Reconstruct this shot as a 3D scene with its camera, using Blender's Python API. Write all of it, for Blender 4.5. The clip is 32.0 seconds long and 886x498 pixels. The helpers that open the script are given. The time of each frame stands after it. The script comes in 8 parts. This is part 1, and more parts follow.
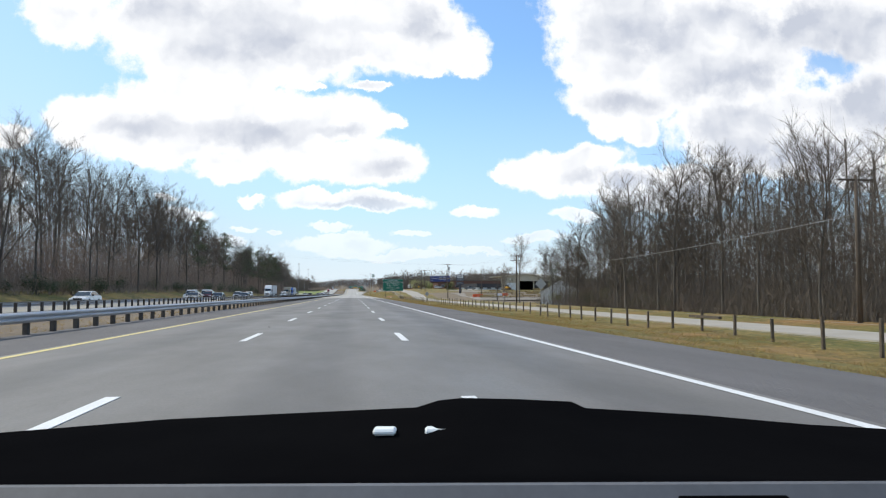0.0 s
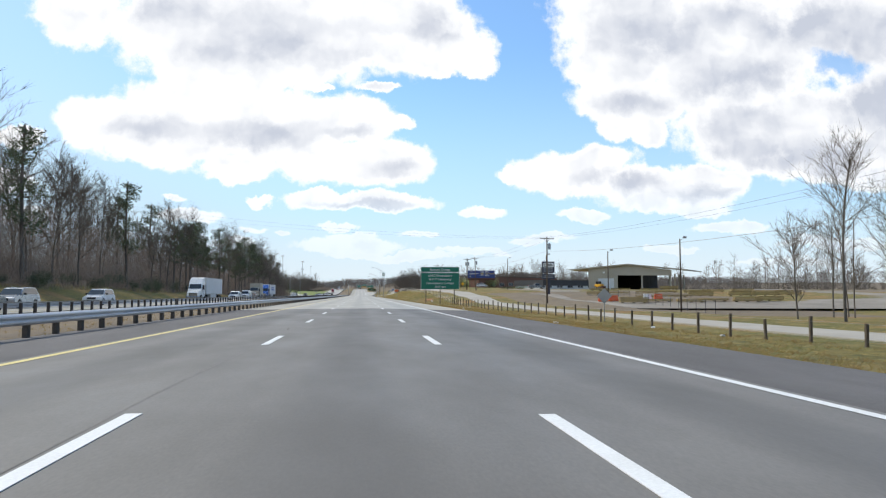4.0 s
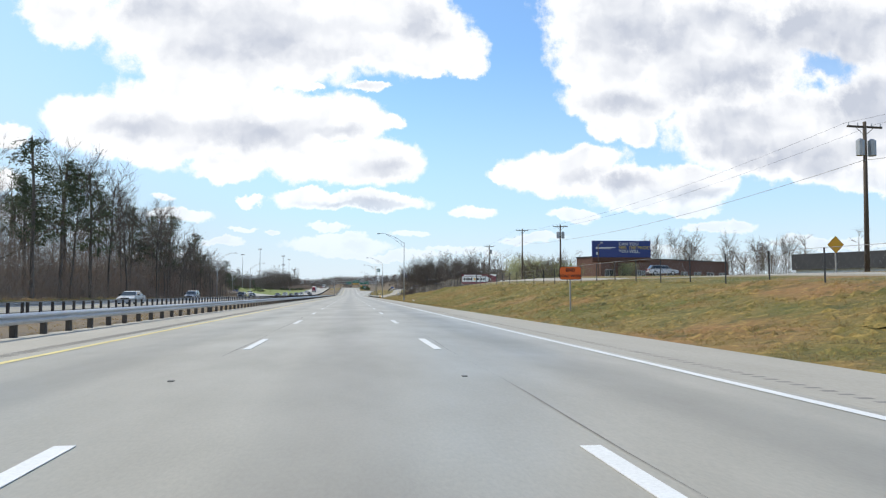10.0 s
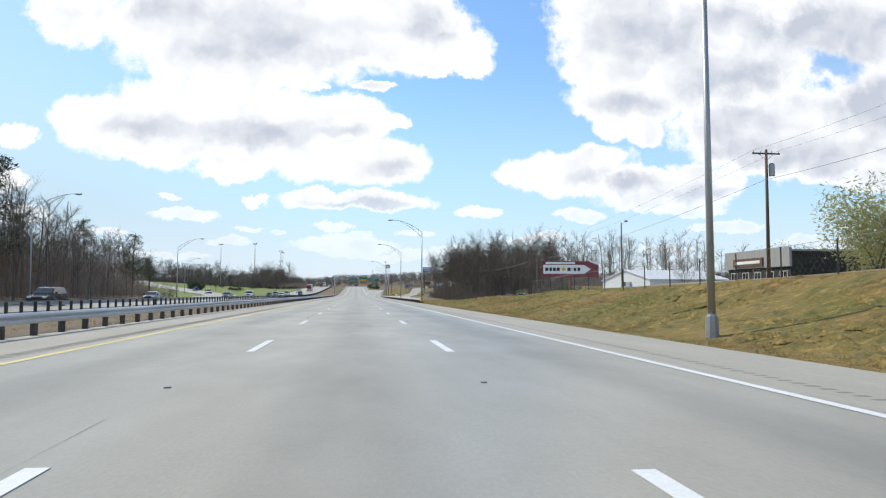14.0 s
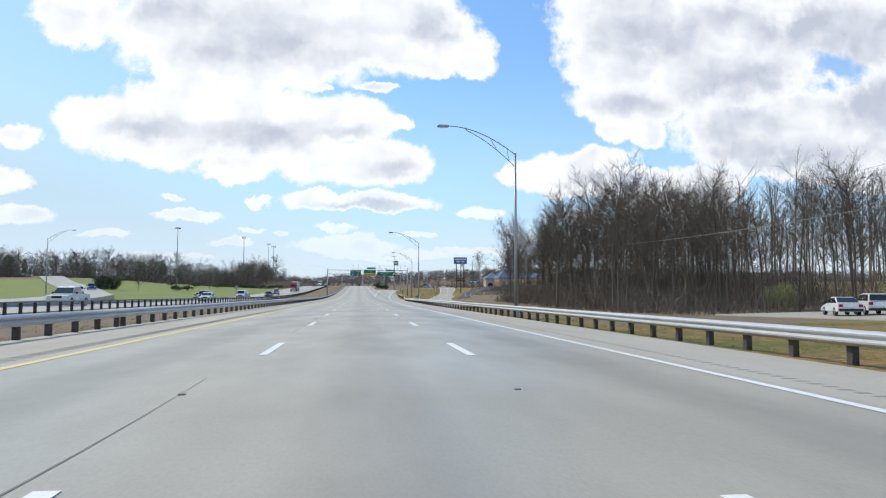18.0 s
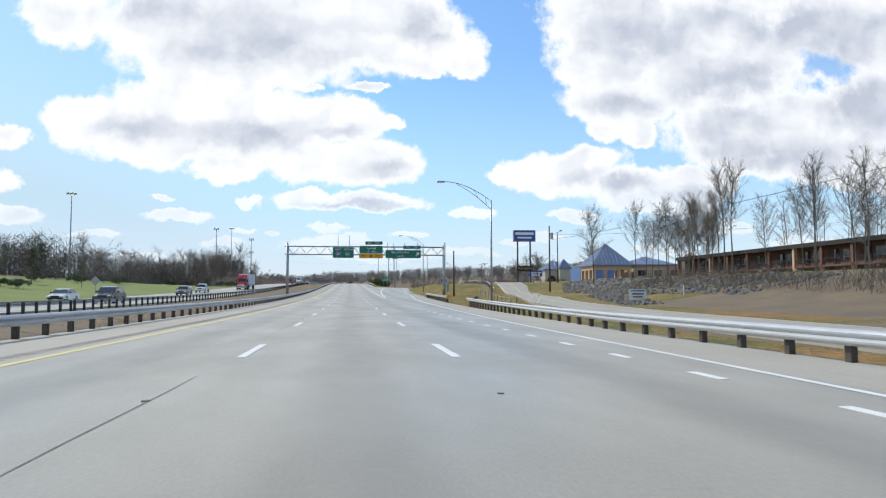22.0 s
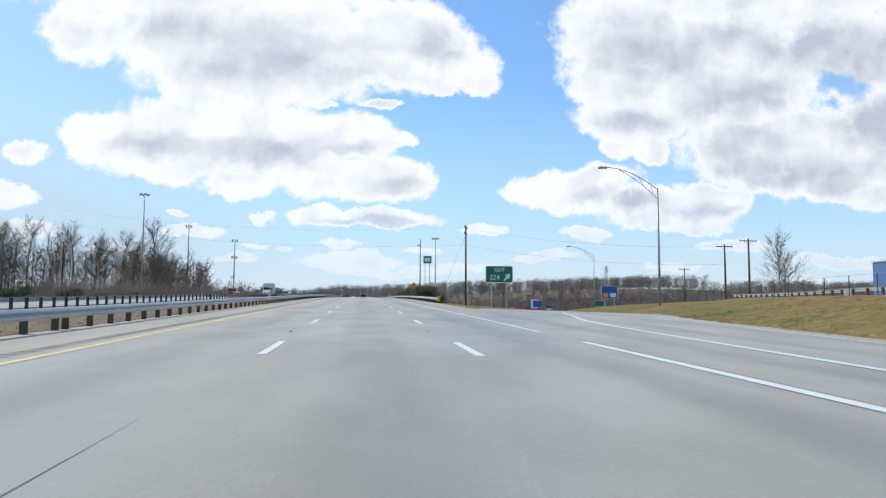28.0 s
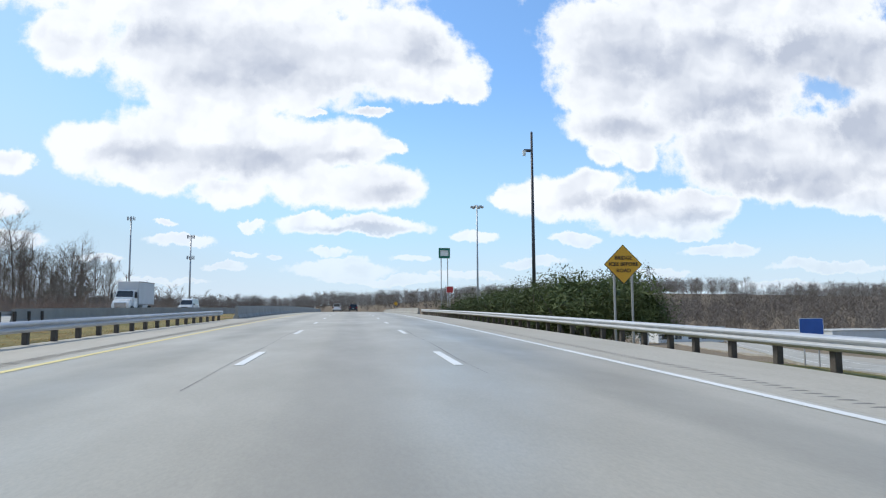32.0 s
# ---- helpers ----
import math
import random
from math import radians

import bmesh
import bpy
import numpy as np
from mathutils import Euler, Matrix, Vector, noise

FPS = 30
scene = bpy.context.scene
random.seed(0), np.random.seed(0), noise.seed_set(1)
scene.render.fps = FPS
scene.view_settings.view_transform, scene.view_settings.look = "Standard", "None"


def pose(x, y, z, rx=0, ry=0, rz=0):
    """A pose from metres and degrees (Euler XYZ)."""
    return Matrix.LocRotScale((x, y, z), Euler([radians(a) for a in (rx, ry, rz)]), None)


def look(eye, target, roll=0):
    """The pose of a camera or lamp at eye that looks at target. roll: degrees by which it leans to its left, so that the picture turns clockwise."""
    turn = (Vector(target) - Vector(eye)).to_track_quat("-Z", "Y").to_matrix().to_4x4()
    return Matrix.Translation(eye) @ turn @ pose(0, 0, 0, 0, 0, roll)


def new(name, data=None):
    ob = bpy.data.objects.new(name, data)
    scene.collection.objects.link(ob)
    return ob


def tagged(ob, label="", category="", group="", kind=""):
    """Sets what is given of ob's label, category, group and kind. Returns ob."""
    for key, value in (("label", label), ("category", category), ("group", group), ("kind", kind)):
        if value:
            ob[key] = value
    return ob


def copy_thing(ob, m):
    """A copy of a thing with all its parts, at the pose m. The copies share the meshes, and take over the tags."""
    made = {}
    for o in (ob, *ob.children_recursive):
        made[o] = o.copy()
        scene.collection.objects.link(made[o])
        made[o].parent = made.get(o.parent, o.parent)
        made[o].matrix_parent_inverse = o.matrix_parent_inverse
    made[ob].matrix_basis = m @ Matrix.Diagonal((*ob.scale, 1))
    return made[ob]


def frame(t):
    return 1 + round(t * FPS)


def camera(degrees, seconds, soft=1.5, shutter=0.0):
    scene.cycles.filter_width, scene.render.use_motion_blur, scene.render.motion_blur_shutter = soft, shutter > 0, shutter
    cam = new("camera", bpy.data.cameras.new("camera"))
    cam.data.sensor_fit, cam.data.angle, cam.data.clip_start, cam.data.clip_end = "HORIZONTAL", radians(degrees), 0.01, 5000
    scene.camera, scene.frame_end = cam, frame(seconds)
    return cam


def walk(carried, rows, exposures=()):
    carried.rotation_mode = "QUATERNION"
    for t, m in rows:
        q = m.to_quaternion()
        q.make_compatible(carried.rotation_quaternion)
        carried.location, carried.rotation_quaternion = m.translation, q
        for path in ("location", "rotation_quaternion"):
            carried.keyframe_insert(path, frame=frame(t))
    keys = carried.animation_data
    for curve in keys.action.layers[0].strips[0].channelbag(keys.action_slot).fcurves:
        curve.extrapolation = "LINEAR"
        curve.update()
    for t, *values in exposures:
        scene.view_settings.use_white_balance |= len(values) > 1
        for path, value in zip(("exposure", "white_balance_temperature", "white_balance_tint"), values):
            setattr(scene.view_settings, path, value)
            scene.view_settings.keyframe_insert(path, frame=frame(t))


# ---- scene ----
# ---------- camera ----------
# rows: seconds, x, y, z, yaw, pitch, roll
PATH = [
    (0, 0.44, 0.00, 1.07, -7.12, 3.50, 0.25),
    (1, 0.39, 30.79, 1.07, -7.14, 3.50, 0.18),
    (2, 0.42, 61.57, 1.07, -6.62, 3.46, 0.18),
    (3, 0.23, 92.35, 1.07, -6.53, 3.56, 0.25),
    (4.5, -0.15, 138.50, 1.07, -6.50, 3.57, 0.05),
    (6, -0.48, 184.60, 1.07, -6.54, 3.58, -0.23),
    (7, -0.43, 215.33, 1.07, -6.71, 3.63, -0.47),
    (8, -0.30, 246.05, 1.07, -7.10, 3.66, -0.21),
    (9, -0.04, 276.76, 1.07, -7.07, 3.56, 0.04),
    (10, -0.04, 307.46, 1.07, -7.27, 3.53, 0.16),
    (11, -0.02, 338.14, 1.07, -6.90, 3.64, -0.04),
    (12, -0.12, 368.82, 1.07, -6.84, 3.63, -0.22),
    (13, -0.09, 399.49, 1.07, -6.71, 3.57, -0.03),
    (14, -0.10, 430.14, 1.07, -6.84, 3.52, 0.08),
    (15.5, -0.18, 476.10, 1.07, -6.75, 3.65, 0.12),
    (17, -0.26, 522.05, 1.07, -6.72, 3.75, 0.18),
    (18, -0.36, 552.67, 1.07, -6.65, 3.61, 0.01),
    (19, -0.45, 583.27, 1.07, -6.66, 3.75, 0.01),
    (20, -0.44, 613.86, 1.07, -6.65, 3.55, -0.16),
    (21, -0.43, 644.45, 1.07, -7.09, 3.61, -0.19),
    (22, -0.18, 675.02, 1.07, -7.30, 3.59, 0.20),
    (23, 0.15, 705.58, 1.09, -7.27, 3.55, 0.30),
    (24, 0.29, 736.13, 1.24, -7.02, 3.61, 0.45),
    (25, 0.18, 766.68, 1.53, -6.91, 3.76, 0.30),
    (26, 0.09, 797.21, 1.96, -6.60, 4.42, 0.50),
    (27.5, -0.25, 842.98, 2.89, -6.48, 4.85, 0.0),
    (29, -0.55, 888.74, 4.07, -6.37, 5.19, -0.49),
    (30, -0.69, 919.23, 4.86, -6.88, 5.65, -0.77),
    (31, -0.42, 949.70, 5.65, -7.15, 5.51, -0.56),
    (32, -0.14, 980.17, 6.42, -7.12, 5.46, 0.34),
]
cam = camera(63.0, 32.0, soft=1.2)
walk(cam, [(r[0], pose(r[1], r[2], r[3], 90 + r[5], r[6], r[4])) for r in PATH], exposures=[(0, -0.05, 6500, 10), (14, -0.06, 6480, 10), (17, -0.11, 6350, 10), (26, -0.14, 6320, 10), (29, -0.20, 6200, 10), (32, -0.18, 6180, 10)])

# ---------- sun ----------
SUN_FROM = Vector((-0.78, 0.5, 1.0)).normalized()
sun_data = bpy.data.lights.new("sun", "SUN")
sun_data.energy, sun_data.angle, sun_data.color = 3.95, radians(0.6), (1.0, 0.92, 0.77)
sun = new("sun", sun_data)
sun.matrix_world = look(SUN_FROM * 300, (0, 0, 0))

# ---------- sky with fair-weather clouds ----------
world = bpy.data.worlds.new("sky")
scene.world = world
world.use_nodes = True
WN, WL = world.node_tree.nodes, world.node_tree.links
WN.clear()


def wmath(op, a, b=None, c=None, clamp=False):
    n = WN.new("ShaderNodeMath")
    n.operation, n.use_clamp = op, clamp
    for i, v in enumerate((a, b, c)):
        if v is None:
            continue
        if isinstance(v, (int, float)):
            n.inputs[i].default_value = v
        else:
            WL.new(v, n.inputs[i])
    return n.outputs[0]


def wvec(op, a, b=None, c=None):
    n = WN.new("ShaderNodeVectorMath")
    n.operation = op
    for i, v in enumerate((a, b, c)):
        if v is None:
            continue
        if isinstance(v, (tuple, list)):
            n.inputs[i].default_value = v
        else:
            WL.new(v, n.inputs[i])
    return n.outputs["Value"] if op in ("LENGTH", "DOT_PRODUCT") else n.outputs[0]


def wnoise(vec, scale, detail, rough):
    n = WN.new("ShaderNodeTexNoise")
    n.noise_dimensions = "2D"
    n.inputs["Scale"].default_value, n.inputs["Detail"].default_value, n.inputs["Roughness"].default_value = scale, detail, rough
    WL.new(vec, n.inputs["Vector"])
    return n


def wrange(v, a, b, lo=0.0, hi=1.0, smooth=True):
    n = WN.new("ShaderNodeMapRange")
    n.interpolation_type = "SMOOTHSTEP" if smooth else "LINEAR"
    WL.new(v, n.inputs["Value"])
    for k, x in (("From Min", a), ("From Max", b), ("To Min", lo), ("To Max", hi)):
        n.inputs[k].default_value = x
    return n.outputs["Result"]


def wmix(f, a, b):
    n = WN.new("ShaderNodeMix")
    n.data_type = "RGBA"
    for s, v in ((n.inputs["Factor"], f), (n.inputs["A"], a), (n.inputs["B"], b)):
        if isinstance(v, (tuple, list)):
            s.default_value = (*v, 1.0)
        elif isinstance(v, (int, float)):
            s.default_value = v
        else:
            WL.new(v, s)
    return n.outputs["Result"]


tex = WN.new("ShaderNodeTexCoord")
sep = WN.new("ShaderNodeSeparateXYZ")
WL.new(tex.outputs["Generated"], sep.inputs[0])
ahead = wmath("MAXIMUM", wmath("ABSOLUTE", sep.outputs[1]), 0.06)
comb = WN.new("ShaderNodeCombineXYZ")
WL.new(wmath("DIVIDE", sep.outputs[0], ahead), comb.inputs[0])
WL.new(wmath("DIVIDE", sep.outputs[2], ahead), comb.inputs[1])
plane = comb.outputs[0]
# billowing edges: the plane is warped at two scales before the cloud bodies are laid out on it
w1 = wnoise(plane, 17.0, 7.0, 0.64)
w2 = wnoise(plane, 5.0, 2.0, 0.5)
warp = wvec("ADD", wvec("MULTIPLY", wvec("SUBTRACT", w1.outputs["Color"], (0.5, 0.5, 0.5)), (0.042, 0.034, 0)),
            wvec("MULTIPLY", wvec("SUBTRACT", w2.outputs["Color"], (0.5, 0.5, 0.5)), (0.018, 0.012, 0)))
soft_plane = wvec("ADD", plane, warp)
# cloud bodies: azimuth and height slope of the middle, half width and half height
CLOUD_UPPER = [
    (-0.375, 0.3792, 0.061, 0.0481), (-0.235, 0.3700, 0.104, 0.0772), (-0.091, 0.3685, 0.146, 0.0897), (0.042, 0.3785, 0.115, 0.0700),
    (0.126, 0.3519, 0.065, 0.0377), (0.159, 0.3286, 0.037, 0.0197), (-0.181, 0.3076, 0.113, 0.0488), (-0.237, 0.4730, 0.315, 0.0797),
    (0.102, 0.3215, 0.032, 0.0179),
]
CLOUD_MIDDLE = [
    (-0.334, 0.2327, 0.071, 0.0367), (-0.232, 0.2356, 0.118, 0.0604), (-0.120, 0.2310, 0.114, 0.0565), (-0.020, 0.2418, 0.072, 0.0366),
    (0.044, 0.2405, 0.025, 0.0144), (0.016, 0.1840, 0.088, 0.0333), (-0.164, 0.1691, 0.060, 0.0201), (-0.058, 0.1808, 0.077, 0.0283),
    (-0.268, 0.1992, 0.088, 0.0276), (-0.051, 0.2862, 0.020, 0.0072), (0.022, 0.2887, 0.028, 0.0080),
]
CLOUD_RIGHT = [
    (0.392, 0.4069, 0.116, 0.0765), (0.373, 0.3385, 0.080, 0.0538), (0.398, 0.2790, 0.098, 0.0419), (0.362, 0.2338, 0.025, 0.0207),
    (0.417, 0.2311, 0.039, 0.0234), (0.538, 0.3620, 0.178, 0.1116), (0.579, 0.2354, 0.126, 0.0595), (0.687, 0.2382, 0.164, 0.0722),
    (0.738, 0.3965, 0.158, 0.0881), (0.667, 0.1907, 0.127, 0.0290), (0.818, 0.2766, 0.113, 0.1139), (0.560, 0.5190, 0.316, 0.1052),
    (0.793, 0.1735, 0.111, 0.0207),
]
CLOUD_SMALL = [
    (0.294, 0.1689, 0.087, 0.0294), (0.344, 0.1879, 0.059, 0.0263), (0.232, 0.1676, 0.043, 0.0122), (0.403, 0.1561, 0.077, 0.0248),
    (0.489, 0.1560, 0.080, 0.0267), (0.534, 0.1602, 0.044, 0.0201), (0.445, 0.1337, 0.094, 0.0165), (0.318, 0.1106, 0.038, 0.0098),
    (-0.027, 0.1311, 0.081, 0.0133), (0.035, 0.1274, 0.069, 0.0110), (-0.057, 0.1361, 0.038, 0.0078), (0.169, 0.1166, 0.034, 0.0104),
    (-0.137, 0.1263, 0.020, 0.0070), (-0.245, 0.1276, 0.016, 0.0061), (-0.229, 0.1035, 0.050, 0.0084),
]
CLOUD_LOW = [
    (-0.030, 0.0920, 0.028, 0.0070), (-0.444, 0.2061, 0.031, 0.0203), (-0.473, 0.1478, 0.039, 0.0179), (-0.451, 0.1035, 0.052, 0.0148),
    (-0.337, 0.0810, 0.036, 0.0053), (-0.018, 0.0649, 0.071, 0.0117), (-0.019, 0.0781, 0.031, 0.0070), (-0.148, 0.0868, 0.025, 0.0038),
    (-0.173, 0.0712, 0.027, 0.0054), (0.083, 0.0807, 0.035, 0.0055), (0.497, 0.1229, 0.038, 0.0108), (0.154, 0.0576, 0.056, 0.0056),
    (0.252, 0.0775, 0.049, 0.0072), (0.444, 0.0629, 0.043, 0.0066), (0.540, 0.0960, 0.054, 0.0092), (0.708, 0.0750, 0.100, 0.0085),
    (-0.102, 0.0819, 0.012, 0.0039), (0.051, 0.0513, 0.094, 0.0063), (-0.250, 0.0531, 0.065, 0.0045), (0.635, 0.0443, 0.098, 0.0058),
]
# bodies of thicker cloud whose undersides are grey
THICK_LEFT = [
    (-0.122, 0.3576, 0.115, 0.0558), (-0.028, 0.3214, 0.090, 0.0337), (-0.239, 0.3895, 0.067, 0.0355), (-0.295, 0.3829, 0.044, 0.0235),
    (-0.120, 0.2169, 0.110, 0.0251), (-0.261, 0.2224, 0.066, 0.0154), (-0.024, 0.2226, 0.054, 0.0143), (0.051, 0.1736, 0.039, 0.0127),
    (0.098, 0.3851, 0.036, 0.0328),
]
THICK_RIGHT = [
    (0.424, 0.3743, 0.113, 0.0637), (0.590, 0.3211, 0.135, 0.0447), (0.729, 0.4005, 0.130, 0.0528), (0.517, 0.2574, 0.114, 0.0288),
    (0.676, 0.1994, 0.163, 0.0291), (0.507, 0.1982, 0.061, 0.0185), (0.776, 0.2928, 0.075, 0.0437), (0.369, 0.1621, 0.068, 0.0132),
    (0.497, 0.1453, 0.061, 0.0108), (0.004, 0.1238, 0.078, 0.0055), (0.405, 0.2725, 0.077, 0.0167), (0.602, 0.4079, 0.108, 0.0348),
]


def nearest(bodies, where, blend):
    """Distance to the nearest body, 1 at its rim."""
    best = None
    for u, v, ru, rv in bodies:
        length = wvec("LENGTH", wvec("MULTIPLY_ADD", where, (1 / ru, 1 / rv, 0), (-u / ru, -v / rv, 0)))
        best = length if best is None else wmath("SMOOTH_MIN", best, length, blend)
    return best


near = nearest(CLOUD_UPPER + CLOUD_MIDDLE + CLOUD_RIGHT + CLOUD_SMALL + CLOUD_LOW, soft_plane, 0.10)
billow = wnoise(plane, 20.0, 8.0, 0.62)
ragged = wmath("ADD", near, wmath("MULTIPLY", wmath("SUBTRACT", billow.outputs["Fac"], 0.5), 0.8))
cover = wrange(ragged, 1.14, 0.84)
# a thin place with clear sky within the large cloud
GAP = (0.725, 0.3468, 0.050, 0.0227)
thin = wmath("ADD", nearest([GAP], wvec("ADD", soft_plane, warp), 0.1), wmath("MULTIPLY", wmath("SUBTRACT", billow.outputs["Fac"], 0.5), 1.8))
cover = wmath("MULTIPLY", cover, wrange(thin, 0.35, 1.25, 0.12, 1.0))
# thick parts hang grey; every billow is lit from above and from the sun's side
streak = wnoise(wvec("MULTIPLY", soft_plane, (1.0, 2.2, 1.0)), 6.0, 3.0, 0.5)
thick = wmath("ADD", nearest(THICK_LEFT + THICK_RIGHT, soft_plane, 0.25), wmath("MULTIPLY", wmath("SUBTRACT", streak.outputs["Fac"], 0.5), 1.5))
thick = wrange(thick, 1.55, 0.25)
SIDE = wvec("ADD", soft_plane, (-0.010, 0.017, 0.0))
lit = wmath("SUBTRACT", wnoise(SIDE, 13.0, 3.0, 0.5).outputs["Fac"], wnoise(soft_plane, 13.0, 3.0, 0.5).outputs["Fac"])
inner = wrange(ragged, 1.0, 0.45)
lean = wrange(sep.outputs[0], 0.1, 0.6, 0.10, 0.26)
depth = wmath("ADD", wmath("MULTIPLY", thick, 0.62), wmath("ADD", lean, wmath("MULTIPLY", lit, 1.2)))
depth = wmath("MULTIPLY", depth, inner, clamp=True)
cloud = wmix(depth, (1.14, 1.15, 1.16), (0.62, 0.665, 0.765))
air = WN.new("ShaderNodeTexSky")
air.sky_type, air.sun_disc = "NISHITA", False
air.sun_elevation, air.sun_rotation = math.asin(SUN_FROM.z), math.atan2(SUN_FROM.x, SUN_FROM.y)
air.air_density, air.dust_density, air.ozone_density = 1.0, 0.35, 3.0
SKY = 0.15
blue = wvec("MULTIPLY", air.outputs[0], (SKY * 1.00, SKY * 1.28, SKY * 1.46))
haze = wmath("ADD", wrange(sep.outputs[2], 0.0, 0.34, 0.88, 0.10), wrange(sep.outputs[0], 0.05, -0.5, 0.0, 0.45), clamp=True)
blue = wmix(haze, blue, (0.64, 0.85, 1.0))
blue = wmix(wrange(sep.outputs[2], 0.0, 0.13, 0.75, 0.0), blue, (0.86, 0.94, 1.0))
cover = wmath("MULTIPLY", cover, wrange(sep.outputs[2], 0.03, 0.16, 0.35, 1.0))
sky_colour = wmix(cover, blue, cloud)
bg = WN.new("ShaderNodeBackground")
WL.new(sky_colour, bg.inputs[0])
out_node = WN.new("ShaderNodeOutputWorld")
WL.new(bg.outputs[0], out_node.inputs[0])


# ---------- materials ----------
def surface(name, base, second=None, scale=6.0, rough=0.7, metal=0.0, bump=0.0, fine=60.0, amount=0.7, tint=0.0, third=None,
            third_scale=0.4, third_range=(0.5, 0.65), coat=0.0, wear=0.0, stretch=(1, 1, 1)):
    """Two scales of colour change, a third tone in larger patches, relief, and a small change from copy to copy."""
    m = bpy.data.materials.new(name)
    m.use_nodes = True
    N, L = m.node_tree.nodes, m.node_tree.links
    b = N["Principled BSDF"]
    b.inputs["Metallic"].default_value = metal
    b.inputs["Coat Weight"].default_value = coat
    tc = N.new("ShaderNodeTexCoord")
    mp = N.new("ShaderNodeMapping")
    mp.inputs["Scale"].default_value = stretch
    L.new(tc.outputs["Object"], mp.inputs[0])
    vec = mp.outputs[0]

    def nz(s, d=4.0, r=0.6):
        n = N.new("ShaderNodeTexNoise")
        n.inputs["Scale"].default_value, n.inputs["Detail"].default_value, n.inputs["Roughness"].default_value = s, d, r
        L.new(vec, n.inputs["Vector"])
        return n.outputs["Fac"]

    def rng(v, a, c, lo=0.0, hi=1.0):
        n = N.new("ShaderNodeMapRange")
        L.new(v, n.inputs["Value"])
        for k, x in (("From Min", a), ("From Max", c), ("To Min", lo), ("To Max", hi)):
            n.inputs[k].default_value = x
        return n.outputs["Result"]

    def mix(f, p, q):
        n = N.new("ShaderNodeMix")
        n.data_type = "RGBA"
        for s, v in ((n.inputs["Factor"], f), (n.inputs["A"], p), (n.inputs["B"], q)):
            if isinstance(v, (tuple, list)):
                s.default_value = (*v, 1.0)
            elif isinstance(v, (int, float)):
                s.default_value = v
            else:
                L.new(v, s)
        return n.outputs["Result"]

    if second is None:
        second = tuple(c * 0.72 for c in base)
    large, small = nz(scale), nz(fine, 3.0, 0.7)
    col = mix(rng(large, 0.35, 0.65, 0.0, amount), base, second)
    if third:
        col = mix(rng(nz(third_scale, 5.0), *third_range), col, third)
    col = mix(rng(small, 0.3, 0.7, 0.0, 0.35), col, tuple(c * 0.6 for c in second))
    if tint:
        oi = N.new("ShaderNodeObjectInfo")
        hsv = N.new("ShaderNodeHueSaturation")
        L.new(col, hsv.inputs["Color"])
        L.new(rng(oi.outputs["Random"], 0, 1, 1 - tint, 1 + tint), hsv.inputs["Value"])
        col = hsv.outputs["Color"]
    L.new(col, b.inputs["Base Color"])
    L.new(rng(large, 0.3, 0.7, max(rough - 0.08, 0.02), min(rough + 0.08, 1)), b.inputs["Roughness"])
    if bump:
        bp = N.new("ShaderNodeBump")
        bp.inputs["Strength"].default_value, bp.inputs["Distance"].default_value = min(1.0, bump * 4), bump * 0.1
        L.new(small, bp.inputs["Height"])
        L.new(bp.outputs[0], b.inputs["Normal"])
    return m


def thin_leaf(m, share=0.5):
    """Lets light through thin blades and petals."""
    N, L = m.node_tree.nodes, m.node_tree.links
    b = N["Principled BSDF"]
    tr = N.new("ShaderNodeBsdfTranslucent")
    L.new(b.inputs["Base Color"].links[0].from_socket, tr.inputs["Color"])
    mx = N.new("ShaderNodeMixShader")
    mx.inputs[0].default_value = share
    out = [n for n in N if n.type == "OUTPUT_MATERIAL"][0]
    L.new(b.outputs[0], mx.inputs[1])
    L.new(tr.outputs[0], mx.inputs[2])
    L.new(mx.outputs[0], out.inputs["Surface"])
    return m


def glass_mat(name, colour, rough=0.05):
    m = bpy.data.materials.new(name)
    m.use_nodes = True
    b = m.node_tree.nodes["Principled BSDF"]
    b.inputs["Base Color"].default_value = (*colour, 1)
    b.inputs["Roughness"].default_value, b.inputs["Specular IOR Level"].default_value = rough, 0.8
    return m


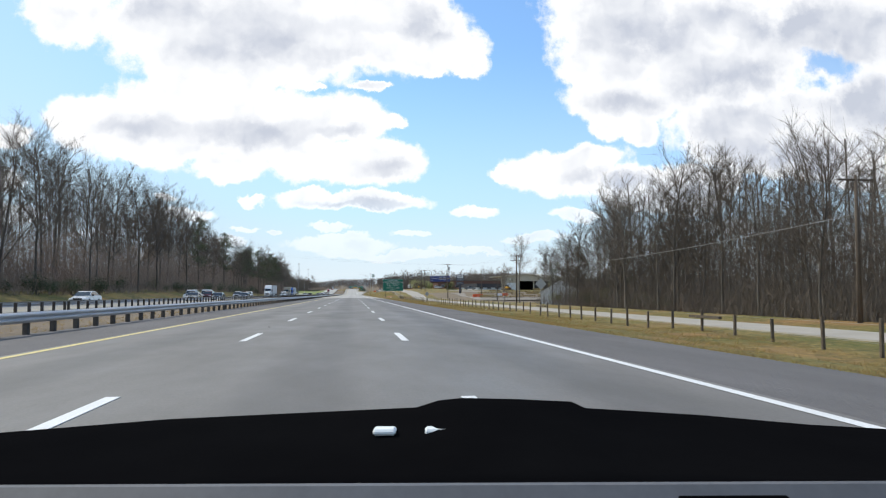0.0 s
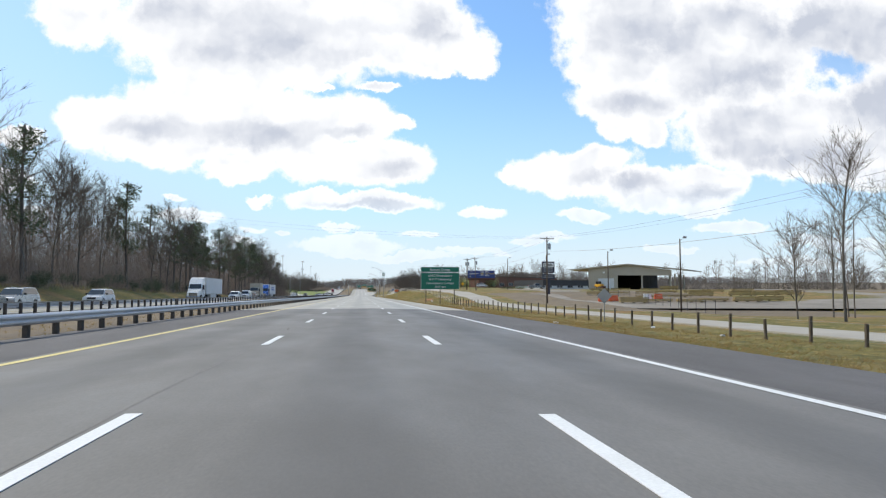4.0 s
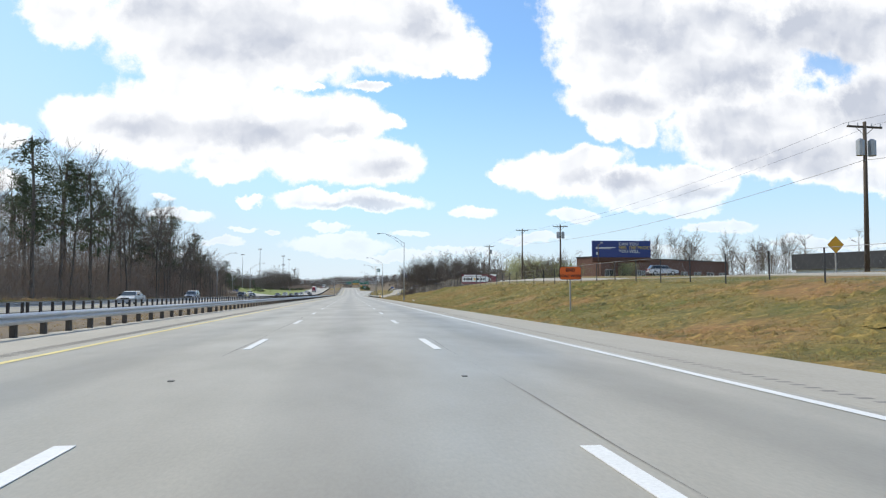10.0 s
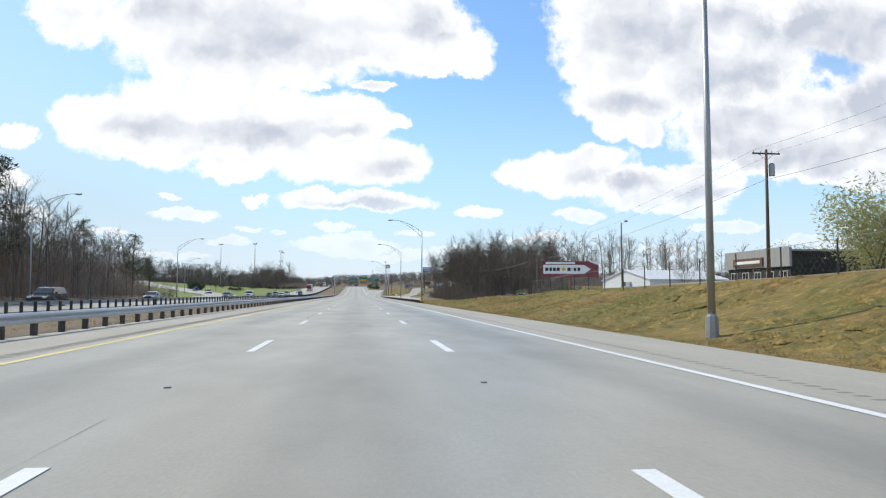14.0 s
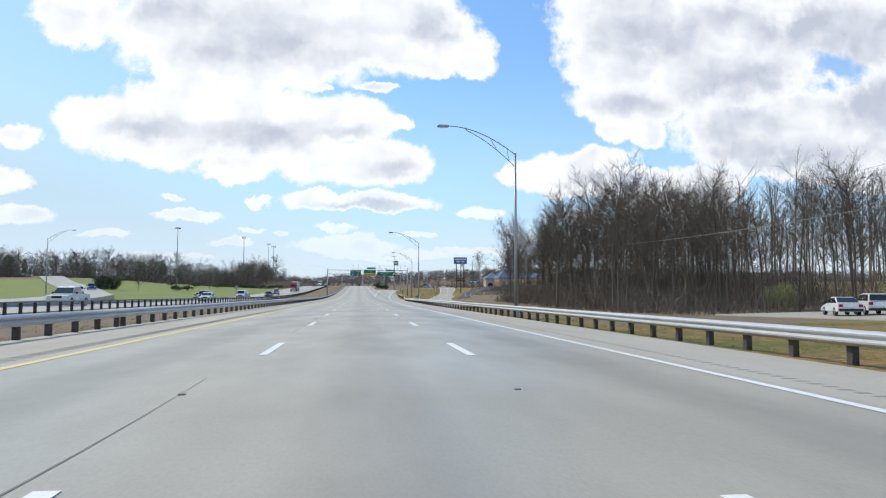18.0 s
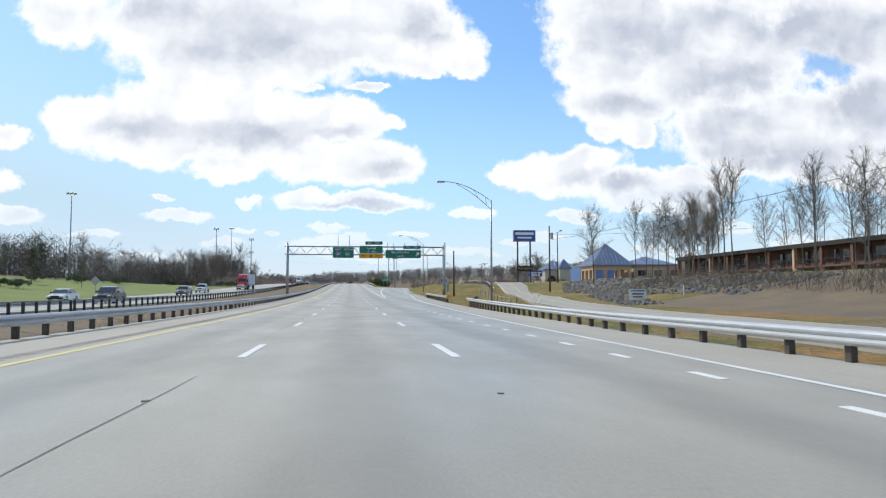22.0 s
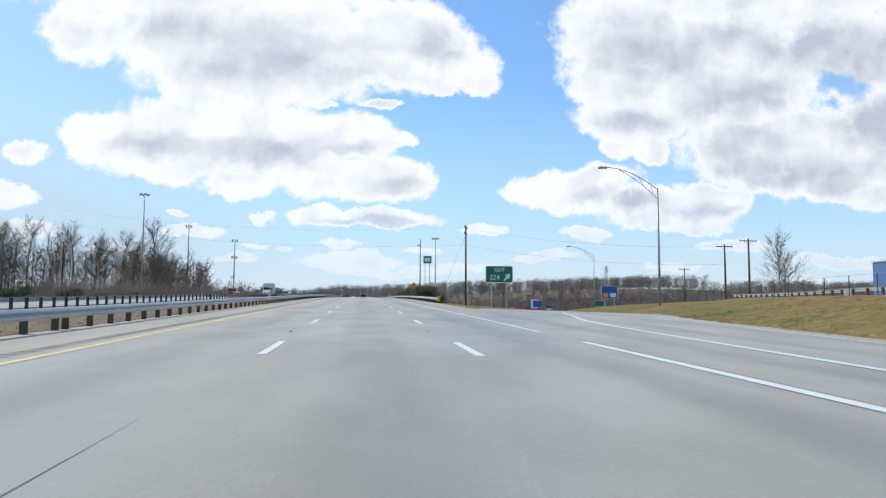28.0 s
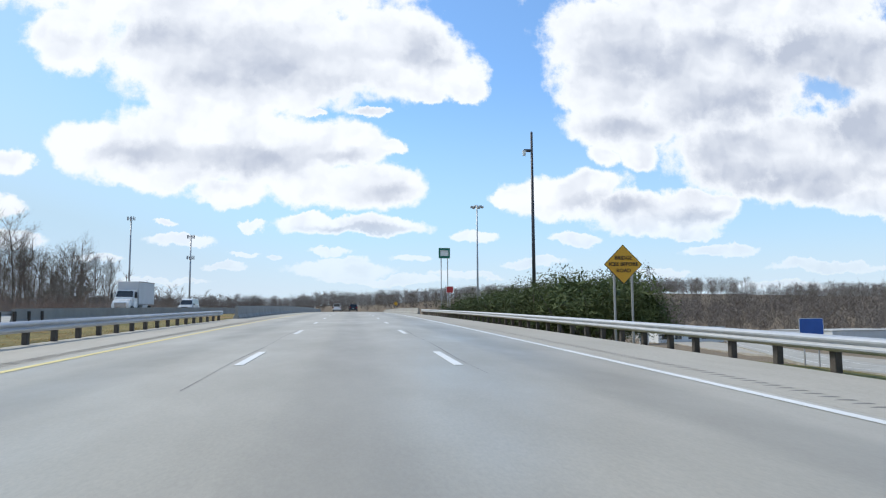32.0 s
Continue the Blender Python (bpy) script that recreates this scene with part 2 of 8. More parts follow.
def pavement_mat(name, base, dark, patch, rough=0.42):
    """Worn road surface: long tyre and oil bands along the lanes, patches, fine stone."""
    m = surface(name, base, dark, scale=0.55, rough=rough, bump=0.04, fine=34.0, amount=0.55, third=patch, third_scale=0.09,
                third_range=(0.52, 0.75), stretch=(1, 0.35, 1))
    N, L = m.node_tree.nodes, m.node_tree.links
    b = N["Principled BSDF"]
    old = b.inputs["Base Color"].links[0].from_socket
    geo = N.new("ShaderNodeTexCoord")
    sp = N.new("ShaderNodeSeparateXYZ")
    L.new(geo.outputs["Object"], sp.inputs[0])
    wave = N.new("ShaderNodeMath")
    wave.operation = "MULTIPLY_ADD"
    L.new(sp.outputs[0], wave.inputs[0])
    wave.inputs[1].default_value, wave.inputs[2].default_value = 2 * math.pi / 3.66, 0.34
    cosine = N.new("ShaderNodeMath")
    cosine.operation = "COSINE"
    L.new(wave.outputs[0], cosine.inputs[0])
    r = N.new("ShaderNodeMapRange")
    r.interpolation_type = "SMOOTHSTEP"
    L.new(cosine.outputs[0], r.inputs["Value"])
    for k, x in (("From Min", 0.15), ("From Max", 1.0), ("To Min", 0.0), ("To Max", 0.42)):
        r.inputs[k].default_value = x
    mx = N.new("ShaderNodeMix")
    mx.data_type = "RGBA"
    L.new(r.outputs["Result"], mx.inputs["Factor"])
    L.new(old, mx.inputs["A"])
    mx.inputs["B"].default_value = (*[c * 0.55 for c in dark], 1)
    L.new(mx.outputs["Result"], b.inputs["Base Color"])
    return m


M = {}
M["concrete"] = pavement_mat("worn_concrete_pavement", (0.375, 0.347, 0.282), (0.295, 0.273, 0.224), (0.335, 0.31, 0.255))
M["asphalt"] = pavement_mat("grey_asphalt", (0.18, 0.166, 0.145), (0.12, 0.111, 0.098), (0.205, 0.188, 0.163), 0.62)
M["shoulder"] = surface("shoulder_asphalt", (0.43, 0.397, 0.333), (0.355, 0.328, 0.273), scale=0.4, rough=0.85, bump=0.04, fine=22, stretch=(1, 0.3, 1))
M["dark_shoulder"] = surface("dark_shoulder_asphalt", (0.15, 0.14, 0.135), (0.105, 0.10, 0.095), scale=0.5, rough=0.9, bump=0.4, fine=22, stretch=(1, 0.3, 1))
M["side_road"] = surface("side_road_asphalt", (0.41, 0.375, 0.315), (0.32, 0.295, 0.25), scale=0.3, rough=0.9, bump=0.1, fine=18)
M["white_line"] = surface("white_road_paint", (0.80, 0.80, 0.78), (0.66, 0.66, 0.63), scale=1.5, rough=0.6, fine=30, amount=0.5)
M["yellow_line"] = surface("yellow_road_paint", (0.76, 0.62, 0.20), (0.66, 0.55, 0.25), scale=1.2, rough=0.6, fine=30)
M["seam"] = surface("tar_seam", (0.15, 0.14, 0.13), (0.30, 0.285, 0.26), scale=3.0, rough=0.8, fine=40)


def grass_mat(name, straw, green, soil):
    """Rough spring grass: straw and green in drifts, darker clumps, bare soil, pale blades."""
    m = surface(name, straw, green, scale=0.16, rough=0.95, bump=0.0, fine=9.0, amount=0.85, third=soil, third_scale=0.10, third_range=(0.50, 0.64))
    N, L = m.node_tree.nodes, m.node_tree.links
    b = N["Principled BSDF"]
    col = b.inputs["Base Color"].links[0].from_socket
    tc = N.new("ShaderNodeTexCoord")
    heights = []
    for scale, lo, hi, tone, most in ((0.75, 0.50, 0.66, tuple(c * 0.55 for c in green), 0.75), (2.6, 0.52, 0.70, tuple(min(1, c * 1.75) for c in straw), 0.75), (2.1, 0.55, 0.72, tuple(c * 0.4 for c in green), 0.6)):
        n = N.new("ShaderNodeTexNoise")
        n.inputs["Scale"].default_value, n.inputs["Detail"].default_value, n.inputs["Roughness"].default_value = scale, 5.0, 0.7
        mp = N.new("ShaderNodeMapping")
        mp.inputs["Location"].default_value = (scale * 31, scale * 17, 0)
        L.new(tc.outputs["Object"], mp.inputs[0])
        L.new(mp.outputs[0], n.inputs["Vector"])
        r = N.new("ShaderNodeMapRange")
        L.new(n.outputs["Fac"], r.inputs["Value"])
        for k, x in (("From Min", lo), ("From Max", hi), ("To Min", 0.0), ("To Max", most)):
            r.inputs[k].default_value = x
        mx = N.new("ShaderNodeMix")
        mx.data_type = "RGBA"
        L.new(r.outputs["Result"], mx.inputs["Factor"])
        L.new(col, mx.inputs["A"])
        mx.inputs["B"].default_value = (*tone, 1)
        col = mx.outputs["Result"]
        heights.append(n.outputs["Fac"])
    L.new(col, b.inputs["Base Color"])
    bp = N.new("ShaderNodeBump")
    bp.inputs["Strength"].default_value, bp.inputs["Distance"].default_value = 0.8, 0.25
    L.new(heights[1], bp.inputs["Height"])
    L.new(bp.outputs[0], b.inputs["Normal"])
    return m


M["grass"] = grass_mat("spring_grass", (0.255, 0.172, 0.045), (0.085, 0.105, 0.016), (0.30, 0.155, 0.055))
M["field"] = surface("green_field_grass", (0.19, 0.23, 0.045), (0.16, 0.19, 0.045), scale=0.1, rough=0.95, bump=0.7, fine=6.0)
M["litter"] = surface("leaf_litter", (0.15, 0.115, 0.078), (0.22, 0.165, 0.10), scale=0.3, rough=0.95, bump=0.9, fine=8.0, amount=1.0)
M["gravel"] = surface("yard_gravel", (0.27, 0.235, 0.19), (0.20, 0.175, 0.14), scale=0.25, rough=0.95, bump=0.5, fine=12.0, third=(0.32, 0.285, 0.235), third_scale=0.06)
# Lighter and greyer than the near twigs: distance haze put into the colour.
M["far_twig"] = surface("haze_greyed_far_twigs", (0.19, 0.162, 0.14), (0.14, 0.118, 0.102), scale=0.02, rough=1.0, fine=2.0)
M["clay"] = surface("red_clay", (0.42, 0.17, 0.07), (0.30, 0.15, 0.07), scale=0.6, rough=0.95, bump=0.9, fine=9.0)
M["steel"] = surface("galvanised_steel", (0.42, 0.41, 0.39), (0.31, 0.30, 0.285), scale=2.0, rough=0.55, metal=0.45, fine=30, tint=0.08)
M["post"] = surface("weathered_timber_post", (0.16, 0.125, 0.09), (0.09, 0.07, 0.05), scale=4, rough=0.9, bump=0.5, fine=40, tint=0.2)
M["bark"] = surface("grey_bark", (0.16, 0.138, 0.115), (0.085, 0.072, 0.06), scale=2.5, rough=0.95, bump=0.6, fine=18, tint=0.22, stretch=(1, 1, 0.3))
M["twig"] = surface("fine_twigs", (0.17, 0.138, 0.11), (0.11, 0.09, 0.072), scale=0.5, rough=0.95, fine=6, tint=0.25)
# Reddish brush; windscreen glare haze is put into the colour as extra paleness.
M["veil_pale_twig"] = surface("veil_paled_reddish_twigs", (0.37, 0.295, 0.235), (0.27, 0.21, 0.168), scale=0.12, rough=0.95, fine=3, third=(0.27, 0.18, 0.13), third_scale=0.05)
M["needles"] = surface("pine_needles", (0.11, 0.135, 0.065), (0.065, 0.088, 0.042), scale=0.8, rough=0.8, fine=9, tint=0.25)
M["leaf"] = surface("evergreen_leaves", (0.085, 0.11, 0.025), (0.04, 0.06, 0.016), scale=1.2, rough=0.8, fine=9, tint=0.15)
M["blossom"] = surface("pale_blossom", (0.46, 0.45, 0.24), (0.32, 0.34, 0.12), scale=1.0, rough=0.8, fine=9, tint=0.1)

# ---------- levels of the road and the land ----------
P_DASH = 12.198


def road_z(y):
    if y < 690:
        return 0.0
    if y < 857:
        return 0.026 / 334 * (y - 690) ** 2
    if y < 960:
        return 2.171 + 0.026 * (y - 857)
    if y < 1480:
        return 4.849 + 0.026 * (y - 960) - (y - 960) ** 2 / 20000
    return max(4.849 - 0.026 * (y - 1480), -1.0)


def fall(x):
    """Crossfall of the carriageway."""
    return -0.03 * max(0.0, x - 1.63) - 0.01 * max(0.0, -x - 2.03)


RIGHT_X = (10, 14, 17, 21, 28, 34, 45, 70, 150, 700)
RIGHT = {}
RIGHT[-300] = (-0.45, -0.9, -0.95, -1.05, -1.05, -0.95, -1.6, -2, -2, 0)
RIGHT[215] = (-0.45, -0.9, -0.95, -1.05, -1.05, -0.95, -1.6, -2, -2, 0)
RIGHT[256] = (-0.45, -0.9, -0.9, -0.8, -0.7, -0.65, 0, 0.5, 1, 0)
RIGHT[285] = (-0.3, 0, 0.2, 0.4, 0.6, 0.7, 1.0, 1.5, 1.5, 0)
RIGHT[315] = (-0.1, 0.6, 1.15, 1.4, 1.6, 1.9, 2.0, 2.2, 2, 0)
RIGHT[360] = (0, 1.0, 1.8, 2.1, 2.3, 2.5, 2.6, 2.6, 2, 0)
RIGHT[425] = (-0.3, 0.9, 2.15, 2.7, 3.3, 3.7, 3.8, 3.5, 2, 0)
RIGHT[480] = (-0.3, 0.5, 1.3, 1.6, 2.0, 2.3, 2.6, 2.8, 2, 0)
RIGHT[510] = (0, 0.45, 0.75, 0.85, 0.95, 1.0, 1.1, 1.2, 1, 0)
RIGHT[535] = (-0.3, -0.15, 0.0, 0.1, 0.1, 0.0, -0.2, -0.4, 0, 0)
RIGHT[640] = (-0.5, -0.9, -1, -1, -1, -1, -0.8, 0, 1, 0)
RIGHT[690] = (-0.6, -0.45, -0.35, -0.3, -0.3, 0.1, 1.5, 3.5, 4, 0)
RIGHT[755] = (-0.5, -0.4, -0.35, -0.1, 0.3, 1.2, 3.4, 4.2, 4.5, 0)
RIGHT[800] = (0.2, 0.35, 0.7, 0.9, 0.9, 1.4, 3.6, 4.3, 4.5, 0)
RIGHT[830] = (0.8, 0.8, 1.7, 2.75, 3.2, 3.5, 3.8, 4.3, 4.5, 0)
RIGHT[870] = (1.9, 1.7, 2.4, 3.6, 3.9, 4, 4, 4.3, 4.5, 0)
RIGHT[905] = (2.9, 2.8, 2.8, 3.2, 4.3, 4.4, 4.4, 4.3, 4, 0)
RIGHT[950] = (4.2, 3.8, 3.5, 3.1, 3.3, 4.0, 4.7, 4.6, 3.5, 0)
RIGHT[1000] = (5.3, 4.4, 3.8, 3.2, 2.8, 2.6, 3.1, 3, 2, 0)
RIGHT[1060] = (6.4, 4.5, 3, 1.5, 0.5, 0.3, 0.3, 0, 0, 0)
RIGHT[1150] = (6.5, 4, 2, 0, -1, -1, -1, -1, -1, 0)
RIGHT[1300] = (6, 4, 2, 0, -2, -2, -2, -2, -2, 2)
RIGHT[1700] = (-1.3, -1.2, -1.2, -1, -1, -1, -1, 0, 4, 10)
RIGHT[4600] = (-1.3, -1.2, -1.2, -1, -1, 0, 0, 2, 6, 10)
LEFT_X = (-37.5, -42, -50, -70, -120, -700)
LEFT = {}
LEFT[-300] = (-0.3, 0.9, 2.6, 4, 6, 8)
LEFT[110] = (-0.3, 0.8, 2.4, 4, 6, 8)
LEFT[240] = (-0.2, 1.5, 3.8, 5.5, 7, 9)
LEFT[330] = (-0.2, 1.1, 2.8, 4, 5, 7)
LEFT[400] = (-0.3, 0.3, 1, 2, 3, 5)
LEFT[560] = (-0.3, 0.1, 1.0, 3, 5, 6)
LEFT[640] = (-0.2, 0.0, 0.3, 1.1, 3, 5)
LEFT[700] = (-0.2, 0.0, 0.5, 1.4, 3.4, 6)
LEFT[790] = (-0.2, 0.0, 0.5, 1.9, 4.6, 7)
LEFT[870] = (-0.3, 0.0, 0.4, 1.6, 5.6, 8)
LEFT[930] = (-0.3, -0.3, 0.0, 0.8, 4.5, 8)
LEFT[1000] = (-0.3, -0.8, -1.5, -2, -2, -2)
LEFT[1300] = (-0.5, -2, -4, -6, -6, -6)
LEFT[4600] = (-0.5, 0, 0, 0, 5, 10)
MID_X = (-36.7, -36.2, -20.6, -20.0, -15.0, -9.7, -9.2, 7.7, 8.25)
MID_Z = (-0.25, -0.7, -0.7, -0.15, -0.45, -0.18, -0.7, -0.7, -0.25)


def row_at(table, y):
    keys = sorted(table)
    for a, b in zip(keys, keys[1:]):
        if y <= b:
            f = min(max((y - a) / (b - a), 0), 1)
            f = f * f * (3 - 2 * f)
            return [p + (q - p) * f for p, q in zip(table[a], table[b])]
    return list(table[keys[-1]])


def rise(v, a, b):
    f = min(max((v - a) / (b - a), 0.0), 1.0)
    return f * f * (3 - 2 * f)


def hills(x, y):
    """Wooded hills behind the end of the road and to its right."""
    return 26 * rise(y, 1560, 1860) * (1 - 0.5 * rise(abs(x), 350, 700)) + 13 * rise(x, 130, 420) * rise(y, 1130, 1420) * (1 - 0.6 * rise(y, 1560, 1860))


def section(y):
    z = road_z(y)
    left = [v + z for v in row_at(LEFT, y)]
    xs = list(reversed(LEFT_X)) + list(MID_X) + list(RIGHT_X)
    zs = list(reversed(left)) + [z + v for v in MID_Z] + row_at(RIGHT, y)
    return xs, zs


def land(x, y):
    """Height of the ground."""
    xs, zs = section(y)
    return float(np.interp(x, xs, zs))


def edge_right(y):
    """Right edge of the pavement."""
    return float(np.interp(y, (-300, 640, 745, 790, 815, 850), (8.2, 8.2, 10.6, 12.2, 13.6, 13.6)))


def edge_line(y):
    """Right white edge line."""
    return float(np.interp(y, (-300, 640, 683, 714, 745, 776, 815, 850), (4.87, 4.87, 6.0, 6.8, 7.9, 8.9, 11.4, 12.4)))


def pave_right(y):
    """Right edge of the driving surface."""
    return max(5.1, edge_line(y) + 0.25) if y < 852 else 5.1


# ---------- building helpers ----------
def mesh_of(name, verts, faces, material=None, smooth=False):
    me = bpy.data.meshes.new(name)
    me.from_pydata([tuple(v) for v in verts], [], faces)
    if material:
        me.materials.append(material)
    if smooth:
        for p in me.polygons:
            p.use_smooth = True
    me.update()
    return me


def thing(name, label, category, group="", kind="", at=None):
    ob = new(name)
    ob.empty_display_size = 0.3
    if at is not None:
        ob.matrix_basis = at
    return tagged(ob, label, category, group, kind)


def part(name, bm, material, parent, label="", smooth=False, m=None):
    """Links a bmesh, or a ready mesh, as one mesh object under a thing or part."""
    if isinstance(bm, bmesh.types.BMesh):
        me = bpy.data.meshes.new(name)
        bm.to_mesh(me)
        bm.free()
        if smooth:
            for p in me.polygons:
                p.use_smooth = True
    else:
        me = bm
    if material and not me.materials:
        me.materials.append(material)
    ob = new(name, me)
    if parent:
        ob.parent = parent
    if m is not None:
        ob.matrix_basis = m
    if label:
        ob["label"] = label
    return ob


def box(bm, x0, x1, y0, y1, z0, z1, bevel=0.0):
    r = bmesh.ops.create_cube(bm, size=1.0)
    vs = r["verts"]
    for v in vs:
        v.co = Vector(((x0 + x1) / 2 + v.co.x * (x1 - x0), (y0 + y1) / 2 + v.co.y * (y1 - y0), (z0 + z1) / 2 + v.co.z * (z1 - z0)))
    if bevel:
        es = list({e for v in vs for e in v.link_edges})
        bmesh.ops.bevel(bm, geom=es, offset=bevel, segments=1, affect="EDGES")
    return bm


def bar(bm, a, b, r0, r1=None, sides=6):
    """A tapered round bar from a to b."""
    a, b = Vector(a), Vector(b)
    r1 = r0 if r1 is None else r1
    q = (b - a).to_track_quat("Z", "Y")
    rings = []
    for p, r in ((a, r0), (b, r1)):
        rings.append([bm.verts.new(p + q @ Vector((r * math.cos(2 * math.pi * i / sides), r * math.sin(2 * math.pi * i / sides), 0))) for i in range(sides)])
    for i in range(sides):
        j = (i + 1) % sides
        bm.faces.new((rings[0][i], rings[0][j], rings[1][j], rings[1][i]))
    bm.faces.new(list(reversed(rings[0])))
    bm.faces.new(rings[1])
    return bm


def solid(points, depth, axis="y"):
    """A slab from an outline in the x z plane, thick along y."""
    bm = bmesh.new()
    a = [bm.verts.new((x, 0, z)) for x, z in points]
    b = [bm.verts.new((x, depth, z)) for x, z in points]
    bm.faces.new(a)
    bm.faces.new(list(reversed(b)))
    n = len(points)
    for i in range(n):
        j = (i + 1) % n
        bm.faces.new((a[j], a[i], b[i], b[j]))
    bmesh.ops.recalc_face_normals(bm, faces=bm.faces)
    return bm


def strip(name, left, right, ys, lift, material, parent=None, thick=0.0, zfun=None):
    """A long flat strip along the road between two edges given as functions of y."""
    verts, faces = [], []
    zf = zfun or (lambda x, y: road_z(y) + fall(x))
    breaks = [c for c in (-2.03, 1.63) if zfun is None and left(ys[0]) < c < right(ys[0])]
    w = 2 + len(breaks)
    for y in ys:
        verts += [(x, y, zf(x, y) + lift) for x in (left(y), *breaks, right(y))]
    n = len(ys)
    for i in range(n - 1):
        for c in range(w - 1):
            k = i * w + c
            faces.append((k, k + 1, k + w + 1, k + w))
    if thick:
        k = len(verts)
        verts += [(x, y, z - thick) for x, y, z in verts[:k]]
        for i in range(n - 1):
            a, b = i * w, (i + 1) * w
            faces.append((a, b, k + b, k + a))
            faces.append((b + w - 1, a + w - 1, k + a + w - 1, k + b + w - 1))
    me = mesh_of(name, verts, faces, material)
    ob = new(name, me)
    if parent:
        ob.parent = parent
    return ob


def const(v):
    return lambda y: v


def steps(a, b, d):
    n = max(1, int(round((b - a) / d)))
    return [a + (b - a) * i / n for i in range(n + 1)]


LETTERS = {}


def letters(text, size, material, parent, x, z, y=-0.03, align="CENTER", label=""):
    """Raised lettering in the x z plane, facing -y."""
    key = (text, align)
    if key not in LETTERS:
        cu = bpy.data.curves.new("lettering", "FONT")
        cu.body, cu.align_x, cu.align_y, cu.resolution_u, cu.extrude = text, align, "CENTER", 2, 0.01
        tmp = bpy.data.objects.new("lettering", cu)
        scene.collection.objects.link(tmp)
        bpy.context.view_layer.update()
        LETTERS[key] = bpy.data.meshes.new_from_object(tmp.evaluated_get(bpy.context.evaluated_depsgraph_get()))
        bpy.data.objects.remove(tmp)
    me = LETTERS[key].copy()
    me.materials.clear()
    me.materials.append(material)
    ob = new("lettering", me)
    ob.parent = parent
    ob.matrix_basis = pose(x, y, z, 90) @ Matrix.Diagonal((size, size, 1, 1))
    ob["label"] = label or ("lettering " + text)
    return ob


# ---------- ground ----------
def relief(x, y):
    """Small unevenness of the verges and banks; yards and side roads lie flat."""
    if -37 <= x <= 8.3:
        return 0.0
    d = min(1.0, (x - 8.3) / 3 if x > 0 else (-37 - x) / 5)
    if (x > 19 and y < 540) or (x > 30 and 550 < y < 630) or (11 < x < 76 and 640 < y < 910):
        d *= 0.15
    return d * (0.16 * noise.noise((x * 0.35, y * 0.35, 0)) + 0.22 * noise.noise((x * 0.09, y * 0.09, 3)))


def build_ground():
    xs = [-700, -500, -300, -200, -150, -120, -95, -80, -70, -62, -56, -50, -46, -42, -39.5, -37.5, -36.7, -36.2, -28, -20.6, -20.0, -17.5, -15, -12.5,
          -9.7, -9.2, 0, 7.7, 8.25, 9.2, 10, 11, 12, 13, 14, 15.5, 17, 19, 21, 23, 25.5, 28, 31, 34, 39, 45, 52, 60, 70, 90, 115, 150, 220, 330, 480, 700]
    xs = [-2600, -1400] + xs + [1400, 2600]
    ys = steps(-300, -40, 40)[:-1] + steps(-40, 1320, 5)[:-1] + steps(1320, 1700, 20)[:-1] + steps(1700, 4600, 150)
    verts, faces, mats = [], [], []
    for y in ys:
        sx, sz = section(y)
        for x in xs:
            z = float(np.interp(x, sx, sz)) + relief(x, y)
            z += hills(x, y)
            if abs(x) > 150 or y > 1500:
                z += 6 * noise.noise((x * 0.004, y * 0.004, 7)) * min(1, max((abs(x) - 150) / 300, (y - 1500) / 500))
            verts.append((x, y, z))
    nx = len(xs)
    for j in range(len(ys) - 1):
        for i in range(nx - 1):
            faces.append((j * nx + i, j * nx + i + 1, (j + 1) * nx + i + 1, (j + 1) * nx + i))
            xc, yc = (xs[i] + xs[i + 1]) / 2, (ys[j] + ys[j + 1]) / 2
            k = 0
            if xc < (-45 if yc < 470 else -40) and (yc < 610 or xc < (-130 if yc < 900 else -90) or yc > 985):
                k = 1
            elif -150 < xc < -20 and 520 < yc < 985:
                k = 2
            elif (xc > 27 and 622 < yc < 680) or (xc > 13 and 590 < yc < 705) or (xc > 25 and 700 < yc < 742) or (31 < xc < 72 and 205 < yc < 300) or (-20 < xc < -9 and yc < 975) or (xc > 44 and yc > 1030) or yc > 1500:
                k = 1
            if k < 2 and (abs(xc) > 72 or yc < -40) and yc < 1000:
                k = 1 if noise.noise((xc * 0.006, yc * 0.008, 11)) > (0.05 if xc > 0 else -0.25) else 0
            mats.append(k)
    me = mesh_of("ground", verts, faces, M["grass"], smooth=True)
    me.materials.append(M["litter"])
    me.materials.append(M["field"])
    for p, k in zip(me.polygons, mats):
        p.material_index = k
    return tagged(new("ground", me), "dry spring grass verge, banks and leaf litter beside the road", "ground", kind="structure")


build_ground()

# ---------- carriageways ----------
JOIN = 178.0
YA, YB = steps(-60, JOIN, 6), steps(JOIN, 1700, 6)
road = tagged(strip("road", const(-5.9), const(5.1), YA, 0, M["asphalt"]), "dark grey worn asphalt of the three-lane carriageway", "road", kind="structure")
road_b = tagged(strip("road", const(-5.9), pave_right, YB, 0, M["concrete"]), "pale worn concrete-grey three-lane carriageway with an exit lane", "road", kind="structure")
for nm, a, b in (("shoulder", const(-9.0), const(-5.9)), ("shoulder", const(5.1), const(8.2))):
    tagged(strip(nm, a, b, YA, 0.0, M["dark_shoulder"], thick=0.5), "dark rough asphalt shoulder of the motorway", "road shoulder", kind="structure")
tagged(strip("shoulder", const(-9.0), const(-5.9), YB, 0.0, M["shoulder"], thick=0.5), "pale sandy inner shoulder beside the guardrail", "road shoulder", kind="structure")
tagged(strip("shoulder", pave_right, edge_right, [y for y in YB if y < 852], 0.0, M["shoulder"], thick=0.5),
       "pale outer shoulder with rumble strips", "road shoulder", kind="structure")
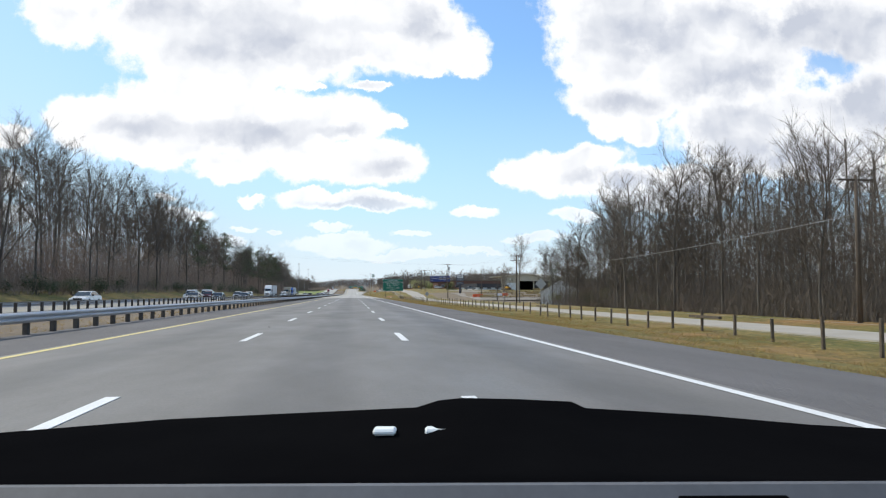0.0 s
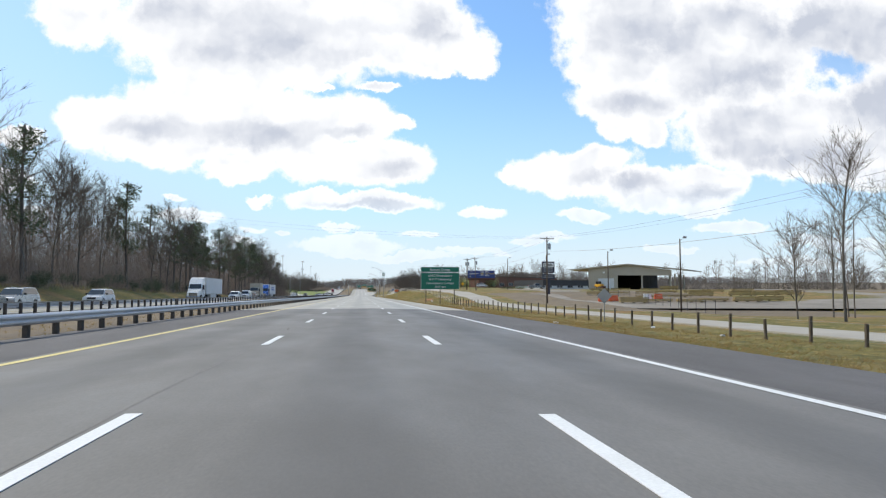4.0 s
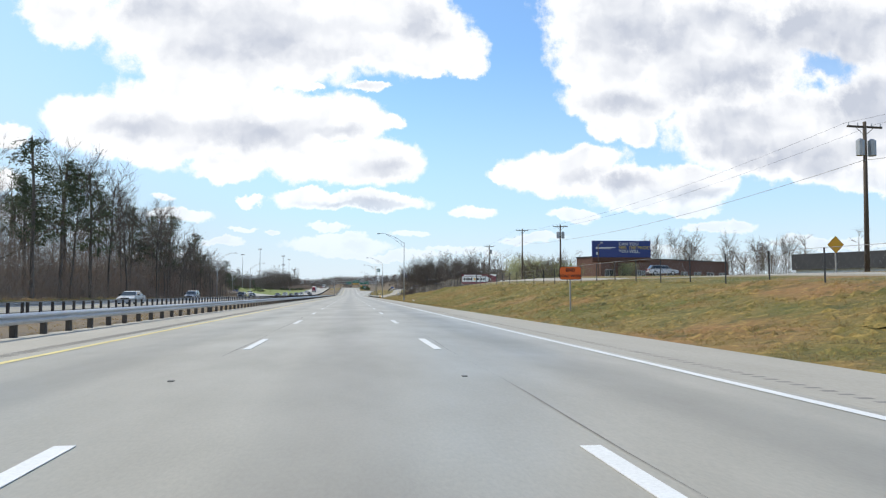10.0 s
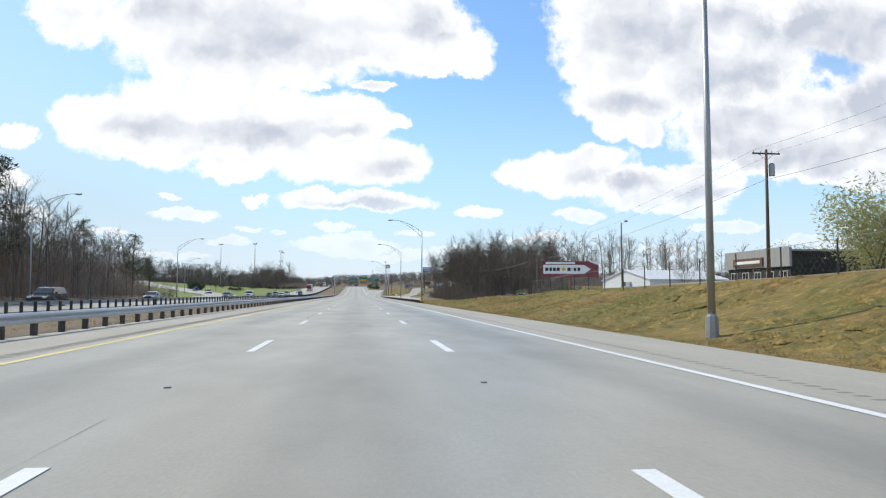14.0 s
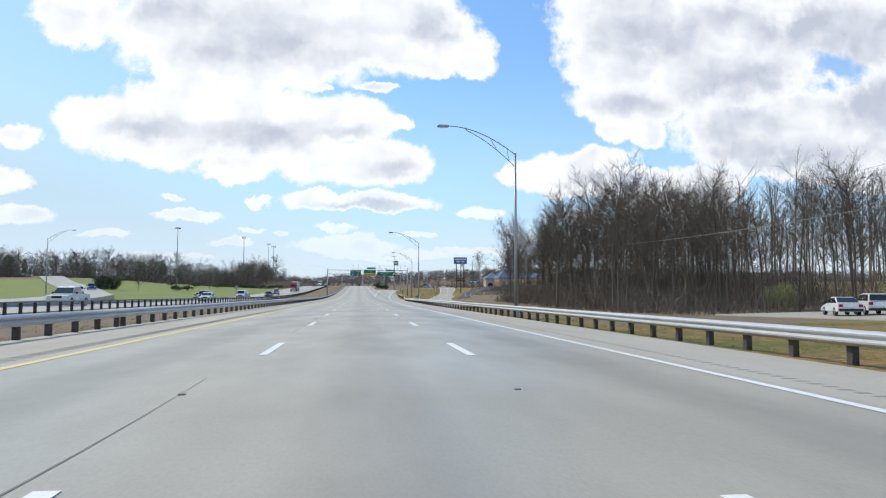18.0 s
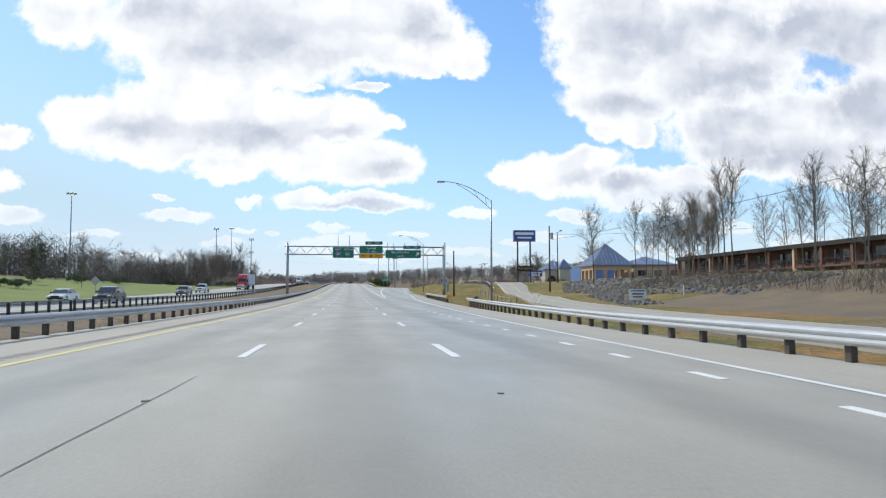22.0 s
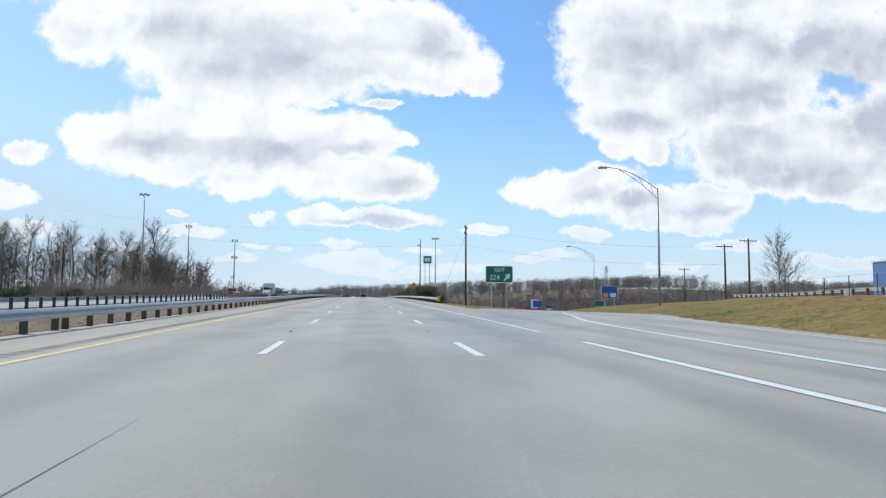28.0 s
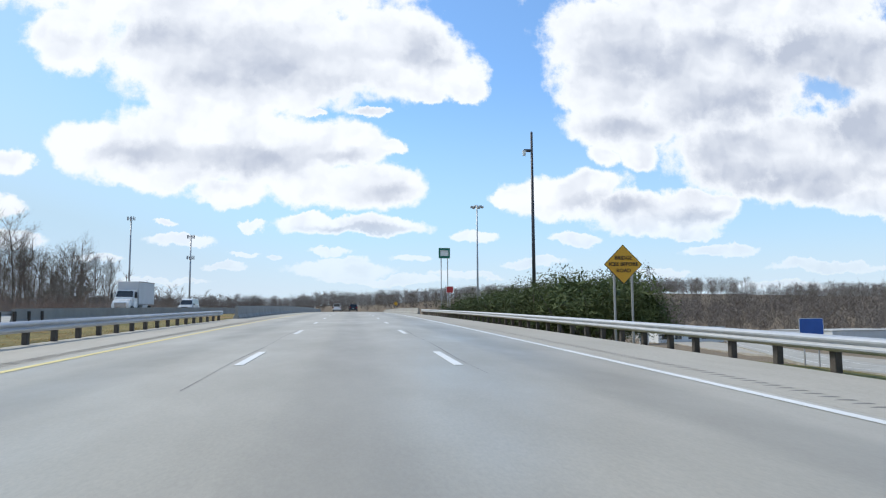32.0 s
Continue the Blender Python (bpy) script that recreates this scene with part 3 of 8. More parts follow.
tagged(strip("shoulder", const(5.1), const(8.2), steps(900, 1700, 6), 0.0, M["shoulder"], thick=0.5), "pale outer shoulder leading onto the bridge", "road shoulder", kind="structure")
opp = tagged(strip("road", const(-36.4), const(-20.4), steps(-60, 1700, 8), 0.0, M["concrete"], thick=0.5, zfun=lambda x, y: road_z(y)),
             "pale carriageway of the oncoming traffic", "road", kind="structure")

# exit ramp leaving to the right
RAMP = ((820, 10.2, None), (850, 11.0, None), (880, 12.6, None), (905, 15.5, 3.1), (930, 19.5, 3.15), (960, 26, 3.1), (1000, 37, 2.7), (1060, 58, 0.6), (1150, 98, -0.7), (1300, 170, -1.6))


def ramp_centre(y):
    return float(np.interp(y, [r[0] for r in RAMP], [r[1] for r in RAMP]))


def ramp_z(x, y):
    zs = [r[2] if r[2] is not None else road_z(r[0]) + fall(r[1]) for r in RAMP]
    return float(np.interp(y, [r[0] for r in RAMP], zs))


YR = [846, 852, 858, 864, 870, 876, 882, 888, 894, 900, 900.03, 906, 912, 916, 920, 925, 930] + steps(936, 1300, 6)


def ramp_left(y):
    """Left edge of the ramp; the paved gore ends where the grass begins."""
    return 5.1 if y <= 900 else float(np.interp(y, (900, 914, 925, 1300), (8.2, 8.2, 14.0, 14.0))) if y < 925 else ramp_centre(y) - 4.5


def ramp_top(x, y):
    """The ramp's surface falls from the main road to its own level."""
    a, b = ramp_left(y), ramp_centre(y) + 4.2
    low = rise(y, 862, 905)
    flat = ramp_z(x, y) * low + (road_z(y) + fall(b)) * (1 - low)
    za = (road_z(y) + fall(a)) * (1 - rise(y, 914, 940)) + flat * rise(y, 914, 940)
    return za + (flat - za) * min(max((x - a) / (b - a), 0), 1)


ramp = tagged(strip("ramp", ramp_left, lambda y: ramp_centre(y) + 4.2, YR, 0.008, M["concrete"], thick=0.6, zfun=ramp_top),
              "pale exit ramp curving away and down", "road", kind="structure")
strip("line", lambda y: ramp_centre(y) - 2.6, lambda y: ramp_centre(y) - 2.42, [y for y in YR if y > 904], 0.018, M["white_line"], ramp, zfun=ramp_top)
strip("line", lambda y: ramp_centre(y) + 2.2, lambda y: ramp_centre(y) + 2.38, YR, 0.018, M["white_line"], ramp, zfun=ramp_top)

# painted lines
strip("line", const(-5.73), const(-5.55), YA + YB[1:], 0.006, M["yellow_line"], road)
strip("line", lambda y: edge_line(y) - 0.09, lambda y: edge_line(y) + 0.09, [y for y in YA + YB[1:] if y < 850], 0.006, M["white_line"], road)
strip("line", const(4.78), const(4.96), [y for y in YB if y > 874], 0.006, M["white_line"], road_b)
strip("gore_line", lambda y: np.interp(y, (780, 875), (4.7, 4.76)), lambda y: np.interp(y, (780, 875), (5.0, 5.0)), steps(780, 875, 5), 0.008, M["white_line"], road_b)
strip("gore_line", lambda y: np.interp(y, (788, 810, 850, 889, 906), (5.15, 5.6, 7.0, 9.3, 13.0)), lambda y: np.interp(y, (788, 810, 850, 889, 906), (5.42, 5.87, 7.27, 9.57, 13.2)), steps(788, 906, 4), 0.006, M["white_line"], road_b,
      zfun=lambda x, y: road_z(y) + fall(x) if y < 846 else ramp_top(x, y) + 0.012)
strip("line", const(-22.6), const(-22.45), steps(-60, 1500, 10), 0.006, M["yellow_line"], opp, zfun=lambda x, y: road_z(y))
strip("line", const(-33.6), const(-33.45), steps(-60, 1500, 10), 0.006, M["white_line"], opp, zfun=lambda x, y: road_z(y))
seam_rng = random.Random(2)
for x in (-2.24, 1.86):
    y = -30.0
    while y < 1250:
        ln = seam_rng.uniform(4, 26)
        if y > 20:
            a, b = seam_rng.uniform(-0.05, 0.05), seam_rng.uniform(0.003, 0.008)
            strip("seam", lambda q, c=x + a, w=b: c - w + 0.03 * math.sin(q * 0.7), lambda q, c=x + a, w=b: c + w + 0.03 * math.sin(q * 0.7 + 0.3), steps(y, y + ln, 1.5), 0.004, M["seam"], road_b if y > JOIN else road)
        y += ln + seam_rng.uniform(3, 30)


def dash_mesh(length, width):
    return mesh_of("lane_mark", [(-width / 2, -length / 2, 0), (width / 2, -length / 2, 0), (width / 2, length / 2, 0), (-width / 2, length / 2, 0),
                                 (-width / 2, -length / 2, -0.006), (width / 2, -length / 2, -0.006), (width / 2, length / 2, -0.006), (-width / 2, length / 2, -0.006)],
                   [(0, 1, 2, 3), (0, 4, 5, 1), (1, 5, 6, 2), (2, 6, 7, 3), (3, 7, 4, 0)], M["white_line"])


DASH, DOT = dash_mesh(3.25, 0.15), dash_mesh(0.95, 0.15)


def lay(me, name, x, y, parent, z=None):
    ob = new(name, me)
    slope = math.degrees(math.atan((road_z(y + 1) - road_z(y - 1)) / 2))
    ob.matrix_basis = pose(x, y, (road_z(y) + fall(x) if z is None else z) + 0.008, slope, 0, 0)
    ob.parent = parent
    return ob


for k in range(-2, 108):
    y = 18.3 + P_DASH * k
    y += 1.3 * math.exp(-((y - 212) / 32) ** 2)
    for x in (-2.03, 1.63):
        lay(DASH, "lane_mark", x, y + (0.25 if x < 0 else -0.25), road if y < JOIN else road_b)
    for x in (-26.2, -29.9):
        lay(DASH, "lane_mark", x, y + 3.0, opp, z=road_z(y))
for k in range(34):
    lay(DOT, "lane_mark", 4.87, 668 + k * 3.66 * 0.92, road_b)

# ---------- trees ----------
def tube(verts, faces, a, b, r0, r1, sides):
    d = b - a
    q = d.to_track_quat("Z", "Y")
    k = len(verts)
    for p, r in ((a, r0), (b, r1)):
        for i in range(sides):
            w = 2 * math.pi * i / sides
            verts.append(p + q @ Vector((r * math.cos(w), r * math.sin(w), 0)))
    for i in range(sides):
        j = (i + 1) % sides
        faces.append((k + i, k + j, k + sides + j, k + sides + i))


def limb(rng, verts, faces, start, way, length, r, segs, sides, bend, lift):
    """A bent limb; gives back the points along it."""
    pts = [(start.copy(), way.copy(), r)]
    p, d = start.copy(), way.normalized()
    for i in range(segs):
        d = (d + Vector((rng.uniform(-bend, bend), rng.uniform(-bend, bend), rng.uniform(-bend, bend) + lift))).normalized()
        q = p + d * (length / segs)
        r2 = r * (1 - 0.75 / segs)
        tube(verts, faces, p, q, r, r2, sides)
        p, r = q, r2
        pts.append((p.copy(), d.copy(), r))
    return pts


def twig(rng, tv, tf, p, d, length, width):
    side = d.cross(Vector((rng.uniform(-1, 1), rng.uniform(-1, 1), rng.uniform(-1, 1)))).normalized() * width
    e = p + d * length + Vector((rng.uniform(-0.1, 0.1), rng.uniform(-0.1, 0.1), rng.uniform(0, 0.2))) * length
    k = len(tv)
    tv.extend((p - side, p + side, e))
    tf.append((k, k + 1, k + 2))


def bare_tree(name, seed, height, spread, first=0.35, limbs=18, label=""):
    """A leafless tree: trunk, steep spreading limbs, and a wide crown of fine twigs."""
    rng = random.Random(seed)
    v, f, tv, tf = [], [], [], []
    trunk = limb(rng, v, f, Vector((0, 0, -0.4)), Vector((0, 0, 1)), height * 0.84, height * 0.0070 + 0.03, 9, 6, 0.07, 0.05)
    n = len(trunk)
    for i in range(limbs):
        u = (i + rng.random()) / limbs
        t = first + (0.99 - first) * u
        k = min(int(t * (n - 1)), n - 2)
        p = trunk[k][0].lerp(trunk[k + 1][0], t * (n - 1) - k)
        a = i * 2.4 + rng.uniform(-0.6, 0.6)
        up = rng.uniform(0.5, 1.3) + 0.6 * u
        ln = height * spread * 1.45 * (1.1 - 0.55 * u) * rng.uniform(0.7, 1.15)
        pts = limb(rng, v, f, p, Vector((math.cos(a), math.sin(a), up)), ln, max(trunk[k][2] * 0.42, 0.022), 3, 3, 0.2, 0.08)
        for q, d, r in pts[1:]:
            for _ in range(5):
                w = (d + Vector((rng.uniform(-0.9, 0.9), rng.uniform(-0.9, 0.9), rng.uniform(-0.5, 0.7)))).normalized()
                sl = ln * rng.uniform(0.25, 0.5)
                s0 = q - d * ln * rng.uniform(0, 0.3)
                twig(rng, tv, tf, s0, w, sl, 0.022)
                for _ in range(7):
                    w2 = (w + Vector((rng.uniform(-0.8, 0.8), rng.uniform(-0.8, 0.8), rng.uniform(-0.4, 0.7)))).normalized()
                    twig(rng, tv, tf, s0 + w * sl * rng.uniform(0.15, 1.0), w2, rng.uniform(0.5, 1.5) * height / 17, 0.0125)
    return make_tree(name, v, f, tv, tf, M["bark"], M["twig"], label or "tall leafless deciduous tree with a grey trunk in the roadside wood")


def make_tree(name, v, f, tv, tf, bark, leaf, label, category="tree"):
    ob = tagged(new(name, None), label, category)
    part("trunk", mesh_of("trunk", v, f, bark, True), None, ob)
    part("crown", mesh_of("crown", tv, tf, leaf), None, ob)
    return ob


def clump(rng, tv, tf, c, r, n, size, flat=0.7):
    for _ in range(n):
        d = Vector((rng.gauss(0, 1), rng.gauss(0, 1), rng.gauss(0, flat))).normalized()
        p = c + Vector((d.x * r, d.y * r, d.z * r * flat)) * rng.random() ** 0.4
        a = Vector((rng.gauss(0, 1), rng.gauss(0, 1), rng.gauss(0, 0.6))).normalized() * size
        b = Vector((rng.gauss(0, 1), rng.gauss(0, 1), rng.gauss(0, 0.6))).normalized() * size * 0.55
        k = len(tv)
        tv.extend((p - a, p + b, p + a))
        tf.append((k, k + 1, k + 2))


def pine_tree(seed, height, low=0.4, wide=0.16):
    rng = random.Random(seed)
    v, f, tv, tf = [], [], [], []
    trunk = limb(rng, v, f, Vector((0, 0, -0.4)), Vector((0, 0, 1)), height * 0.97, height * 0.012 + 0.04, 8, 6, 0.03, 0.05)
    n = len(trunk)
    for i in range(34):
        t = low + (0.98 - low) * (i + rng.random()) / 34
        k = min(int(t * (n - 1)), n - 2)
        p = trunk[k][0].lerp(trunk[k + 1][0], t * (n - 1) - k)
        a = rng.uniform(0, 2 * math.pi)
        ln = height * wide * (1.1 - 0.8 * (t - low) / (1 - low)) * rng.uniform(0.6, 1.3)
        pts = limb(rng, v, f, p, Vector((math.cos(a), math.sin(a), rng.uniform(0.0, 0.5))), ln, 0.05, 2, 3, 0.12, 0.05)
        clump(rng, tv, tf, pts[-1][0], height * 0.042 + 0.25, 46, 0.26)
        clump(rng, tv, tf, pts[1][0], height * 0.036 + 0.2, 26, 0.26)
    return make_tree("pine_tree", v, f, tv, tf, M["bark"], M["needles"], "tall pine with dark green needles and a bare lower trunk")


def leafy_bush(name, seed, w, d, h, material, label, leaves=2600, size=0.09, category="bush", dense=False, base=0.3):
    """A dense bush: short stems and many small leaves over an uneven body."""
    rng = random.Random(seed)
    v, f, tv, tf = [], [], [], []
    for _ in range(7):
        a = rng.uniform(0, 2 * math.pi)
        limb(rng, v, f, Vector((rng.uniform(-w, w) * 0.3, rng.uniform(-d, d) * 0.3, -0.2)), Vector((math.cos(a) * 0.4, math.sin(a) * 0.4, 1)), h * 0.7, 0.05, 3, 4, 0.2, 0.1)
    lumps = [(Vector((rng.uniform(-w, w) * 0.62, rng.uniform(-d, d) * 0.62, h * rng.uniform(base, 0.68))), rng.uniform(0.26, 0.40) * h) for _ in range(22)]
    for c, r in lumps:
        clump(rng, tv, tf, c, r, leaves // 22, size, 0.85)
        if dense:
            for _ in range(90):
                q = c + Vector((rng.gauss(0, 0.22), rng.gauss(0, 0.22), rng.gauss(0, 0.22))) * r
                clump(rng, tv, tf, q, r * 0.2, 1, size * 3, 0.85)
    return make_tree(name, v, f, tv, tf, M["bark"], material, label, category)


BARE = [bare_tree("bare_tree", 11 + i, h, s, a, n) for i, (h, s, a, n) in enumerate(((22, 0.21, 0.33, 21), (19, 0.27, 0.26, 21), (17, 0.25, 0.36, 19), (21, 0.19, 0.45, 17), (14, 0.32, 0.22, 20), (16, 0.21, 0.3, 18), (11, 0.36, 0.18, 20)))]
PINE = [pine_tree(31 + i, h, lo, w) for i, (h, lo, w) in enumerate(((17, 0.32, 0.15), (15, 0.45, 0.17), (12, 0.25, 0.18)))]
USED = set()


def plant(ob, x, y, rot=0.0, s=1.0, group="", label="", tall=1.0):
    m = pose(x, y, land(x, y), 0, 0, rot) @ Matrix.Diagonal((s, s, s * tall, 1))
    if ob not in USED:
        USED.add(ob)
        ob.matrix_basis = m
        c = ob
    else:
        c = copy_thing(ob, pose(0, 0, 0))
        c.matrix_basis = m
    tagged(c, label, "", group)
    return c


wood_rng = random.Random(5)


def wood(y0, y1, step, xfun, depth, pick, group):
    y = y0
    while y < y1:
        lo = xfun(y)
        x = lo + depth * wood_rng.random() ** 1.4
        ob, s = pick(y)
        plant(ob, x, y + wood_rng.uniform(-1.5, 1.5), wood_rng.uniform(0, 360), s * wood_rng.uniform(0.85, 1.12), group)
        y += step * wood_rng.uniform(0.6, 1.4)


def left_edge(y):
    return float(np.interp(y, (0, 330, 480, 560, 632, 648, 700), (-44.5, -44.5, -42.5, -45, -49, -78, -100)))


def pick_left(y):
    h = np.interp(y, (0, 99, 136, 190, 250, 290, 346, 400, 440, 485, 515, 544, 620, 760), (21, 21, 23, 25, 20, 20, 19, 20, 24, 21, 19, 14, 11, 10))
    pines = np.interp(y, (0, 265, 310, 360, 450, 480), (0.03, 0.06, 0.34, 0.50, 0.45, 0.10))
    if wood_rng.random() < pines:
        ob = wood_rng.choice(PINE[:2])
        return ob, h / 16.0
    ob = wood_rng.choice(BARE[:6])
    return ob, h / (14.5 if ob is BARE[4] else 19.5)


wood(28, 560, 4.7, left_edge, -11, pick_left, "wood beside the oncoming lanes")
wood(560, 700, 5.5, left_edge, -14, pick_left, "wood beside the oncoming lanes")


def any_bare(lo, hi):
    return lambda y: (wood_rng.choice(BARE[:6]), wood_rng.uniform(lo, hi))


wood(30, 130, 3.2, const(36), 10, lambda y: (wood_rng.choice(BARE[:6]), wood_rng.uniform(0.8, 1.0) * float(np.interp(y, (116, 130), (1.0, 0.72)))), "wood beside the frontage road")
wood(166, 205, 5, const(48), 26, any_bare(0.55, 0.8), "trees behind the white house")
for x, y, k, s in ((53.4, 184, 0, 0.66), (59.6, 184, 0, 0.95), (66, 176, 1, 0.8), (62, 140, 1, 0.9), (44, 112, 0, 0.8), (50, 104, 1, 0.95), (47, 123, 2, 0.95)):
    plant(PINE[k], x, y, x * 40, s, "trees behind the white house")
plant(BARE[3], 43.5, 184, 40, 0.86, "", "slim leafless tree with a long bare trunk")
plant(BARE[6], 39.7, 185.3, 10, 0.85, "", "small thin leafless sapling")

# wood beside the slip of the tile yard
for y0 in range(622, 686, 2):
    front = np.interp(y0, (622, 655, 684), (29.5, 27.8, 26.6))
    for _ in range(2 if y0 % 4 else 1):
        x = front + 36 * wood_rng.random() ** 1.6
        if x > 62 and y0 < 660:
            continue
        plant(wood_rng.choice(BARE[:4] + BARE[:2]), x, y0 + wood_rng.uniform(-1, 1), wood_rng.uniform(0, 360), wood_rng.uniform(0.66, 0.92) * float(np.interp(y0, (622, 655, 684), (0.86, 1.14, 1.16))), "wood beside the tile yard")
plant(PINE[1], 44, 676, 0, 0.85, "wood beside the tile yard")
for i in range(12):
    plant(BARE[i % 4], 27.5 + 2.0 * i + wood_rng.uniform(-1, 1), 681 + wood_rng.uniform(0, 8), i * 53, wood_rng.uniform(0.7, 0.88), "wood beside the tile yard")

# thin trees before the motel
for i in range(32):
    y = 736 + i * 2.4
    plant(wood_rng.choice((BARE[2], BARE[3], BARE[5])), 47 + wood_rng.uniform(-3, 12) + max(0, (y - 775)) * 0.25, y, wood_rng.uniform(0, 360), wood_rng.uniform(0.48, 0.66), "thin trees before the motel", tall=1.2)
for x, y, k, s in ((39.5, 790, 3, 0.66), (69.5, 938, 6, 1.0), (58, 924, 6, 0.8), (49, 862, 6, 0.72), (60, 850, 6, 0.8), (66, 905, 6, 0.7), (57, 842, 4, 0.7), (77, 985, 1, 0.8), (84, 995, 4, 0.9)):
    plant(BARE[k], x, y, x * 33, s, "trees round the motel", "leafless spreading tree with a rounded crown")

for i in range(22):
    plant(BARE[i % 6], 78 + 2.6 * i + wood_rng.uniform(-2, 2), 505 + wood_rng.uniform(-6, 12), i * 61, wood_rng.uniform(0.68, 0.92), "trees behind the brick building", "leafless tree behind the low brick building")
for x, y, k in ((41.5, 518, 0.42), (45.6, 520, 0.46)):
    plant(BARE[6], x, y, x * 20, k, "small trees before the shop", "small leafless tree with a rounded crown before the shop")
for i in range(9):
    plant(BARE[6], 41.5 + 0.8 * i, 480 - 1.6 * i, i * 67, 0.5 + 0.05 * (i % 3), "twiggy trees beside the brick building", "low twiggy leafless tree with a wide crown")

for i in range(13):
    plant(BARE[i % 4], -76 - wood_rng.uniform(0, 28), 1175 + i * 6.2, i * 71, wood_rng.uniform(1.2, 1.5), "tall trees beyond the bridge", "very tall leafless tree beyond the oncoming lanes")

# far rows of trees
for x, y in ((100, 505),):
    plant(PINE[2], x, y, x, 0.8, "trees behind the warehouses")
wood(800, 985, 14, lambda y: np.interp(y, (800, 880, 985), (-170, -146, -76)), -24, lambda y: (wood_rng.choice(BARE[:6] + PINE[1:2]), wood_rng.uniform(0.65, 0.95)), "trees beyond the green infield")
wood(975, 1150, 5.0, const(-56), -22, lambda y: (wood_rng.choice(BARE[:6]), wood_rng.uniform(0.75, 1.0) * np.interp(y, (985, 1060), (0.85, 1.05))), "trees beside the bridge approach")
for x, y, k, s in ((-92, 905, 1, 0.75), (-98, 896, 0, 0.6), (-70, 845, 2, 0.7)):
    plant(PINE[k], x, y, x, s, "trees beyond the green infield")
plant(BARE[6], -64, 772, 30, 0.62, "", "lone leafless tree on the green infield")
plant(BARE[6], -57, 838, 80, 0.6, "", "lone leafless tree on the green infield")

# deeper rows of the woods, joined
def rough_tree(rng, tv, tf, x, y, h):
    p = Vector((x, y, land(x, y) - 0.3))
    trunk = limb(rng, tv, tf, p, Vector((0, 0, 1)), h * 0.92, h * 0.0062 + 0.03, 5, 4, 0.06, 0.05)
    for _ in range(12):
        t = rng.uniform(0.25, 0.98)
        k = min(int(t * 5), 4)
        q = trunk[k][0].lerp(trunk[k + 1][0], t * 5 - k)
        a = rng.uniform(0, 2 * math.pi)
        ln = h * rng.uniform(0.14, 0.32) * (1.2 - 0.6 * t)
        pts = limb(rng, tv, tf, q, Vector((math.cos(a), math.sin(a), rng.uniform(0.3, 1.4))), ln, 0.04, 1, 3, 0.2, 0.1)
        d2 = pts[1][1]
        for _ in range(30):
            w2 = (d2 + Vector((rng.uniform(-1, 1), rng.uniform(-1, 1), rng.uniform(-0.5, 0.9)))).normalized()
            twig(rng, tv, tf, pts[0][0].lerp(pts[1][0], rng.uniform(0.2, 1.1)), w2, rng.uniform(0.8, 2.2) * h / 16, 0.0105)


def deep_wood(seed, spots, label):
    rng = random.Random(seed)
    tv, tf = [], []
    for n, y0, y1, xf, depth, hf in spots:
        for i in range(n):
            y = y0 + (y1 - y0) * (i + rng.random()) / n
            rough_tree(rng, tv, tf, xf(y) + depth * rng.random(), y, hf(y) * rng.uniform(0.75, 1.1))
    tagged(new("deep_woods", mesh_of("deep_woods", tv, tf, M["twig"])), label, "woods", kind="stuff")


deep_wood(21, ((80, 478, 572, const(-42.0), -11, lambda y: float(np.interp(y, (478, 530, 572), (19, 17, 12)))), (430, 15, 700, lambda y: left_edge(y) - 7, -20, lambda y: float(np.interp(y, (0, 99, 136, 190, 290, 346, 400, 440, 485, 515, 544, 620, 760), (18, 18, 20, 21, 18, 17, 17, 20, 18, 17, 13, 10, 9)))),), "deeper rows of the leafless wood beside the oncoming lanes")
deep_wood(22, ((150, 20, 132, const(42), 26, lambda y: float(np.interp(y, (114, 132), (19, 13)))), (30, 160, 205, const(50), 30, const(12)), (45, 682, 702, const(33), 40, const(15)), (58, 628, 688, lambda y: np.interp(y, (622, 655, 688), (36, 34, 32)), 30, const(16)),
               (95, 640, 722, lambda y: float(np.interp(y, (640, 722), (47, 58))), 70, const(19.5)), (40, 735, 815, const(78), 26, const(15)), (60, 470, 660, const(100), 40, const(14)), (45, 330, 470, const(125), 50, const(13)), (230, 740, 985, lambda y: float(np.interp(y, (740, 880, 985), (-185, -150, -74))), -34, const(13.5)), (90, 970, 1160, const(-62), -26, const(16)), (40, 1165, 1260, const(-84), -26, const(28)), (80, 1150, 1330, const(-52), -30, const(13))),
          "deeper rows of leafless trees behind the roadside woods")

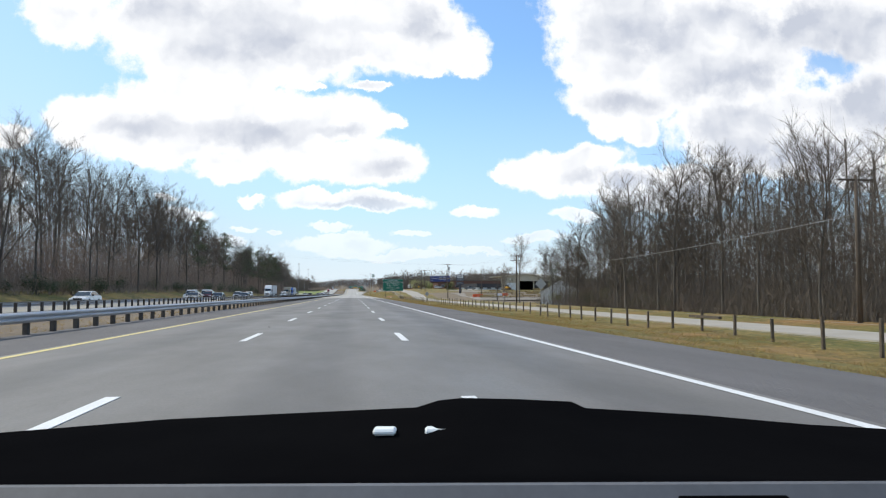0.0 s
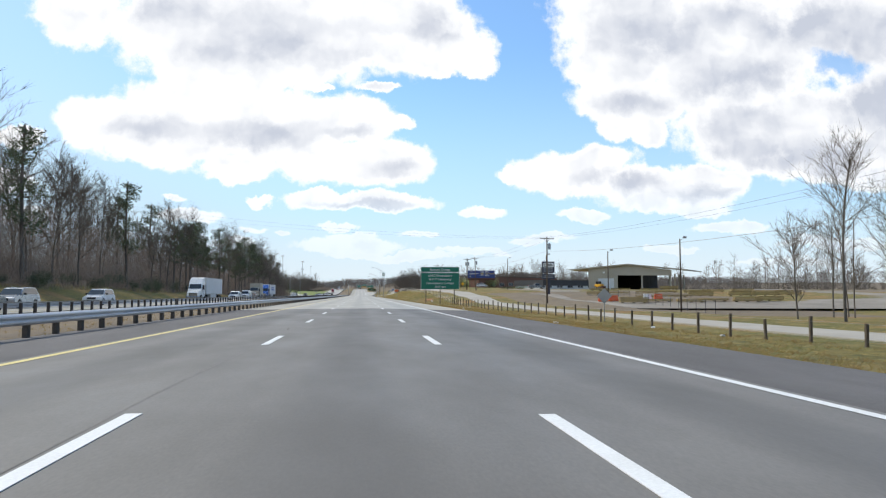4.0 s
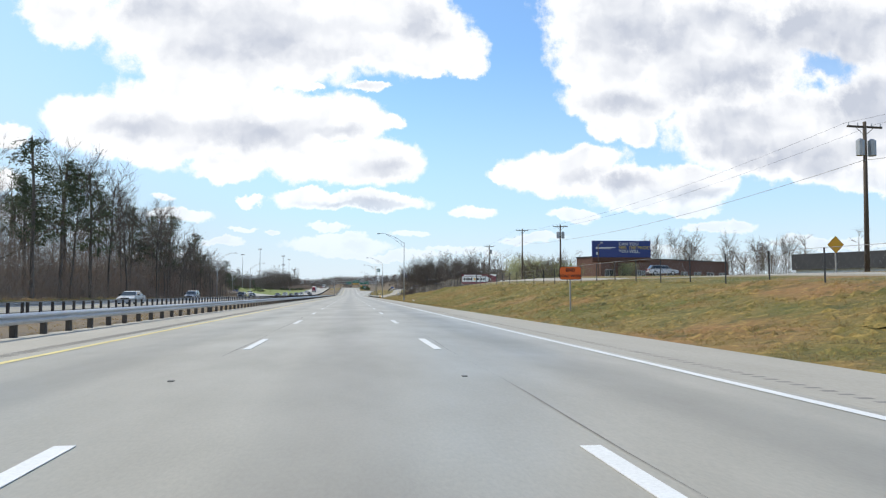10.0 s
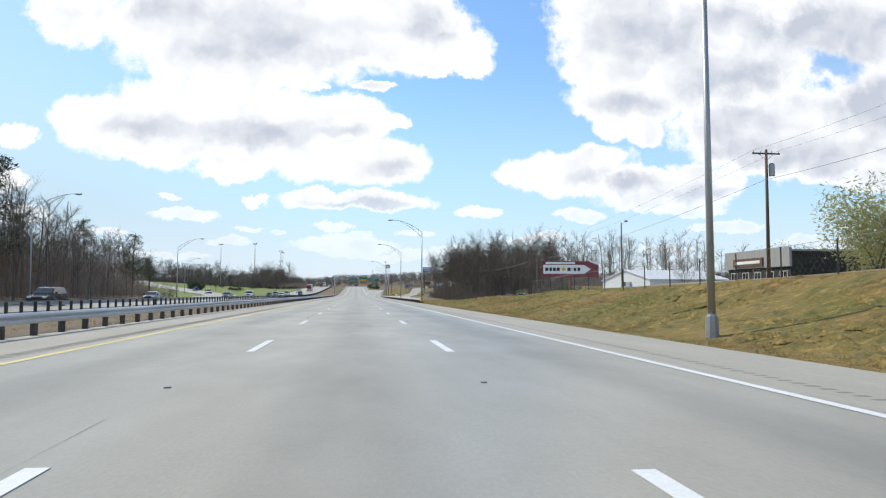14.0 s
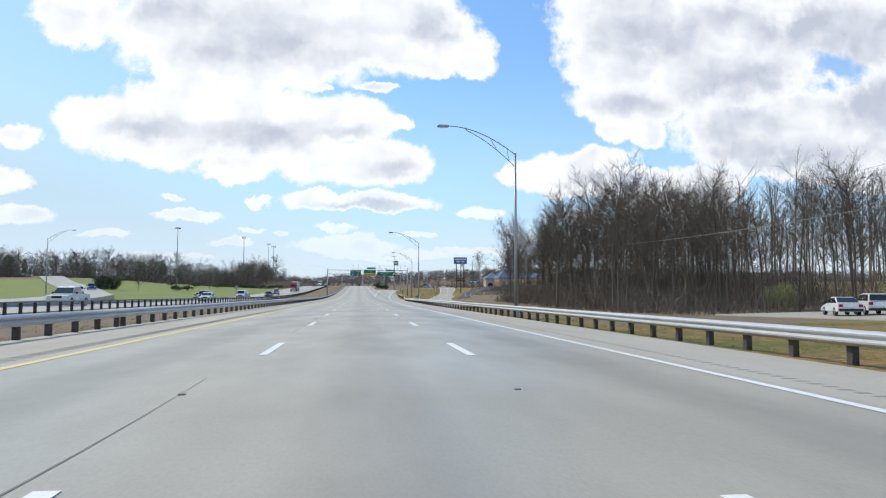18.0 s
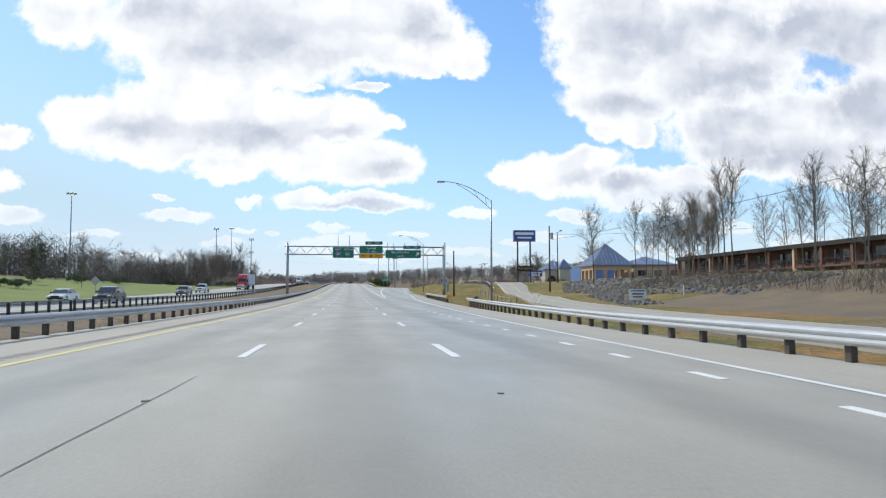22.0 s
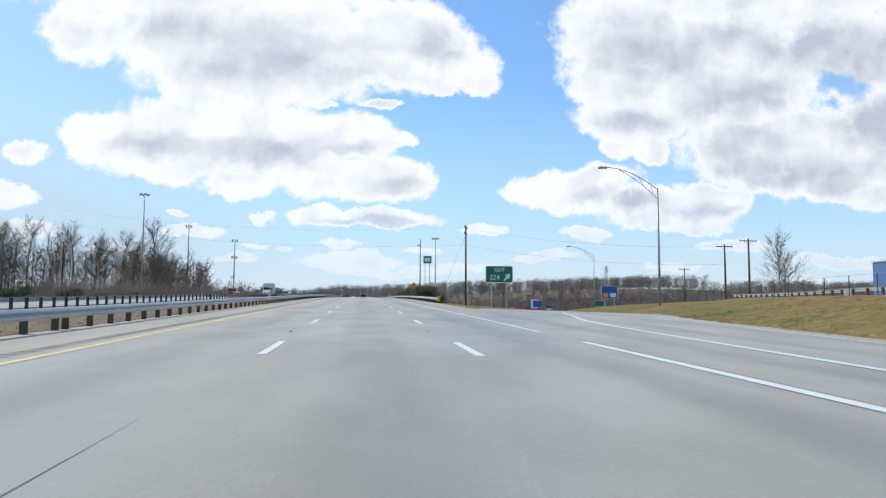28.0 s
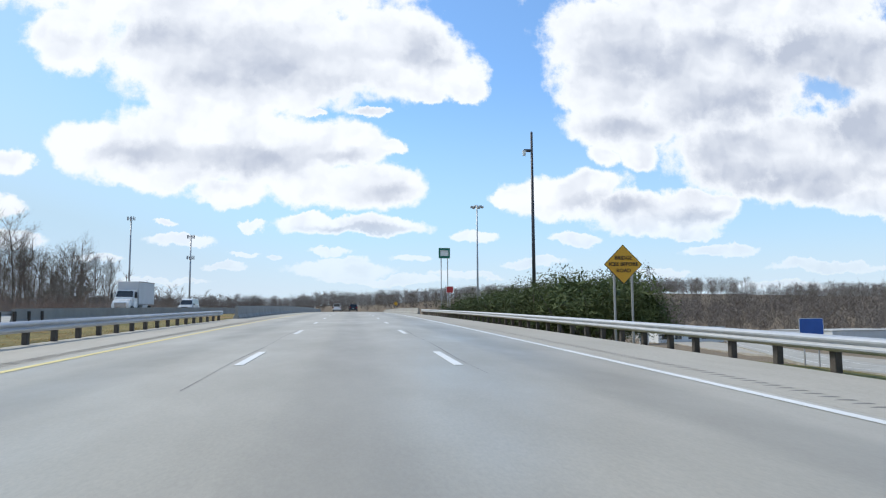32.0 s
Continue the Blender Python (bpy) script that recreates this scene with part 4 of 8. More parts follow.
# far woods on the horizon, one joined mass of small trees
def far_wood(name, seed, spots, label, fine=0.0085):
    rng = random.Random(seed)
    tv, tf = [], []
    for x, y, n, w, d, h in spots:
        for _ in range(n):
            px, py = x + rng.uniform(-w, w), y + rng.uniform(-d, d)
            z = land(px, py) + hills(px, py) + (6 * noise.noise((px * 0.004, py * 0.004, 7)) * min(1, max((abs(px) - 150) / 300, (py - 1500) / 500, 0)))
            hh = h * rng.uniform(0.7, 1.15)
            k = len(tv)
            r = 0.12 * hh / 10
            tv.extend((Vector((px - r, py, z - 1)), Vector((px + r, py, z - 1)), Vector((px, py, z + hh))))
            tf.append((k, k + 1, k + 2))
            for _ in range(90):
                t = rng.uniform(0.0, 0.95)
                a = rng.uniform(0, 2 * math.pi)
                ww = hh * 0.36 * math.sqrt(max(0.05, 1 - (t - 0.5) ** 2 * 3.4))
                p = Vector((px + math.cos(a) * ww * rng.random(), py + math.sin(a) * ww * rng.random(), z + hh * t))
                twig(rng, tv, tf, p, Vector((rng.uniform(-1, 1), rng.uniform(-1, 1), rng.uniform(0.1, 0.9))).normalized(), hh * rng.uniform(0.14, 0.3), hh * fine)
    ob = new(name, mesh_of(name, tv, tf, M["far_twig"]))
    return tagged(ob, label, "woods", kind="stuff")


far_wood("far_woods", 3, ((0, 1840, 1900, 440, 120, 15), (-300, 1650, 420, 220, 150, 14), (420, 1560, 1000, 340, 120, 14), (330, 1380, 900, 220, 110, 12), (620, 1350, 420, 200, 200, 14), (-650, 1700, 300, 250, 200, 14)),
         "leafless brown woods along the horizon")
far_wood("far_woods", 4, ((-420, 900, 420, 220, 300, 14), (330, 700, 260, 120, 300, 12), (290, 1150, 520, 150, 90, 12), (-190, 1330, 420, 110, 150, 13), (300, 250, 160, 120, 200, 12), (120, 1360, 160, 60, 60, 8)),
         "leafless brown woods behind the motorway")
far_wood("far_woods", 5, ((-150, 950, 420, 75, 45, 12.5), (-215, 890, 300, 60, 70, 13), (-85, 1010, 160, 16, 30, 11)), "dense leafless wood behind the green infield", 0.006)
for i in range(14):
    plant(PINE[i % 3], -98 - 7 * i + wood_rng.uniform(-3, 3), 968 - 7 * i + wood_rng.uniform(-4, 4), i * 70, wood_rng.uniform(0.62, 0.85), "pines behind the green infield")


def brush(name, seed, n, xf, y0, y1, h, label, material=None):
    """Thin bent stems, each with side twigs."""
    rng = random.Random(seed)
    tv, tf = [], []
    for _ in range(n):
        y = rng.uniform(y0, y1)
        x = xf(rng, y)
        p = Vector((x, y, land(x, y) - 0.1))
        for _ in range(2):
            d = Vector((rng.uniform(-0.6, 0.6), rng.uniform(-0.6, 0.6), 1)).normalized()
            ln = h * (0.25 + 1.0 * rng.random() ** 1.6)
            twig(rng, tv, tf, p, d, ln, 0.012 + 0.0022 * h)
            for _ in range(5):
                w = (d + Vector((rng.uniform(-1, 1), rng.uniform(-1, 1), rng.uniform(-0.5, 0.4)))).normalized()
                twig(rng, tv, tf, p + d * ln * rng.uniform(0.15, 0.95), w, ln * rng.uniform(0.18, 0.4), 0.009 + 0.0014 * h)
    return tagged(new(name, mesh_of(name, tv, tf, material or M["twig"])), label, "brush", kind="stuff")


# brush beside the oncoming lanes takes the twig colour paled for glare
brush("undergrowth", 7, 9500, lambda r, y: left_edge(y) + 1.5 - 12 * r.random() ** 1.3, 15, 700, 3.4, "tangled leafless undergrowth at the edge of the wood", M["veil_pale_twig"])
brush("saplings", 14, 9500, lambda r, y: left_edge(y) - 3 - 16 * r.random(), 15, 620, 8.0, "tangled leafless saplings within the wood", M["veil_pale_twig"])
brush("saplings", 15, 500, lambda r, y: np.interp(y, (616, 655, 690), (32, 30, 28)) + 26 * r.random(), 622, 690, 7.0, "tangled leafless saplings within the wood")
brush("saplings", 16, 1800, lambda r, y: 40 + 25 * r.random(), 22, 136, 7.0, "tangled leafless saplings within the wood")
brush("undergrowth", 8, 1800, lambda r, y: 34 + 12 * r.random(), 22, 136, 2.8, "brown leafless undergrowth beside the frontage road")
brush("undergrowth", 9, 2400, lambda r, y: np.interp(y, (616, 655, 692), (28, 26.5, 25.5)) + 26 * r.random() ** 1.5, 616, 692, 2.6, "brown leafless undergrowth beneath the tall trees")
brush("undergrowth", 17, 700, lambda r, y: 27 + 26 * r.random() ** 1.2, 676, 696, 1.7, "dense brown undergrowth at the end of the wood")
brush("undergrowth", 10, 8000, lambda r, y: -43 - 14 * r.random(), 980, 1230, 4.4, "brown leafless undergrowth beside the bridge approach", M["veil_pale_twig"])
brush("undergrowth", 12, 1500, lambda r, y: 36 + 8 * r.random(), 700, 770, 1.8, "brown brush on the bank before the motel")
brush("undergrowth", 13, 3500, lambda r, y: np.interp(y, (800, 880, 985), (-166, -142, -72)) - 10 * r.random(), 800, 985, 2.6, "brown brush beyond the green infield")

def thicket(seed, n, xf, y0, y1, hf, label, width=0.022, material=None):
    """Fine crossing twigs of young growth, thickest near the ground."""
    rng = random.Random(seed)
    tv, tf = [], []
    for _ in range(n):
        y = rng.uniform(y0, y1)
        x = xf(rng, y)
        h = hf(y) * (0.75 + 0.5 * noise.noise((x * 0.12, y * 0.12, 5)))
        p = Vector((x, y, land(x, y) + h * rng.random() ** 1.25))
        d = Vector((rng.uniform(-0.7, 0.7), rng.uniform(-0.7, 0.7), rng.uniform(0.1, 1.2))).normalized()
        twig(rng, tv, tf, p, d, rng.uniform(0.9, 2.6), width)
    return tagged(new("thicket", mesh_of("thicket", tv, tf, material or M["veil_pale_twig"])), label, "brush", kind="stuff")


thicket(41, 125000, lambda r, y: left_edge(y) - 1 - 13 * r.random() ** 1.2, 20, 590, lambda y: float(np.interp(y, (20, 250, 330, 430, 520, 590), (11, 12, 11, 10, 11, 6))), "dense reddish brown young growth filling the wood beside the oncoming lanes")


thicket(42, 90000, lambda r, y: 37 + 24 * r.random() ** 1.1, 24, 132, lambda y: float(np.interp(y, (116, 132), (13, 7))), "dense brown young growth filling the wood beside the frontage road", 0.013, M["twig"])
thicket(43, 11000, lambda r, y: np.interp(y, (622, 655, 692), (30, 28.5, 27.5)) + 30 * r.random() ** 1.2, 640, 693, const(4.6), "dark tangled growth beneath the tall trees", 0.024, M["twig"])
thicket(44, 16000, lambda r, y: np.interp(y, (622, 655, 692), (40, 38, 36)) + 26 * r.random(), 634, 690, const(5.0), "dark tangled growth deeper beneath the tall trees", 0.024, M["twig"])


# verge grass tufts
def tufts(name, seed, n, xf, y0, y1, material, label, h=0.16):
    rng = np.random.RandomState(seed)
    r2 = random.Random(seed)
    tv, tf = [], []
    for _ in range(n):
        y = r2.uniform(y0, y1)
        x = xf(r2, y)
        z = land(x, y) + relief(x, y) - 0.01
        for _ in range(4):
            a, b = r2.uniform(-0.16, 0.16), r2.uniform(-0.16, 0.16)
            w = 0.018
            k = len(tv)
            hh = h * r2.uniform(0.5, 1.5)
            tv.extend(((x + a - w, y + b, z), (x + a + w, y + b + w, z), (x + a + r2.uniform(-0.22, 0.22), y + b + r2.uniform(-0.22, 0.22), z + hh)))
            tf.append((k, k + 1, k + 2))
    return tagged(new(name, mesh_of(name, tv, tf, material)), label, "grass", kind="stuff")


M["straw"] = surface("dry_grass_blades", (0.36, 0.25, 0.10), (0.25, 0.18, 0.07), scale=0.3, rough=0.9, fine=3.0)
M["blade"] = surface("green_grass_blades", (0.25, 0.235, 0.07), (0.27, 0.215, 0.075), scale=0.3, rough=0.9, fine=3.0)
for nm in ("straw", "blade", "blossom"):
    thin_leaf(M[nm])
tufts("grass", 1, 26000, lambda r, y: 8.5 + 9.5 * r.random(), 5, 530, M["straw"], "dry straw-coloured grass on the verge and bank", 0.09)
tufts("grass", 2, 14000, lambda r, y: 8.7 + 10 * r.random(), 5, 530, M["blade"], "short green grass on the verge and bank", 0.06)
tufts("grass", 3, 6500, lambda r, y: max(9.2, edge_right(y) + 0.3) + 9 * r.random(), 530, 905, M["blade"], "short green grass on the verge and bank", 0.08)
tufts("grass", 4, 5000, lambda r, y: -9.6 - 10 * r.random(), 0, 1020, M["straw"], "dry grass in the median between the guardrails", 0.09)

def turf(seed, n, xf, y0, y1, label):
    """Low uneven clumps of matted grass on the banks."""
    r2 = random.Random(seed)
    tv, tf = [], []
    for _ in range(n):
        y = r2.uniform(y0, y1)
        x = xf(r2, y)
        r, h = r2.uniform(0.12, 0.42), r2.uniform(0.04, 0.13)
        k = len(tv)
        for i in range(7):
            a = 2 * math.pi * i / 7
            q = r * r2.uniform(0.7, 1.3)
            px, py = x + q * math.cos(a), y + q * math.sin(a) * 1.3
            tv.append((px, py, land(px, py) + relief(px, py) - 0.03))
        tv.append((x + r2.uniform(-0.3, 0.3) * r, y + r2.uniform(-0.3, 0.3) * r, land(x, y) + relief(x, y) + h))
        tf += [(k + i, k + (i + 1) % 7, k + 7) for i in range(7)]
    return tagged(new("turf", mesh_of("turf", tv, tf, M["grass"], True)), label, "grass", kind="stuff")


turf(51, 7500, lambda r, y: 9.2 + 8.5 * r.random(), 236, 535, "matted clumps of rough grass on the bank")
turf(52, 2200, lambda r, y: max(9.4, edge_right(y) + 0.5) + 12 * r.random(), 752, 900, "matted clumps of rough grass on the bank")

# bushes
infield = leafy_bush("bush", 3, 3.2, 2.6, 2.8, M["needles"], "dense dark rounded bush on the green infield", dense=True)
plant(infield, -60, 800, 0, 0.8)
dome = leafy_bush("bush", 13, 6.0, 4.5, 5.2, M["needles"], "broad dark dome-shaped bush on the green infield", 9000, 0.17, dense=True, base=0.12)
plant(dome, -72, 774, 0, 1.0)
for x, y, s in ((-60, 815, 0.8), (-66, 822, 0.7), (-70, 872, 1.0), (-62, 880, 0.9), (-78, 866, 0.8), (-55, 905, 0.9), (-52, 915, 0.8), (-49, 928, 0.9), (-47, 945, 0.8), (-46, 960, 0.9), (-45, 975, 0.9), (-46, 990, 0.8), (-45, 1004, 0.8)):
    plant(infield, x, y, x * 20, s, "bushes along the oncoming lanes", "dark evergreen bush beside the oncoming lanes")
evergreen = leafy_bush("bush", 5, 3.4, 3.2, 4.0, M["leaf"], "broad glossy evergreen shrub behind the bridge guardrail", 15000, 0.085, dense=True)
for x, y, s in ((12.2, 1014, 1.0), (12.8, 1019, 1.25), (13.2, 1024, 1.27), (13.0, 1030, 1.2), (12.8, 1037, 1.15), (12.6, 1045, 1.12), (12.6, 1054, 1.05), (16.0, 1030, 1.2), (12.4, 1063, 1.0)):
    plant(evergreen, x, y, x * 77, s, "evergreen shrubs behind the guardrail")
pear = leafy_bush("flowering_tree", 6, 3.6, 3.6, 6.5, M["blossom"], "pear tree in pale spring blossom beside the yard", 8000, 0.17, "tree")
for x, y, s in ((44, 485, 1.4), (50, 484, 1.25), (56, 500, 1.25), (58, 520, 1.2), (62, 470, 1.1), (44, 118, 0.6), (45, 1180, 0.9), (40, 1165, 0.7), (46, 628, 0.55), (112, 420, 0.8), (120, 436, 0.8)):
    plant(pear, x, y, x * 50, s, "flowering pear trees")
M["fresh"] = surface("fresh_spring_leaves", (0.24, 0.27, 0.06), (0.16, 0.20, 0.05), scale=1, rough=0.7, fine=9, tint=0.1)
fresh = leafy_bush("young_tree", 8, 2.4, 2.4, 4.0, M["fresh"], "small tree with fresh yellow-green leaves", 1500, 0.1, "tree")
for x, y, s in ((51, 612, 0.75), (30, 702, 0.6), (49, 466, 1.7), (53, 476, 1.6), (37, 128, 0.7), (-44, 610, 0.7)):
    plant(fresh, x, y, x * 10, s)
M["laurel"] = surface("understory_leaves", (0.085, 0.115, 0.045), (0.05, 0.07, 0.03), scale=0.9, rough=0.7, fine=7, tint=0.3)
laurel = leafy_bush("shrub", 12, 2.0, 2.4, 3.4, M["laurel"], "dark green evergreen shrub at the foot of the wood", 2600, 0.13)
for i in range(62):
    y = 60 + i * 4.6 + wood_rng.uniform(-2, 2)
    if wood_rng.random() < (0.9 if y > 160 else 0.5):
        plant(laurel, left_edge(y) + wood_rng.uniform(-2.5, 1.6), y, i * 47, wood_rng.uniform(0.45, 1.05), "evergreen shrubs at the foot of the wood")
for i in range(9):
    plant(laurel, 38.5 + wood_rng.uniform(0, 5), 92 + i * 4.6, i * 57, wood_rng.uniform(0.5, 0.95), "evergreen shrubs at the end of the wood", "dark green evergreen shrub beside the frontage road")
for x, y, k, t in ((51.0, 611, 0.85, 1.7), (54.2, 614, 0.8, 1.9), (57.5, 617, 0.75, 1.6)):
    plant(infield, x, y, x * 30, k, "conifers beside the showroom", "upright dark green conifer beside the showroom", t)
for x, y, k in ((37.5, 583, 0.2), (42, 579, 0.24), (47.5, 581, 0.24), (52, 584, 0.26), (33.5, 590, 0.18)):
    plant(BARE[6], x, y, x * 30, k, "twiggy shrubs before the tile yard", "low brown leafless shrub before the paved yard")
low = leafy_bush("shrub", 9, 1.1, 1.1, 1.2, M["leaf"], "clipped low evergreen shrub in a row", 700, 0.07)
for i in range(9):
    plant(low, 48 + 1.2 * (i % 2), 338 + i * 3.3, i * 50, 0.9, "clipped shrubs along the frontage road")
for i in range(5):
    plant(low, 44.5 + i * 1.5, 842 + i * 0.4, i * 50, 0.75, "hedge before the motel")

# ---------- guardrails ----------
M["beam"] = surface("weathered_guardrail_steel", (0.56, 0.57, 0.58), (0.44, 0.45, 0.46), scale=1.2, rough=0.42, metal=0.55, fine=12, tint=0.06, stretch=(1, 0.2, 1))
M["block"] = surface("dark_timber_block", (0.10, 0.085, 0.07), (0.06, 0.05, 0.042), scale=5, rough=0.9, bump=0.3, fine=30, tint=0.15)
M["reflector"] = surface("yellow_reflective_sheet", (0.80, 0.42, 0.02), (0.70, 0.36, 0.02), scale=2, rough=0.4, fine=20)
PROFILE = ((0.0, 0.155), (0.045, 0.125), (0.075, 0.09), (0.075, 0.055), (0.02, 0.0), (0.075, -0.055), (0.075, -0.09), (0.045, -0.125), (0.0, -0.155))
POST_BM = box(bmesh.new(), -0.075, 0.075, -0.09, 0.09, -0.3, 0.66, 0.012)
POST_ME = bpy.data.meshes.new("post")
POST_BM.to_mesh(POST_ME)
POST_BM.free()
POST_ME.materials.append(M["block"])


def guardrail(path, face, label, group, gap=1.905, zf=None, lift=0.53, post_side=0.16):
    """A W-beam rail along points (x, y); face is +1 when the traffic side is towards +x."""
    root = thing("guardrail", label, "guardrail", group)
    dense = []
    for (xa, ya), (xb, yb) in zip(path, path[1:]):
        n = max(1, int(abs(yb - ya) // 6))
        dense += [(xa + (xb - xa) * i / n, ya + (yb - ya) * i / n) for i in range(n)]
    dense.append(path[-1])
    zf = zf or (lambda x, y: land(x, y))
    verts, faces = [], []
    k = len(PROFILE)
    for x, y in dense:
        z = zf(x, y) + lift
        verts += [(x + face * a, y, z + b) for a, b in PROFILE] + [(x + face * (a - 0.012), y, z + b) for a, b in PROFILE]
    for i in range(len(dense) - 1):
        o, p = i * 2 * k, (i + 1) * 2 * k
        for c in range(k - 1):
            faces.append((o + c, o + c + 1, p + c + 1, p + c))
            faces.append((o + k + c + 1, o + k + c, p + k + c, p + k + c + 1))
        faces.append((o, p, p + k, o + k))
        faces.append((o + k - 1, o + 2 * k - 1, p + 2 * k - 1, p + k - 1))
    part("beam", mesh_of("beam", verts, faces, M["beam"]), None, root)
    y, total = path[0][1] + 0.4, path[-1][1]
    xs, ys = [q[0] for q in path], [q[1] for q in path]
    while y < total:
        x = float(np.interp(y, ys, xs)) - face * post_side
        ob = new("post", POST_ME)
        ob.matrix_basis = pose(x, y, zf(x, y), 0, 0, 0)
        ob.parent = root
        y += gap
    return root


def rail_floor(x, y):
    return road_z(y) - 0.10


for a in range(-20, 1030, 75):
    guardrail([(-8.75, a), (-8.75, min(a + 75, 1034))], 1, "galvanised W-beam guardrail on timber posts along the inner shoulder", "guardrail along the inner shoulder", zf=rail_floor)
for a in range(-20, 1030, 75):
    guardrail([(-20.1, a), (-20.1, min(a + 75, 1030))], -1, "dark weathered guardrail seen from behind along the oncoming lanes", "guardrail along the oncoming lanes", zf=lambda x, y: road_z(y) - 0.05, lift=0.55)
right_floor = lambda x, y: road_z(y) - 0.28
for a, b in ((531, 600), (600, 670), (670, 752)):
    guardrail([(8.95, a), (8.95, 700), (12.3, 752)] if b == 752 else [(8.95, a), (8.95, b)], -1, "bright galvanised W-beam guardrail on dark posts along the outer shoulder", "guardrail along the outer shoulder", zf=right_floor)
guardrail([(12.9, 773), (13.3, 804)], -1, "short galvanised guardrail before the sign gantry", "", zf=lambda x, y: max(road_z(y) - 0.35, land(x, y)))
guardrail([(8.9, 947), (8.9, 1000)], -1, "bright galvanised guardrail leading to the bridge", "guardrail to the bridge", zf=right_floor)
guardrail([(8.9, 1000), (8.9, 1075)], -1, "bright galvanised guardrail leading to the bridge", "guardrail to the bridge", zf=right_floor)
guardrail([(27.2, 812), (27.6, 817), (31, 850), (33, 878), (37, 910), (46, 945)], 1, "galvanised guardrail along the top of the grassy bank", "", zf=lambda x, y: land(x, y), lift=0.6)


def end_cushion(x, y, label):
    root = thing("rail_end", label, "guardrail end", at=pose(x, y, road_z(y) - 0.28))
    part("box", box(bmesh.new(), -0.17, 0.17, -0.22, -0.12, 0.24, 0.82, 0.02), M["reflector"], root, "yellow reflective panel")
    part("head", box(bmesh.new(), -0.17, 0.17, -0.12, 0.9, 0.30, 0.76, 0.03), M["beam"], root)
    part("foot", box(bmesh.new(), -0.10, 0.10, -0.15, 0.2, -0.2, 0.12, 0.0), M["block"], root)
    part("strut", box(bmesh.new(), -0.06, 0.06, 0.9, 1.3, 0.35, 0.70, 0.02), M["steel"], root)


end_cushion(8.95, 530.4, "yellow guardrail end terminal on the grass verge")
end_cushion(12.9, 772.4, "yellow guardrail end terminal before the gantry")
end_cushion(8.9, 946.2, "yellow guardrail end terminal before the bridge")

# concrete parapets of the two bridges
M["parapet"] = surface("weathered_concrete_parapet", (0.36, 0.35, 0.32), (0.27, 0.26, 0.24), scale=0.6, rough=0.9, bump=0.2, fine=15)


def parapet(x, y0, y1, label, h=0.95, side=1):
    verts, faces = [], []
    prof = ((-0.22, -0.3), (-0.22, 0.1), (-0.11, 0.33), (-0.09, h), (0.09, h), (0.11, 0.33), (0.22, 0.1), (0.22, -0.3))
    k = len(prof)
    ys = steps(y0, y1, 8)
    for y in ys:
        verts += [(x + a, y, road_z(y) + fall(x) + b) for a, b in prof]
    for i in range(len(ys) - 1):
        for c in range(k):
            d = (c + 1) % k
            faces.append((i * k + c, i * k + d, (i + 1) * k + d, (i + 1) * k + c))
    faces += [tuple(range(k)), tuple(reversed(range((len(ys) - 1) * k, len(ys) * k)))]
    tagged(new("parapet", mesh_of("parapet", verts, faces, M["parapet"])), label, "bridge parapet", kind="structure")


parapet(-8.75, 1036, 1180, "grey concrete bridge parapet on the median side")
parapet(-20.1, 1026, 1180, "grey concrete bridge parapet of the oncoming bridge")
parapet(8.6, 1076, 1180, "pale concrete outer bridge parapet", 0.8)

# ---------- street lamps ----------
M["pole_metal"] = surface("grey_aluminium_pole", (0.42, 0.43, 0.44), (0.34, 0.35, 0.36), scale=1.5, rough=0.5, metal=0.6, fine=20, tint=0.05)
M["pole_wood"] = surface("brown_utility_pole", (0.13, 0.10, 0.075), (0.085, 0.065, 0.05), scale=3, rough=0.95, bump=0.3, fine=30, tint=0.2, stretch=(1, 1, 0.2))
M["dark_metal"] = surface("dark_metal", (0.07, 0.07, 0.075), (0.045, 0.045, 0.05), scale=3, rough=0.5, metal=0.4, fine=30)
M["cable"] = surface("black_cable", (0.03, 0.03, 0.032), scale=2, rough=0.7)
M["lens"] = glass_mat("lamp_lens", (0.75, 0.78, 0.78), 0.2)


def pipe(pts, r, sides=5):
    """One bent tube through the points, in the x z plane."""
    bm = bmesh.new()
    rings = []
    for i, p in enumerate(pts):
        q = (pts[min(i + 1, len(pts) - 1)] - pts[max(i - 1, 0)]).to_track_quat("Z", "Y")
        rings.append([bm.verts.new(p + q @ Vector((r * math.cos(2 * math.pi * k / sides), r * math.sin(2 * math.pi * k / sides), 0))) for k in range(sides)])
    for u, v in zip(rings, rings[1:]):
        for k in range(sides):
            bm.faces.new((u[k], u[(k + 1) % sides], v[(k + 1) % sides], v[k]))
    return bm


